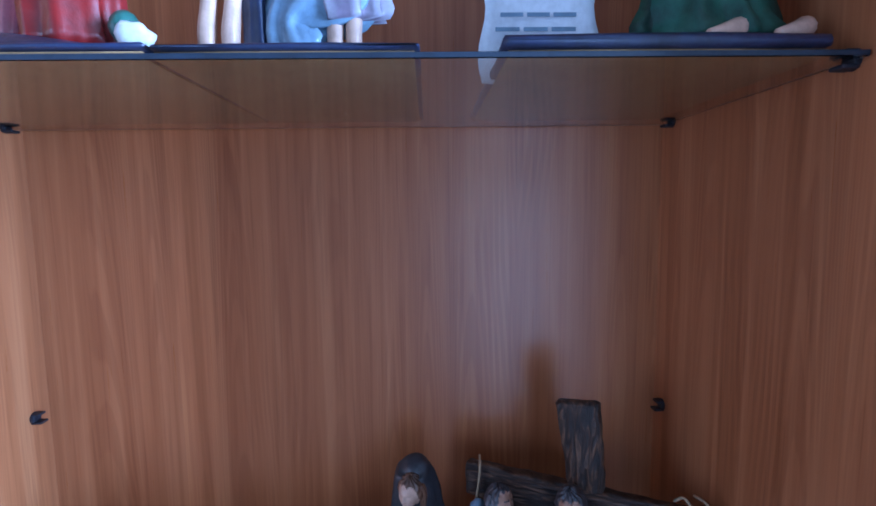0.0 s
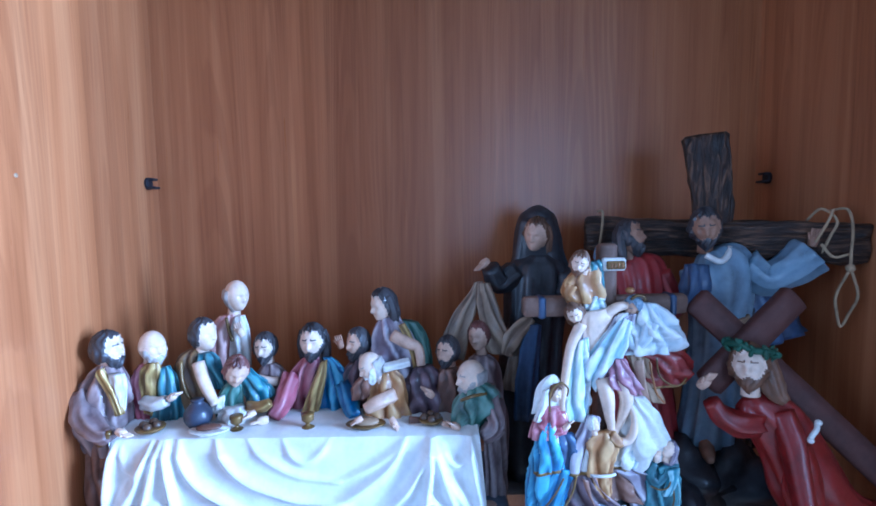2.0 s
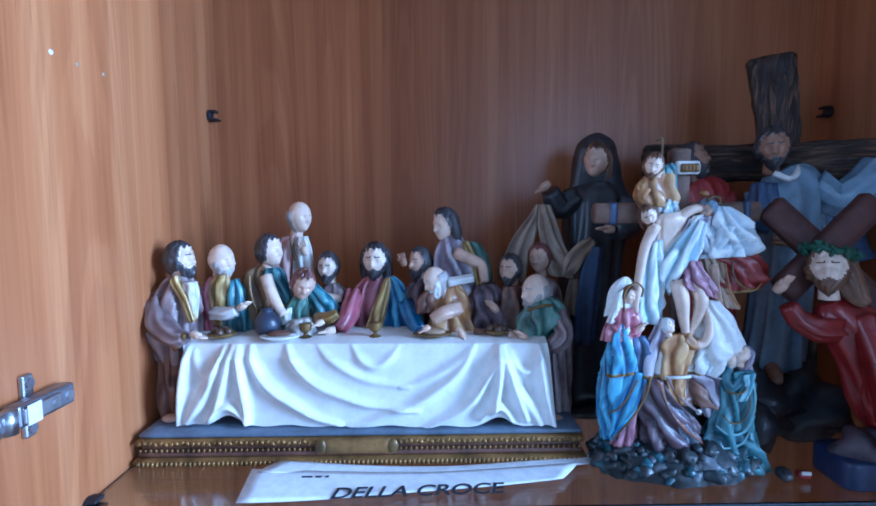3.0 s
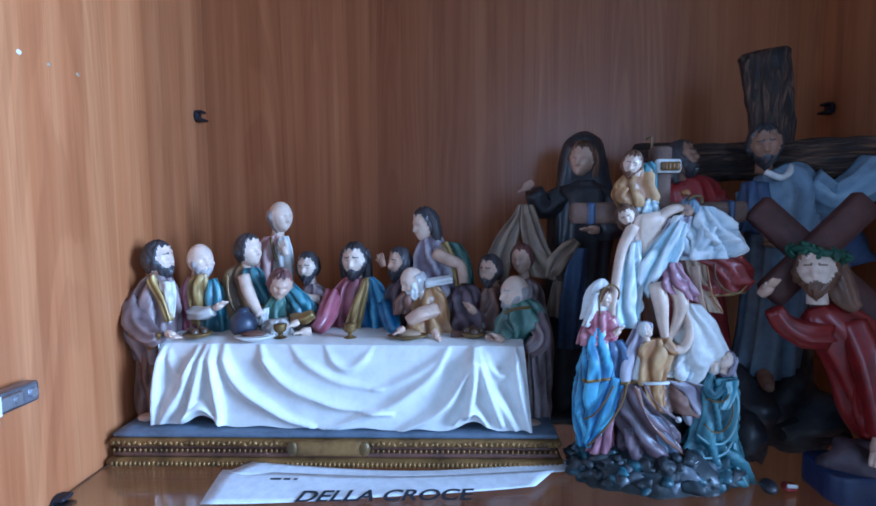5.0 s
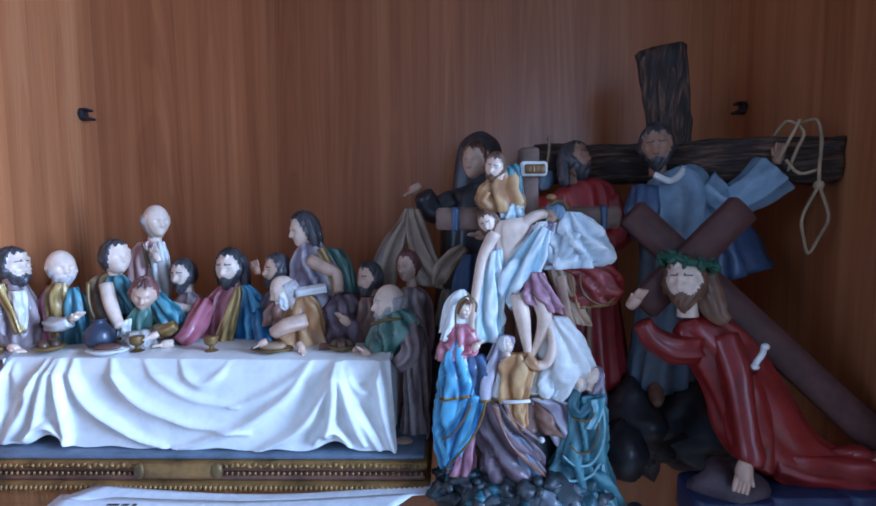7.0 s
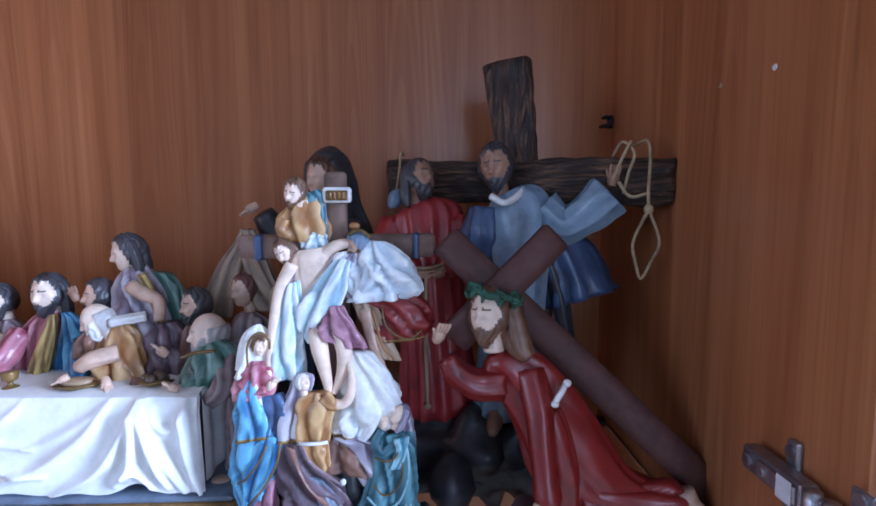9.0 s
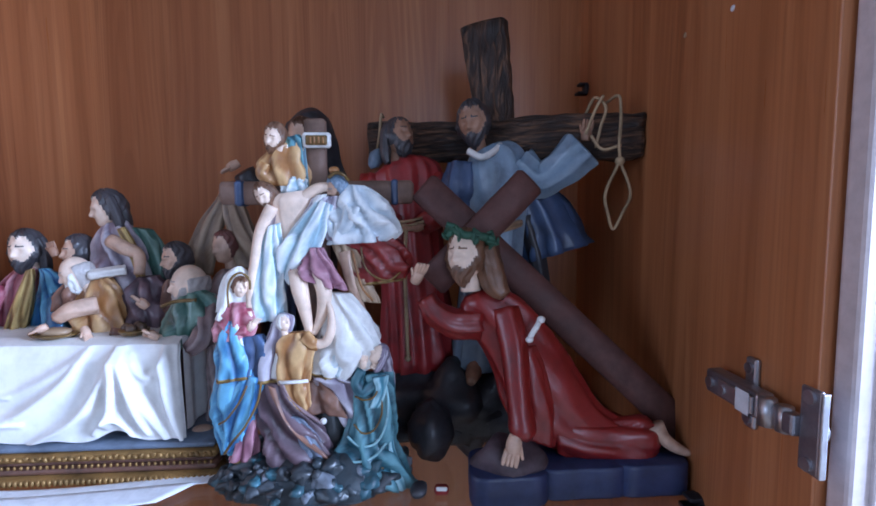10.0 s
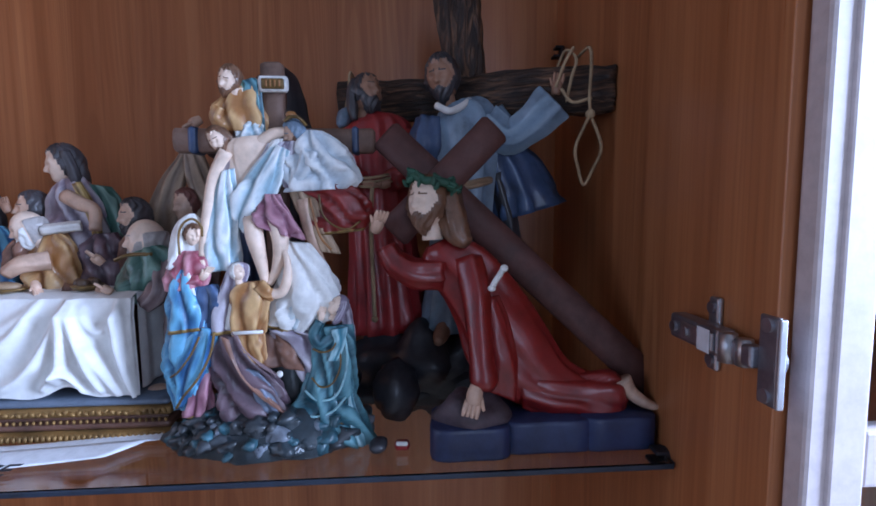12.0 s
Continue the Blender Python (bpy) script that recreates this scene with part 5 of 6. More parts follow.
    S.limb([(-0.3310, -0.2535, 0.2281, 0.0067), (-0.3264, -0.2535, 0.2008, 0.0056), (-0.3195, -0.2535, 0.1787, 0.0045), (-0.3123, -0.2535, 0.1619, 0.0033)], SKIN, folds=0, depth=0.15)
    # veiled woman in blue
    S.head((-0.4289, -0.2638, 0.1960), 0.0098, 34, 16, PALE, BROWNHAIR, None, "short", 8)
    S.form([(-0.4525, 0.1717, -0.4181, 0.1782, -0.2607), (-0.4505, 0.1888, -0.4184, 0.1942, -0.2607), (-0.4452, 0.2049, -0.4203, 0.2058, -0.2607), (-0.4382, 0.2123, -0.4246, 0.2121, -0.2607), (-0.4325, 0.2154, -0.4279, 0.2153, -0.2607)], WHITE, 5, 0.203, swirl=0.0, d=0.33, phase=1.0)
    S.cord([(-0.4368, -0.2743, 0.1788), (-0.4369, -0.2743, 0.1959), (-0.4323, -0.2743, 0.2066), (-0.4242, -0.2743, 0.2107), (-0.4170, -0.2743, 0.2044), (-0.4172, -0.2721, 0.1949)], 0.0011, GOLD)
    S.form([(-0.4525, 0.1656, -0.4420, 0.1631, -0.2674), (-0.4458, 0.1844, -0.4380, 0.1843, -0.2674), (-0.4419, 0.2000, -0.4351, 0.2022, -0.2674)], WHITE, 3, 0.362, swirl=0.0, d=0.42, phase=1.5)
    S.form([(-0.4556, 0.1446, -0.4192, 0.1474, -0.2643), (-0.4527, 0.1618, -0.4142, 0.1634, -0.2643), (-0.4465, 0.1745, -0.4171, 0.1751, -0.2643), (-0.4373, 0.1818, -0.4237, 0.1816, -0.2643)], PINK, 6, 0.29, swirl=0.0, d=0.42, phase=5.8)
    S.hand((-0.4174, -0.2706, 0.1600), 0.0064, PALE, (0.6, -0.2, 0.6))
    S.limb([(-0.4464, -0.2652, 0.1640, 0.0065), (-0.4346, -0.2679, 0.1536, 0.0059), (-0.4212, -0.2706, 0.1559, 0.0048)], PINK, folds=4, depth=0.2)
    S.form([(-0.4536, 0.0317, -0.4279, 0.0332, -0.2625), (-0.4582, 0.0564, -0.4185, 0.0611, -0.2625), (-0.4591, 0.0843, -0.4128, 0.0859, -0.2625), (-0.4555, 0.1118, -0.4096, 0.1106, -0.2625), (-0.4494, 0.1416, -0.4117, 0.1407, -0.2625)], BLUE, 7, 0.29, swirl=0.5, d=0.42, phase=3.3)
    S.form([(-0.4513, 0.1068, -0.4217, 0.1095, -0.2688), (-0.4522, 0.1295, -0.4217, 0.1311, -0.2688), (-0.4487, 0.1507, -0.4261, 0.1526, -0.2688), (-0.4423, 0.1644, -0.4311, 0.1654, -0.2688)], BLUE, 6, 0.377, swirl=0.1, d=0.42, phase=2.0, hem=GOLD)
    S.form([(-0.4288, 0.1200, -0.4231, 0.1222, -0.2720), (-0.4318, 0.1414, -0.4261, 0.1436, -0.2720), (-0.4359, 0.1616, -0.4302, 0.1638, -0.2720)], PALEBLUE, 2, 0.29, swirl=0.0, d=0.42, phase=3.9)
    S.form([(-0.4467, 0.1119, -0.4423, 0.1117, -0.2715), (-0.4475, 0.1354, -0.4431, 0.1353, -0.2715), (-0.4444, 0.1565, -0.4399, 0.1564, -0.2715)], PALEBLUE, 2, 0.29, swirl=0.0, d=0.42, phase=3.8)
    S.form([(-0.4283, 0.1087, -0.4053, 0.1104, -0.2661), (-0.4296, 0.1303, -0.3997, 0.1355, -0.2661), (-0.4282, 0.1487, -0.4099, 0.1507, -0.2661)], DEEPBLUE, 5, 0.362, swirl=0.0, d=0.42, phase=1.3)
    S.form([(-0.4507, 0.0382, -0.4429, 0.0342, -0.2692), (-0.4503, 0.0571, -0.4301, 0.0502, -0.2692), (-0.4477, 0.0766, -0.4170, 0.0731, -0.2692), (-0.4371, 0.0981, -0.4110, 0.0949, -0.2692), (-0.4267, 0.1119, -0.4087, 0.1090, -0.2692)], BLUE, 5, 0.362, swirl=0.2, d=0.42, phase=1.0)
    S.form([(-0.4454, 0.0270, -0.4188, 0.0284, -0.2679), (-0.4389, 0.0457, -0.4181, 0.0486, -0.2679), (-0.4294, 0.0631, -0.4166, 0.0663, -0.2679), (-0.4221, 0.0794, -0.4139, 0.0828, -0.2679)], ROSEMAUVE, 5, 0.406, swirl=0.0, d=0.42, phase=2.6)
    S.cord([(-0.4081, -0.2793, 0.1087), (-0.4126, -0.2793, 0.0885), (-0.4244, -0.2793, 0.0663), (-0.4374, -0.2793, 0.0506), (-0.4469, -0.2752, 0.0372)], 0.0012, GOLD)
    S.cord([(-0.4510, -0.2739, 0.0663), (-0.4418, -0.2780, 0.0729), (-0.4298, -0.2780, 0.0886), (-0.4220, -0.2780, 0.1044)], 0.0010, GOLD)
    S.lump((-0.4379, -0.2706, 0.0275), (0.0048, 0.0032, 0.0027), GOLD, rough=0.3)
    # kneeling figure with raised arms
    S.head((-0.3879, -0.2715, 0.1617), 0.0080, 48, -22, PALE, WHITE, None, "short")
    S.form([(-0.4164, 0.1045, -0.3923, 0.1062, -0.2679), (-0.4124, 0.1250, -0.3882, 0.1279, -0.2679), (-0.4039, 0.1485, -0.3833, 0.1504, -0.2679), (-0.3968, 0.1656, -0.3797, 0.1664, -0.2679), (-0.3920, 0.1708, -0.3841, 0.1707, -0.2679)], LILAC, 5, 0.362, swirl=0.2, d=0.42, phase=0.1, hem=GOLD)
    S.form([(-0.4016, 0.1098, -0.3914, 0.1095, -0.2724), (-0.3977, 0.1279, -0.3875, 0.1288, -0.2724), (-0.3926, 0.1470, -0.3858, 0.1492, -0.2724)], WHITE, 3, 0.362, swirl=0.0, d=0.42, phase=2.7)
    S.form([(-0.3940, 0.1035, -0.3658, 0.1051, -0.2706), (-0.3970, 0.1242, -0.3626, 0.1257, -0.2706), (-0.3958, 0.1413, -0.3603, 0.1440, -0.2706), (-0.3875, 0.1519, -0.3647, 0.1537, -0.2706)], OCHRE, 6, 0.29, swirl=0.0, d=0.42, phase=4.6)
    S.form([(-0.3797, 0.0748, -0.3658, 0.0767, -0.2711), (-0.3868, 0.0893, -0.3660, 0.0899, -0.2711), (-0.3904, 0.1058, -0.3663, 0.1052, -0.2711)], OCHRE, 5, 0.362, swirl=0.0, d=0.42, phase=2.9)
    S.limb([(-0.3699, -0.2715, 0.1486, 0.0070), (-0.3614, -0.2733, 0.1418, 0.0064), (-0.3562, -0.2733, 0.1411, 0.0053)], OCHRE, folds=4, depth=0.2)
    S.limb([(-0.3604, -0.2733, 0.1412, 0.0048), (-0.3489, -0.2733, 0.1431, 0.0048), (-0.3431, -0.2742, 0.1549, 0.0043), (-0.3429, -0.2724, 0.1706, 0.0032), (-0.3461, -0.2706, 0.1810, 0.0027)], PALE, folds=0, depth=0.15)
    S.cord([(-0.3922, -0.2784, 0.1069), (-0.3837, -0.2829, 0.1084), (-0.3725, -0.2829, 0.1087), (-0.3653, -0.2793, 0.1080)], 0.0018, WHITE)
    S.form([(-0.4056, 0.0162, -0.3433, 0.0098, -0.2670), (-0.4079, 0.0372, -0.3459, 0.0305, -0.2670), (-0.4140, 0.0627, -0.3560, 0.0545, -0.2670), (-0.4143, 0.0849, -0.3730, 0.0762, -0.2670), (-0.4084, 0.1053, -0.3832, 0.1022, -0.2670)], PURPLE, 7, 0.348, swirl=0.6, d=0.42, phase=4.5)
    S.form([(-0.3723, 0.0311, -0.3516, 0.0241, -0.2751), (-0.3751, 0.0434, -0.3522, 0.0364, -0.2751), (-0.3795, 0.0590, -0.3613, 0.0535, -0.2751), (-0.3860, 0.0745, -0.3713, 0.0692, -0.2751)], SLATE, 4, 0.435, swirl=0.3, d=0.42, phase=0.3)
    S.form([(-0.3534, 0.0385, -0.3457, 0.0284, -0.2805), (-0.3695, 0.0535, -0.3620, 0.0399, -0.2805), (-0.3863, 0.0703, -0.3800, 0.0582, -0.2805), (-0.3967, 0.0887, -0.3903, 0.0814, -0.2805), (-0.4021, 0.1047, -0.3955, 0.1021, -0.2805)], ROSEBROWN, 3, 0.29, swirl=0.0, d=0.24, phase=1.5)
    S.form([(-0.3584, 0.0724, -0.3518, 0.0650, -0.2805), (-0.3744, 0.0848, -0.3679, 0.0763, -0.2805), (-0.3861, 0.0969, -0.3808, 0.0908, -0.2805), (-0.3928, 0.1087, -0.3873, 0.1062, -0.2805)], LILACBROWN, 3, 0.29, swirl=0.0, d=0.24, phase=6.1)
    S.lump((-0.3525, -0.2760, 0.0669), (0.0032, 0.0027, 0.0032), WHITE)
    S.limb([(-0.3993, -0.2724, 0.0584, 0.0027), (-0.3979, -0.2724, 0.0418, 0.0037), (-0.4008, -0.2724, 0.0224, 0.0032)], SLATE, folds=4, depth=0.3)
    # kneeling figure in turquoise
    S.head((-0.2987, -0.2661, 0.1273), 0.0103, -58, -36, PALE, LILAC, None, "long")
    S.form([(-0.3483, 0.0103, -0.2674, -0.0086, -0.2634), (-0.3474, 0.0247, -0.2774, 0.0181, -0.2634), (-0.3361, 0.0446, -0.2843, 0.0440, -0.2634), (-0.3274, 0.0680, -0.2853, 0.0704, -0.2634), (-0.3245, 0.0906, -0.2838, 0.0906, -0.2634), (-0.3170, 0.1082, -0.2883, 0.1099, -0.2634)], TEAL, 8, 0.348, swirl=0.7, d=0.42, phase=5.8)
    S.form([(-0.2949, 0.0939, -0.2841, 0.0960, -0.2625), (-0.2956, 0.1107, -0.2859, 0.1141, -0.2625), (-0.2985, 0.1264, -0.2889, 0.1286, -0.2625)], LILAC, 4, 0.362, swirl=0.0, d=0.42, phase=1.1)
    S.limb([(-0.3015, -0.2661, 0.1019, 0.0076), (-0.3154, -0.2688, 0.0931, 0.0070), (-0.3215, -0.2688, 0.1032, 0.0059), (-0.3159, -0.2688, 0.1141, 0.0049)], TEAL, folds=5, depth=0.2)
    S.hand((-0.3140, -0.2697, 0.1198), 0.0054, PALE, (0.2, 0, 1))
    S.form([(-0.2995, 0.0030, -0.2683, -0.0085, -0.2697), (-0.2987, 0.0188, -0.2772, 0.0129, -0.2697), (-0.2933, 0.0366, -0.2861, 0.0363, -0.2697), (-0.2927, 0.0592, -0.2867, 0.0590, -0.2697)], TURQ, 4, 0.362, swirl=0.0, d=0.42, phase=2.5)
    S.form([(-0.3093, 0.0778, -0.2987, 0.0774, -0.2733), (-0.3035, 0.0941, -0.2930, 0.0938, -0.2733), (-0.3055, 0.1072, -0.2903, 0.1092, -0.2733)], TURQ, 4, 0.362, swirl=0.0, d=0.42, phase=4.9)
    S.cord([(-0.3309, -0.2730, 0.0495), (-0.3201, -0.2759, 0.0414), (-0.3049, -0.2773, 0.0425), (-0.2950, -0.2773, 0.0566), (-0.2903, -0.2759, 0.0808), (-0.2932, -0.2730, 0.1036)], 0.0012, PALETURQ)
    S.cord([(-0.3390, -0.2730, 0.0297), (-0.3236, -0.2770, 0.0253), (-0.3048, -0.2770, 0.0301), (-0.2925, -0.2730, 0.0425)], 0.0012, PALETURQ)
    S.cord([(-0.3242, -0.2730, 0.0615), (-0.3154, -0.2764, 0.0536), (-0.3046, -0.2775, 0.0570), (-0.2968, -0.2764, 0.0729), (-0.2977, -0.2730, 0.0939)], 0.0009, GOLD)
    S.cord([(-0.3223, -0.2730, 0.0891), (-0.3134, -0.2770, 0.0868), (-0.3038, -0.2770, 0.0898), (-0.2987, -0.2730, 0.0994)], 0.0009, GOLD)
    S.cord([(-0.3405, -0.2730, 0.0162), (-0.3185, -0.2775, 0.0141), (-0.2920, -0.2730, 0.0176)], 0.0009, GOLD)
    S.done("lowering_statuette", (-0.366, -0.247, -0.005), "painted resin group lowering a figure from a grey cross", "statuette")


# ---- the kneeling red-robed figure under a brown cross ----
def kneeling_figure():
    S = Sculpt()
    random.seed(7)
    # cut-out blue base in three blocks with upright sides, and a stone
    for cx, cy, rx, ry, zt in ((-0.178, -0.284, 0.036, 0.030, 0.024), (-0.106, -0.270, 0.045, 0.036, 0.025), (-0.038, -0.276, 0.035, 0.030, 0.026)):
        rows = []
        for z, s in ((-0.005, 0.985), (-0.003, 1.0), (zt - 0.004, 1.0), (zt - 0.001, 0.985), (zt, 0.95)):
            rows.append([])
            for k in range(44):
                a = 2 * math.pi * (k + 0.5) / 44
                c, n = math.cos(a), math.sin(a)
                w = s * (1 + 0.035 * math.sin(3 * a + cx * 90)) / (abs(c) ** 5 + abs(n) ** 5) ** 0.2
                rows[-1].append(Vector((cx + rx * w * c, cy + ry * w * n, z)))
        S.grid(rows, BASEBLUE)
    S.lump((-0.1715, -0.2850, 0.0261), (0.0354, 0.0239, 0.0219), STONE, (0, 8, 0), 26, 0.45, 40)
    S.lump((-0.1513, -0.2750, 0.0132), (0.0213, 0.0213, 0.0138), STONE, (0, 0, 0), 18, 0.5, 40)
    # cross: long beam down to the foot, short beam across it
    def beam(a, b, w, t):
        a, b = Vector(a), Vector(b)
        z = (b - a).normalized()
        y = Vector((0, 1, 0))
        y = (y - z * y.dot(z)).normalized()
        x = y.cross(z)
        m = Matrix((x, y, z)).transposed().to_4x4()
        m.translation = (a + b) / 2
        h = (b - a).length / 2
        S.block((-w / 2, -t / 2, -h), (w / 2, t / 2, h), REDWOOD, m, 0.003, 0.0006)
    beam((0.0134, -0.262, 0.0372), (-0.2543, -0.232, 0.2918), 0.0335, 0.014)
    beam((-0.2468, -0.248, 0.1938), (-0.1462, -0.248, 0.2964), 0.0325, 0.016)
    # robe, from the neck over the back to the bent knees
    S.form([(-0.1102, 0.0200, -0.0297, 0.0466, -0.2640), (-0.1346, 0.0304, -0.0583, 0.0571, -0.2640), (-0.1611, 0.0489, -0.0796, 0.0718, -0.2640), (-0.1770, 0.0761, -0.0973, 0.0990, -0.2640), (-0.1848, 0.1048, -0.1172, 0.1304, -0.2640), (-0.1970, 0.1300, -0.1377, 0.1568, -0.2640), (-0.2124, 0.1516, -0.1591, 0.1794, -0.2640), (-0.2199, 0.1694, -0.1802, 0.1908, -0.2640), (-0.2154, 0.1814, -0.1934, 0.1921, -0.2640)], RED, 6, 0.1, swirl=0.25, d=0.55, phase=2.1)
    S.form([(-0.0230, 0.0494, -0.0245, 0.0202, -0.2720), (-0.0373, 0.0604, -0.0336, 0.0111, -0.2720), (-0.0707, 0.0569, -0.0640, 0.0100, -0.2720), (-0.1028, 0.0614, -0.0964, 0.0148, -0.2720), (-0.1312, 0.0670, -0.1252, 0.0265, -0.2720)], RED, 6, 0.13, swirl=0.2, d=0.8, phase=1.8)
    S.form([(-0.1668, 0.0531, -0.1293, 0.0371, -0.2830), (-0.1734, 0.0744, -0.1285, 0.0707, -0.2830), (-0.1767, 0.1042, -0.1365, 0.1075, -0.2830), (-0.1745, 0.1335, -0.1497, 0.1384, -0.2830)], RED, 5, 0.15, swirl=0.1, d=0.5, phase=1.3)
    S.cord([(-0.1457, -0.2860, 0.1635), (-0.1508, -0.2920, 0.1582), (-0.1549, -0.2920, 0.1519), (-0.1576, -0.2920, 0.1467)], 0.0028, WHITE)
    S.lump((-0.1456, -0.2880, 0.1638), (0.0041, 0.0036, 0.0036), WHITE, seg=8)
    S.lump((-0.1578, -0.2930, 0.1464), (0.0041, 0.0036, 0.0031), WHITE, seg=8)
    # propping arm with its hand on the stone
    S.limb([(-0.1770, -0.2720, 0.1708, 0.0145), (-0.1715, -0.2840, 0.1423, 0.0141), (-0.1700, -0.2940, 0.1124, 0.0122), (-0.1683, -0.3020, 0.0829, 0.0115), (-0.1669, -0.3060, 0.0663, 0.0129), (-0.1669, -0.3060, 0.0632, 0.0099)], RED, folds=5, depth=0.1)
    S.hand((-0.1764, -0.3130, 0.0548), 0.0117, SKIN, (-0.28, -0.2, -1))
    # raised arm holding the cross
    S.limb([(-0.2017, -0.2680, 0.1575, 0.0151), (-0.2248, -0.2720, 0.1586, 0.0139), (-0.2435, -0.2700, 0.1684, 0.0118), (-0.2534, -0.2680, 0.1835, 0.0092)], RED, folds=6, depth=0.18)
    S.hand((-0.2606, -0.2660, 0.2040), 0.0098, SKIN, (0.35, -0.5, 0.8))
    # head with long hair and a green wreath
    S.head((-0.2133, -0.2700, 0.2229), 0.0237, -40, -4, PALE, BROWNHAIR, BROWNHAIR, "short", -4)
    S.limb([(-0.1956, -0.2660, 0.2313, 0.0119), (-0.1908, -0.2700, 0.2109, 0.0129), (-0.1862, -0.2760, 0.1951, 0.0117), (-0.1786, -0.2820, 0.1859, 0.0063)], BROWNHAIR, folds=6, depth=0.28)
    S.limb([(-0.2035, -0.2580, 0.2325, 0.0144), (-0.1937, -0.2580, 0.2049, 0.0144), (-0.1782, -0.2580, 0.1891, 0.0099)], BROWNHAIR, folds=6, depth=0.25)
    wm = Matrix.Translation((-0.2082, -0.262, 0.2400)) @ Euler((radians(-8), radians(16), 0)).to_matrix().to_4x4()
    ring = [tuple(wm @ Vector((0.0225 * math.cos(k * math.pi / 6), 0.0225 * math.sin(k * math.pi / 6), 0.002 * math.sin(k * 2.1)))) for k in range(13)]
    S.cord(ring, 0.0040, WREATH, n=3)
    for k in range(70):
        q = Vector(ring[k % 12]) + Vector((random.uniform(-1, 1), random.uniform(-1, 1), random.uniform(-1, 1))) * 0.005
        S.lump(q, (0.0048, 0.0018, 0.0028), WREATH, (random.uniform(0, 180), random.uniform(0, 180), 0), 8, 0.3, 200)
    # bare foot
    S.limb([(-0.0291, -0.2820, 0.0546, 0.0084), (-0.0218, -0.2840, 0.0425, 0.0068), (-0.0122, -0.2880, 0.0347, 0.0057), (-0.0028, -0.2920, 0.0310, 0.0041), (0.0017, -0.2940, 0.0311, 0.0020)], SKIN, folds=0, depth=0.15)
    S.done("kneeling_statuette", (-0.11, -0.272, -0.005), "red-robed kneeling figure with green wreath under a brown cross", "statuette")


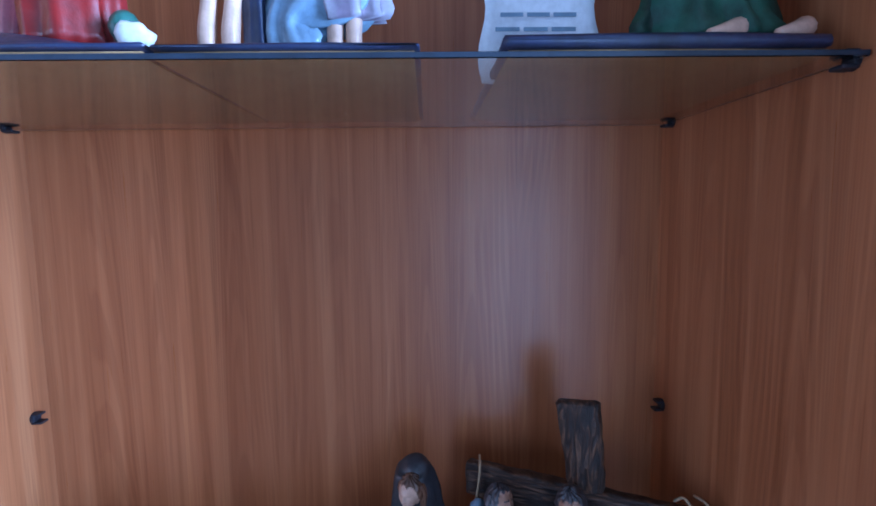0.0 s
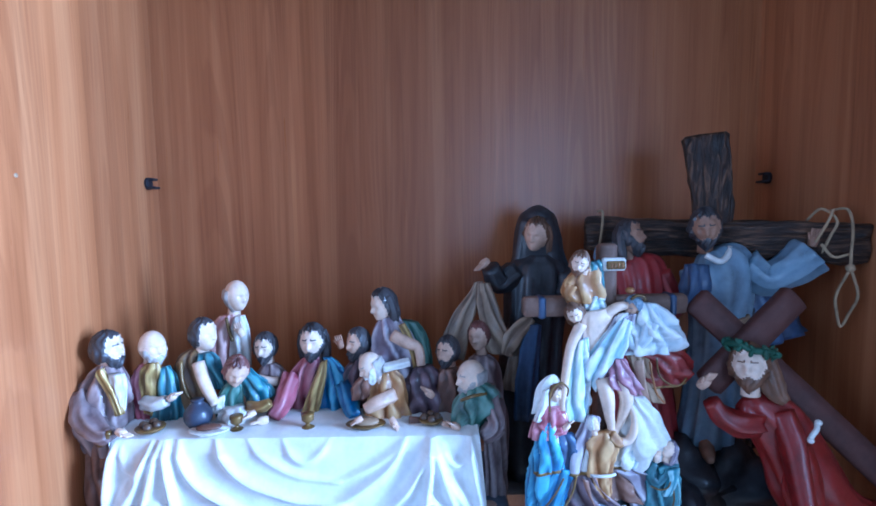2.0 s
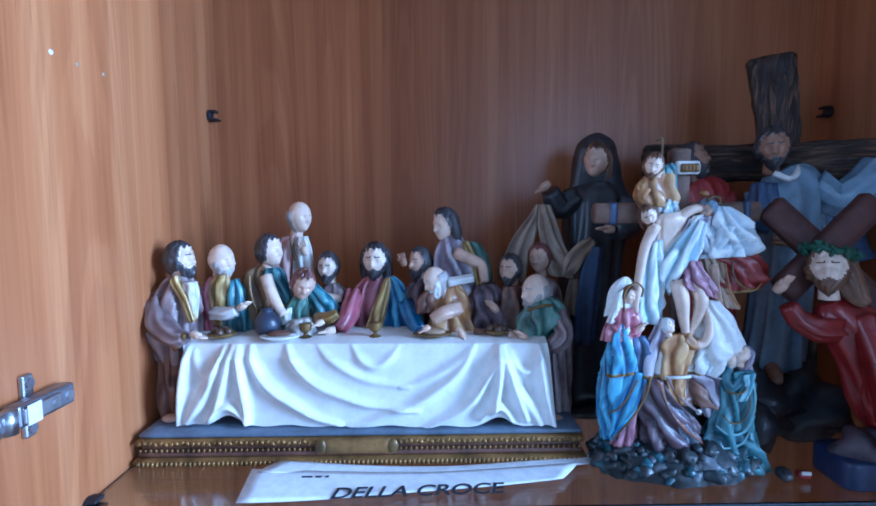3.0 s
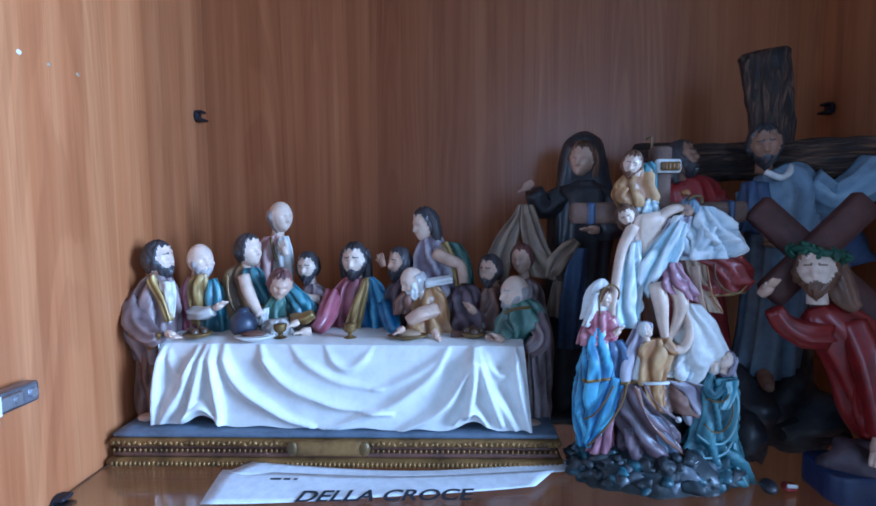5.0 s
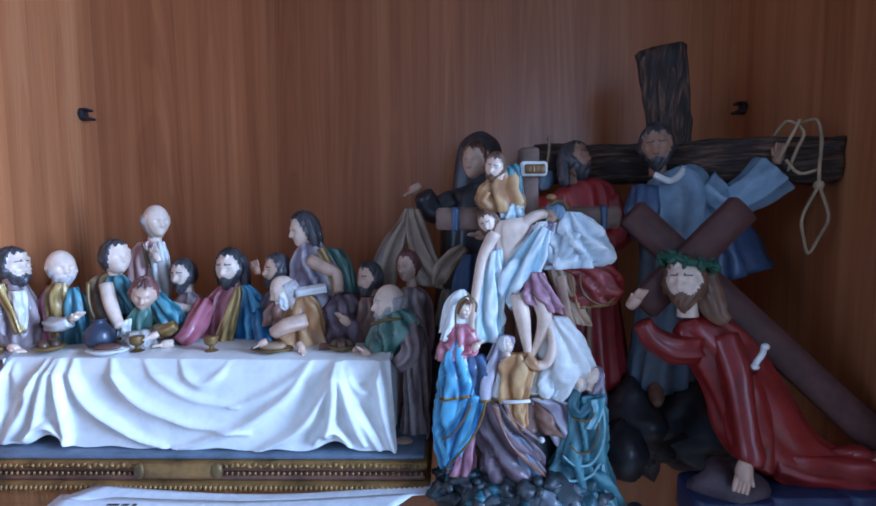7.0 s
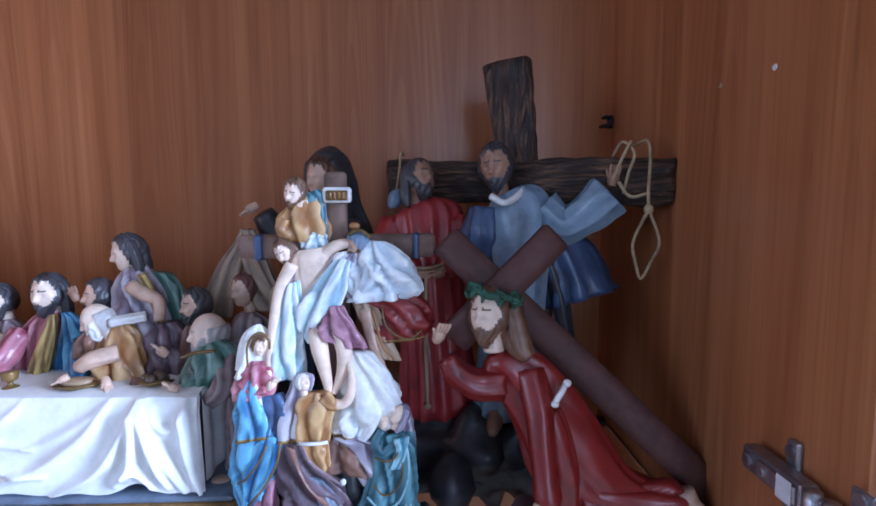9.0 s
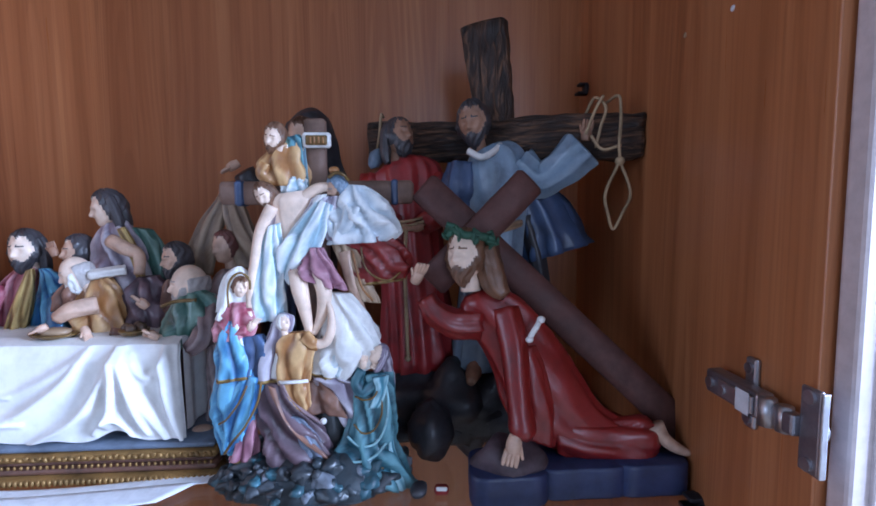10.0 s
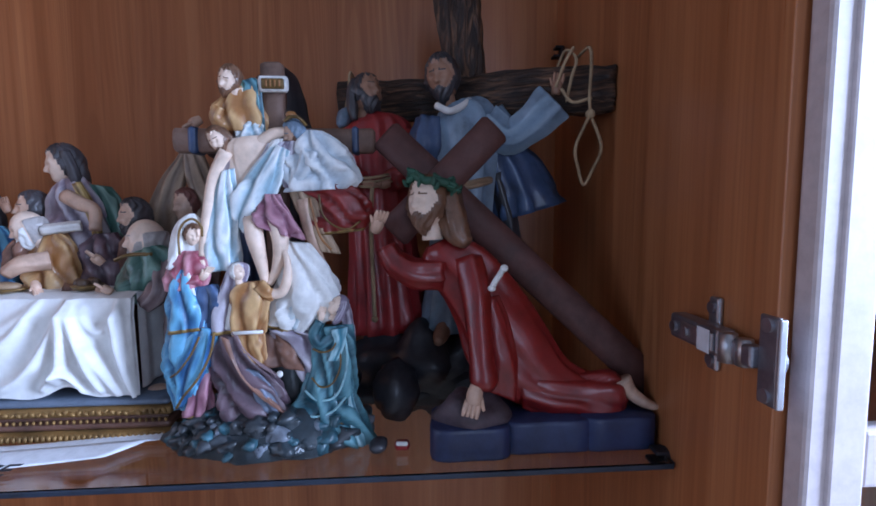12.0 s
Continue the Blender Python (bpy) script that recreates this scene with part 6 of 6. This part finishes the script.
# ---- the standing pair at the dark cross ----
def cross_group():
    S = Sculpt()
    yawm = Matrix.Translation((-0.165, -0.127, 0.355)) @ Matrix.Rotation(radians(-23), 4, "Z") @ Matrix.Rotation(radians(1.8), 4, "Y")
    S.block((-0.176, 0.002, -0.026), (0.176, 0.026, 0.026), BEAMWOOD, yawm, 0.004, 0.005, 22)
    lean = Matrix.Translation((-0.163, -0.127, 0.36)) @ Matrix.Rotation(radians(-23), 4, "Z") @ Matrix.Rotation(radians(-6.5), 4, "Y")
    S.block((-0.022, 0.006, -0.02), (0.022, 0.028, 0.141), POSTWOOD, lean, 0.004, 0.004, 12, 0.38)
    S.block((-0.022, 0.006, -0.33), (0.022, 0.028, -0.02), POSTWOOD, lean, 0.004, 0.003, 12)
    # dark rocky base
    S.lump((-0.225, -0.130, 0.022), (0.088, 0.060, 0.058), CHARCOAL, (0, 0, -18), 30, 0.45, 38)
    S.lump((-0.160, -0.140, 0.025), (0.075, 0.055, 0.050), CHARCOAL, (0, 0, -18), 28, 0.45, 38)
    S.block((-0.310, -0.185, -0.0045), (-0.090, -0.085, 0.010), CHARCOAL, None, 0.004, 0.002)
    # red-robed man with bound wrists
    S.head((-0.281, -0.112, 0.357), 0.0240, 40, -14, SKIN_DIM, HAIR, HAIR, "long", 10)
    S.robe([(-0.258, -0.120, 0.068, 0.046, 0.034), (-0.262, -0.120, 0.14, 0.040, 0.032), (-0.268, -0.118, 0.235, 0.036, 0.028), (-0.270, -0.114, 0.282, 0.040, 0.030), (-0.274, -0.110, 0.316, 0.042, 0.026), (-0.278, -0.108, 0.332, 0.018, 0.016)], BRIGHTRED, 13, 0.16, seg=52)
    for s in (-1, 1):
        S.limb([(-0.274 + s * 0.038, -0.112, 0.306, 0.017), (-0.274 + s * 0.046, -0.132, 0.268, 0.016), (-0.268 + s * 0.016, -0.152, 0.250, 0.013)], BRIGHTRED, folds=6)
        S.hand((-0.267 + s * 0.008, -0.156, 0.247), 0.009, SKIN_DIM, (-s, -0.2, -0.2))
    for k in range(3):
        S.cord([(-0.305, -0.140, 0.249 + 0.004 * k), (-0.275, -0.160, 0.244 + 0.005 * k), (-0.245, -0.152, 0.252 + 0.004 * k), (-0.228, -0.128, 0.256 + 0.003 * k)], 0.0018, ROPE)
    S.cord([(-0.272, -0.160, 0.246), (-0.274, -0.164, 0.20), (-0.273, -0.162, 0.14), (-0.272, -0.160, 0.092)], 0.0024, ROPE)
    S.lump((-0.272, -0.160, 0.090), 0.0042, ROPE, seg=8)
    # man in grey-blue, one arm out to the beam
    S.head((-0.189, -0.140, 0.371), 0.0250, -26, 12, SKIN_DIM, HAIR, HAIR, "short", -4)
    S.robe([(-0.178, -0.140, 0.072, 0.040, 0.030), (-0.172, -0.140, 0.14, 0.036, 0.028), (-0.166, -0.138, 0.235, 0.035, 0.028), (-0.166, -0.138, 0.285, 0.042, 0.032), (-0.168, -0.136, 0.322, 0.046, 0.028), (-0.176, -0.134, 0.340, 0.020, 0.016)], DENIM, 11, 0.13, seg=48)
    S.cord([(-0.198, -0.158, 0.336), (-0.184, -0.166, 0.328), (-0.170, -0.160, 0.334), (-0.158, -0.146, 0.344)], 0.0042, WHITE)
    S.robe([(-0.212, -0.146, 0.262, 0.014, 0.010), (-0.208, -0.156, 0.292, 0.018, 0.012), (-0.205, -0.150, 0.322, 0.015, 0.011)], DEEPBLUE, 6, 0.3)
    for k in range(2):
        S.cord([(-0.200, -0.164, 0.246 + 0.006 * k), (-0.170, -0.172, 0.242 + 0.005 * k), (-0.140, -0.162, 0.248 + 0.004 * k), (-0.130, -0.142, 0.252)], 0.003, BEIGE)
    S.limb([(-0.136, -0.142, 0.320, 0.023), (-0.112, -0.150, 0.302, 0.020), (-0.092, -0.158, 0.312, 0.021), (-0.074, -0.166, 0.330, 0.024), (-0.066, -0.169, 0.338, 0.0245), (-0.066, -0.169, 0.338, 0.012)], DENIM, folds=9, depth=0.24)
    S.hand((-0.062, -0.170, 0.354), 0.010, SKIN_DIM, (0.15, -0.1, 1))
    S.robe([(-0.088, -0.142, 0.212, 0.034, 0.010), (-0.098, -0.142, 0.245, 0.030, 0.010), (-0.118, -0.140, 0.285, 0.022, 0.010), (-0.130, -0.138, 0.312, 0.014, 0.010)], DEEPBLUE, 8, 0.35, side=(1, 0, -0.3))
    S.robe([(-0.100, -0.140, 0.15, 0.008, 0.006), (-0.112, -0.142, 0.21, 0.010, 0.008), (-0.126, -0.142, 0.26, 0.012, 0.008)], CHARCOAL, 4, 0.2)
    S.limb([(-0.190, -0.160, 0.078, 0.010), (-0.196, -0.176, 0.072, 0.009), (-0.200, -0.188, 0.068, 0.005)], SKIN_DIM)
    # rope round the beam
    S.cord([(-0.052, -0.168, 0.330), (-0.050, -0.182, 0.360), (-0.046, -0.186, 0.380), (-0.052, -0.168, 0.395), (-0.056, -0.150, 0.38)], 0.0018, ROPE)
    S.cord([(-0.066, -0.178, 0.352), (-0.058, -0.186, 0.378), (-0.048, -0.182, 0.394)], 0.0018, ROPE)
    S.cord([(-0.060, -0.180, 0.350), (-0.050, -0.188, 0.334), (-0.030, -0.192, 0.338)], 0.0018, ROPE)
    S.cord([(-0.034, -0.158, 0.392), (-0.030, -0.182, 0.394), (-0.032, -0.194, 0.372), (-0.034, -0.196, 0.340), (-0.032, -0.194, 0.322)], 0.0018, ROPE)
    S.lump((-0.032, -0.194, 0.320), 0.0055, ROPE, seg=10)
    S.cord([(-0.033, -0.194, 0.318), (-0.047, -0.192, 0.285), (-0.043, -0.190, 0.262), (-0.036, -0.189, 0.244), (-0.026, -0.190, 0.262), (-0.018, -0.192, 0.285), (-0.031, -0.194, 0.318)], 0.0018, ROPE)
    S.cord([(-0.302, -0.05, 0.395), (-0.304, -0.072, 0.394), (-0.306, -0.076, 0.37), (-0.310, -0.078, 0.345)], 0.0018, ROPE)
    S.lump((-0.310, -0.085, 0.335), (0.010, 0.008, 0.014), DENIM, (0, 20, 0), 10, 0.3, 100)
    S.done("standing_pair_statuette", (-0.19, -0.13, -0.005), "two robed men before a dark wooden cross with a rope", "statuette")


# ---- the veiled woman with a cloth ----
def veiled_woman():
    S = Sculpt()
    S.head((-0.405, -0.082, 0.362), 0.0240, -32, 10, SKIN, BROWNHAIR, None, "long", 8)
    S.robe([(-0.398, -0.070, 0.285, 0.052, 0.022), (-0.399, -0.066, 0.325, 0.040, 0.022), (-0.400, -0.064, 0.360, 0.0335, 0.026), (-0.401, -0.068, 0.388, 0.026, 0.024), (-0.403, -0.074, 0.398, 0.008, 0.010)], CHARCOAL, 5, 0.08)
    S.robe([(-0.418, -0.085, 0.010, 0.055, 0.040), (-0.416, -0.083, 0.12, 0.046, 0.034), (-0.410, -0.082, 0.225, 0.042, 0.030), (-0.404, -0.080, 0.285, 0.045, 0.030), (-0.402, -0.078, 0.318, 0.038, 0.024), (-0.402, -0.080, 0.334, 0.014, 0.014)], CHARCOAL, 10, 0.12, seg=44)
    S.limb([(-0.436, -0.082, 0.306, 0.020), (-0.462, -0.090, 0.296, 0.018), (-0.476, -0.100, 0.318, 0.013)], CHARCOAL, folds=6)
    S.hand((-0.486, -0.110, 0.324), 0.010, SKIN, (-0.7, -0.4, -0.5))
    S.limb([(-0.366, -0.086, 0.300, 0.020), (-0.366, -0.106, 0.270, 0.018), (-0.390, -0.124, 0.262, 0.014)], CHARCOAL, folds=6)
    S.hand((-0.402, -0.128, 0.264), 0.010, SKIN, (-1, -0.2, 0.1))
    # cloth hung from the raised hand, sagging across to the other arm
    S.form([(-0.5512, 0.1934, -0.5163, 0.1882, -0.112), (-0.5434, 0.2235, -0.5086, 0.2200, -0.112), (-0.5277, 0.2565, -0.4978, 0.2563, -0.112), (-0.5074, 0.2830, -0.4886, 0.2860, -0.112), (-0.4996, 0.2985, -0.4871, 0.3000, -0.112)], SHADED_BEIGE, 5, 0.26, swirl=0.1, d=0.35, phase=5.8)
    S.form([(-0.4797, 0.1998, -0.4340, 0.1930, -0.118), (-0.4878, 0.2235, -0.4437, 0.2137, -0.118), (-0.4943, 0.2534, -0.4598, 0.2405, -0.118), (-0.4961, 0.2798, -0.4711, 0.2765, -0.118), (-0.4947, 0.2984, -0.4792, 0.2982, -0.118)], SHADED_BEIGE, 6, 0.28, swirl=0.2, d=0.35, phase=4.8)
    S.form([(-0.4640, 0.2004, -0.4530, 0.1940, -0.124), (-0.4612, 0.2223, -0.4407, 0.2033, -0.124), (-0.4428, 0.2439, -0.4254, 0.2266, -0.124), (-0.4259, 0.2530, -0.4164, 0.2436, -0.124)], SHADED_BEIGE, 4, 0.26, swirl=0.0, d=0.5, phase=1.3)
    S.form([(-0.4596, 0.1451, -0.4309, 0.1399, -0.116), (-0.4568, 0.1691, -0.4266, 0.1688, -0.116), (-0.4477, 0.2008, -0.4225, 0.2053, -0.116), (-0.4308, 0.2323, -0.4151, 0.2368, -0.116)], SHADED_BEIGE, 5, 0.28, swirl=0.2, d=0.35, phase=4.2)
    S.robe([(-0.432, -0.118, 0.10, 0.012, 0.006), (-0.428, -0.122, 0.17, 0.014, 0.007), (-0.420, -0.124, 0.24, 0.012, 0.007)], DEEPBLUE, 5, 0.3)
    S.block((-0.478, -0.135, -0.0045), (-0.355, -0.04, 0.012), CHARCOAL, None, 0.004, 0.002)
    S.done("veiled_statuette", (-0.415, -0.085, -0.005), "dark-veiled standing woman holding out a beige cloth, on a black base", "statuette")


supper_group()
lowering_group()
kneeling_figure()
cross_group()
veiled_woman()

PLUGS = [(-1.0, -0.318, 0.441), (-1.0, -0.246, 0.441), (-1.0, -0.284, 0.440), (0.0, -0.329, 0.430), (0.0, -0.260, 0.433)]


# ---- papers and small things on the lower shelf ----
def paper_strip(corners, z, bow, label):
    """A strip of paper lying on the glass, its long edge bowed up a little."""
    (ax, ay), (bx, by), (cx, cy), (dx, dy) = corners      # back left, back right, front right, front left
    nu, nv = 24, 6
    verts, faces = [], []
    for j in range(nv + 1):
        for i in range(nu + 1):
            u, v = i / nu, j / nv
            x = (ax * (1 - u) + bx * u) * (1 - v) + (dx * (1 - u) + cx * u) * v
            y = (ay * (1 - u) + by * u) * (1 - v) + (dy * (1 - u) + cy * u) * v - 0.018 * bow * 4 * u * (1 - u) * (1 - v)
            verts.append(Vector((x, y, z + 0.010 * abs(u - 0.5) ** 2 * 4 * bow + 0.0006 * math.sin(u * 9 + v * 3))) + UP)
    for j in range(nv):
        for i in range(nu):
            a = j * (nu + 1) + i
            faces.append((a, a + nu + 1, a + nu + 2, a + 1))
    ob = link_mesh("paper_strip", verts, faces, [PAPER], None, verts[0])
    md = ob.modifiers.new("thickness", "SOLIDIFY")
    md.thickness, md.offset = 0.0003, 1
    return tagged(ob, label, "paper")


paper_strip(((-0.822, -0.246), (-0.448, -0.236), (-0.462, -0.262), (-0.842, -0.272)), LOW + 0.0012, 0.6, "blank back strip of white paper lying on the glass shelf")
front = paper_strip(((-0.850, -0.262), (-0.478, -0.258), (-0.505, -0.290), (-0.842, -0.327)), LOW + 0.0024, 0.35, "strip of white paper with a printed heading on the glass shelf")


def lettering(text, x, y, z, size, rot, parent, mat=INK):
    cu = bpy.data.curves.new("lettering", "FONT")
    cu.body, cu.size, cu.shear, cu.offset = text, size, 0.25, 0.0006
    cu.materials.append(mat)
    ob = new("lettering", cu)
    ob.matrix_world = Matrix.Translation(Vector((x, y, z)) + UP) @ Matrix.Rotation(radians(rot), 4, "Z")
    ob.parent = parent
    ob.matrix_parent_inverse = Matrix.Translation(-parent.location)
    tagged(ob, "black printed words")
    return ob


lettering("DELLA CROCE", -0.752, -0.3185, LOW + 0.0042, 0.0275, 2.0, front)
for k, (x, w) in enumerate(((-0.790, 0.012), (-0.775, 0.007), (-0.764, 0.004))):
    part("print_bar", box(Vector((x, -0.2795, LOW + 0.0046)) + UP, Vector((x + w, -0.2765, LOW + 0.0050)) + UP), INK, front)


def pebble(x, y, r, mat, label, name, seed):
    S = Sculpt()
    noise.seed_set(seed)
    S.lump((x, y, LOW + r[2] * 0.92), r, mat, (0, 0, seed * 30), 16, 0.3, 70)
    S.done(name, (x, y, LOW), label, "ornament")


pebble(-0.262, -0.286, (0.012, 0.008, 0.006), CHARCOAL, "small black pebble on the glass shelf", "pebble", 2)
pebble(-0.248, -0.205, (0.036, 0.026, 0.030), CHARCOAL, "dark veined boulder-shaped ornament on the glass shelf", "boulder_ornament", 3)
noise.seed_set(1)
chip = Sculpt()
chip.block((-0.2475, -0.290, LOW), (-0.2335, -0.280, LOW + 0.008), BRIGHTRED, None, 0.002, 0.001, 2)
chip.block((-0.246, -0.2915, LOW + 0.0055), (-0.235, -0.2885, LOW + 0.0095), WHITE, None, 0.001, 0.001, 2)
chip.done("broken_chip", (-0.24, -0.285, LOW), "small red and white broken chip on the glass shelf", "chip")


def plug(x, y, z, label):
    d = 1 if x < -0.5 else -1
    o = Vector((x, y, z)) + UP
    ob = part("hole_plug", rod(Vector((0, 0, 0)), Vector((d * 0.0008, 0, 0)), 0.0026, 12, 0.002), LABEL if y < -0.3 else BEIGE)
    ob.location = o
    tagged(ob, label, "hole plug", "hole plugs")


for x, y, z in PLUGS:
    plug(x, y, z, "small white plug in a drilled hole of the side panel")


# ---- upper shelf ----
def upper_figures():
    z0 = HIGH + 0.0006
    S = Sculpt()
    S.block((-0.988, -0.324, z0), (-0.608, -0.012, z0 + 0.003), UNDERSIDE, None, 0.001)
    S.block((-0.99, -0.328, z0 + 0.003), (-0.605, -0.008, z0 + 0.010), NAVY, None, 0.003, 0.001, 10)
    S.robe([(-0.80, -0.262, z0 + 0.006, 0.18, 0.062), (-0.80, -0.262, z0 + 0.018, 0.15, 0.056), (-0.80, -0.262, z0 + 0.026, 0.11, 0.045), (-0.80, -0.262, z0 + 0.030, 0.05, 0.02)], NAVY, 5, 0.04, seg=60)
    S.robe([(-0.712, -0.25, z0 + 0.024, 0.045, 0.035), (-0.715, -0.25, z0 + 0.09, 0.042, 0.034), (-0.72, -0.25, z0 + 0.17, 0.036, 0.028), (-0.72, -0.25, z0 + 0.20, 0.014, 0.012)], RED, 9, 0.18, seg=40)
    S.robe([(-0.758, -0.245, z0 + 0.03, 0.02, 0.02), (-0.752, -0.245, z0 + 0.10, 0.02, 0.02), (-0.74, -0.245, z0 + 0.17, 0.012, 0.012)], PINK, 6, 0.25)
    S.head((-0.72, -0.25, z0 + 0.232), 0.024, 0, 0, SKIN, HAIR, HAIR, "long")
    S.lump((-0.640, -0.275, z0 + 0.030), (0.017, 0.013, 0.013), WHITE, (0, 20, 0), 20, 0.5, 90)
    S.lump((-0.652, -0.272, z0 + 0.040), (0.013, 0.012, 0.015), GREEN, (0, 0, 0), 12, 0.2, 60)
    S.done("red_robed_statuette", (-0.70, -0.255, z0), "red-robed statuette on a long navy rock base", "statuette")
    S = Sculpt()
    S.block((-0.601, -0.322, z0), (-0.385, -0.014, z0 + 0.003), UNDERSIDE, None, 0.001)
    S.block((-0.603, -0.326, z0 + 0.003), (-0.380, -0.010, z0 + 0.009), NAVY, None, 0.003, 0.001, 10)
    for x in (-0.586, -0.563):
        S.limb([(x, -0.25, z0 + 0.012, 0.0065), (x - 0.001, -0.25, z0 + 0.04, 0.009), (x + 0.003, -0.25, z0 + 0.075, 0.008), (x + 0.006, -0.25, z0 + 0.12, 0.013)], SKIN)
    S.robe([(-0.572, -0.25, z0 + 0.10, 0.026, 0.02), (-0.572, -0.25, z0 + 0.16, 0.024, 0.018), (-0.572, -0.25, z0 + 0.19, 0.012, 0.010)], BRIGHTRED, 6, 0.2)
    S.head((-0.572, -0.25, z0 + 0.215), 0.02, 0, 0, SKIN, HAIR, None, "short")
    S.robe([(-0.540, -0.24, z0 + 0.010, 0.014, 0.012), (-0.540, -0.24, z0 + 0.07, 0.013, 0.012), (-0.545, -0.24, z0 + 0.15, 0.016, 0.012)], NAVY, 5, 0.25)
    S.robe([(-0.490, -0.245, z0 + 0.012, 0.016, 0.010), (-0.500, -0.245, z0 + 0.028, 0.028, 0.013), (-0.505, -0.245, z0 + 0.055, 0.026, 0.014), (-0.470, -0.245, z0 + 0.09, 0.05, 0.02), (-0.46, -0.245, z0 + 0.13, 0.035, 0.018)], DENIM, 8, 0.25)
    S.robe([(-0.452, -0.245, z0 + 0.052, 0.036, 0.018), (-0.455, -0.245, z0 + 0.085, 0.036, 0.020), (-0.46, -0.245, z0 + 0.15, 0.028, 0.018), (-0.46, -0.245, z0 + 0.18, 0.012, 0.01)], LILAC, 10, 0.22)
    for x in (-0.462, -0.444):
        S.limb([(x, -0.25, z0 + 0.010, 0.0065), (x - 0.001, -0.25, z0 + 0.035, 0.008), (x, -0.25, z0 + 0.065, 0.008)], SKIN)
    S.head((-0.46, -0.245, z0 + 0.205), 0.02, 0, 0, PALE, BROWNHAIR, None, "short")
    S.done("winged_statuette", (-0.50, -0.24, z0), "two slender figures in grey-blue swirling cloth on a navy base", "statuette")
    S = Sculpt()
    S.block((-0.306, -0.322, z0), (-0.032, -0.014, z0 + 0.003), UNDERSIDE, None, 0.001)
    S.block((-0.310, -0.326, z0 + 0.003), (-0.028, -0.010, z0 + 0.016), NAVY, None, 0.004, 0.0015, 12)
    S.robe([(-0.108, -0.265, z0 + 0.022, 0.062, 0.034), (-0.110, -0.265, z0 + 0.06, 0.054, 0.032), (-0.115, -0.262, z0 + 0.15, 0.04, 0.028), (-0.115, -0.262, z0 + 0.20, 0.014, 0.012)], WREATH, 10, 0.26, seg=44)
    S.head((-0.115, -0.262, z0 + 0.232), 0.024, 0, 0, SKIN, HAIR, HAIR, "long")
    for x in (-0.105, -0.045):
        S.limb([(x + 0.014, -0.292, z0 + 0.030, 0.010), (x, -0.302, z0 + 0.024, 0.009), (x - 0.016, -0.310, z0 + 0.020, 0.006), (x - 0.026, -0.314, z0 + 0.018, 0.004)], SKIN)
    S.done("green_robed_statuette", (-0.165, -0.285, z0), "dark green-robed barefoot statuette on a navy plinth", "statuette")
    # folded printed card standing behind the plinth
    card = empty("printed_card", Vector((-0.255, -0.225, z0)) + UP)
    tagged(card, "white printed card standing bent on the glass shelf", "card")
    rows = []
    for j in range(9):
        z = z0 + 0.001 + 0.095 * j / 8
        rows.append([Vector((-0.318 + 0.118 * i / 12 + 0.004 * math.sin(j * 0.8) * (1 if i > 6 else -1) * abs(i - 6) / 6, -0.235 + 0.006 * math.sin(i * 0.5) + 0.004 * j / 8, z)) for i in range(13)])
    C = Sculpt()
    C.grid(rows, PAPER, closed=False)
    sheet = link_mesh("sheet", [Vector(v) + UP for v in C.v], C.f, [PAPER], None, Vector((-0.255, -0.225, z0)) + UP)
    sheet.parent = card
    sheet.matrix_parent_inverse = Matrix.Translation(-card.location)
    md = sheet.modifiers.new("thickness", "SOLIDIFY")
    md.thickness = 0.0006
    for z, x0, w in ((z0 + 0.046, -0.305, 0.085), (z0 + 0.036, -0.297, 0.058), (z0 + 0.06, -0.30, 0.08)):
        for k in range(3):
            part("print_bar", box(Vector((x0 + w * k / 3, -0.2395, z)) + UP, Vector((x0 + w * (k + 0.86) / 3, -0.239, z + 0.004)) + UP), DENIM, card)


upper_figures()
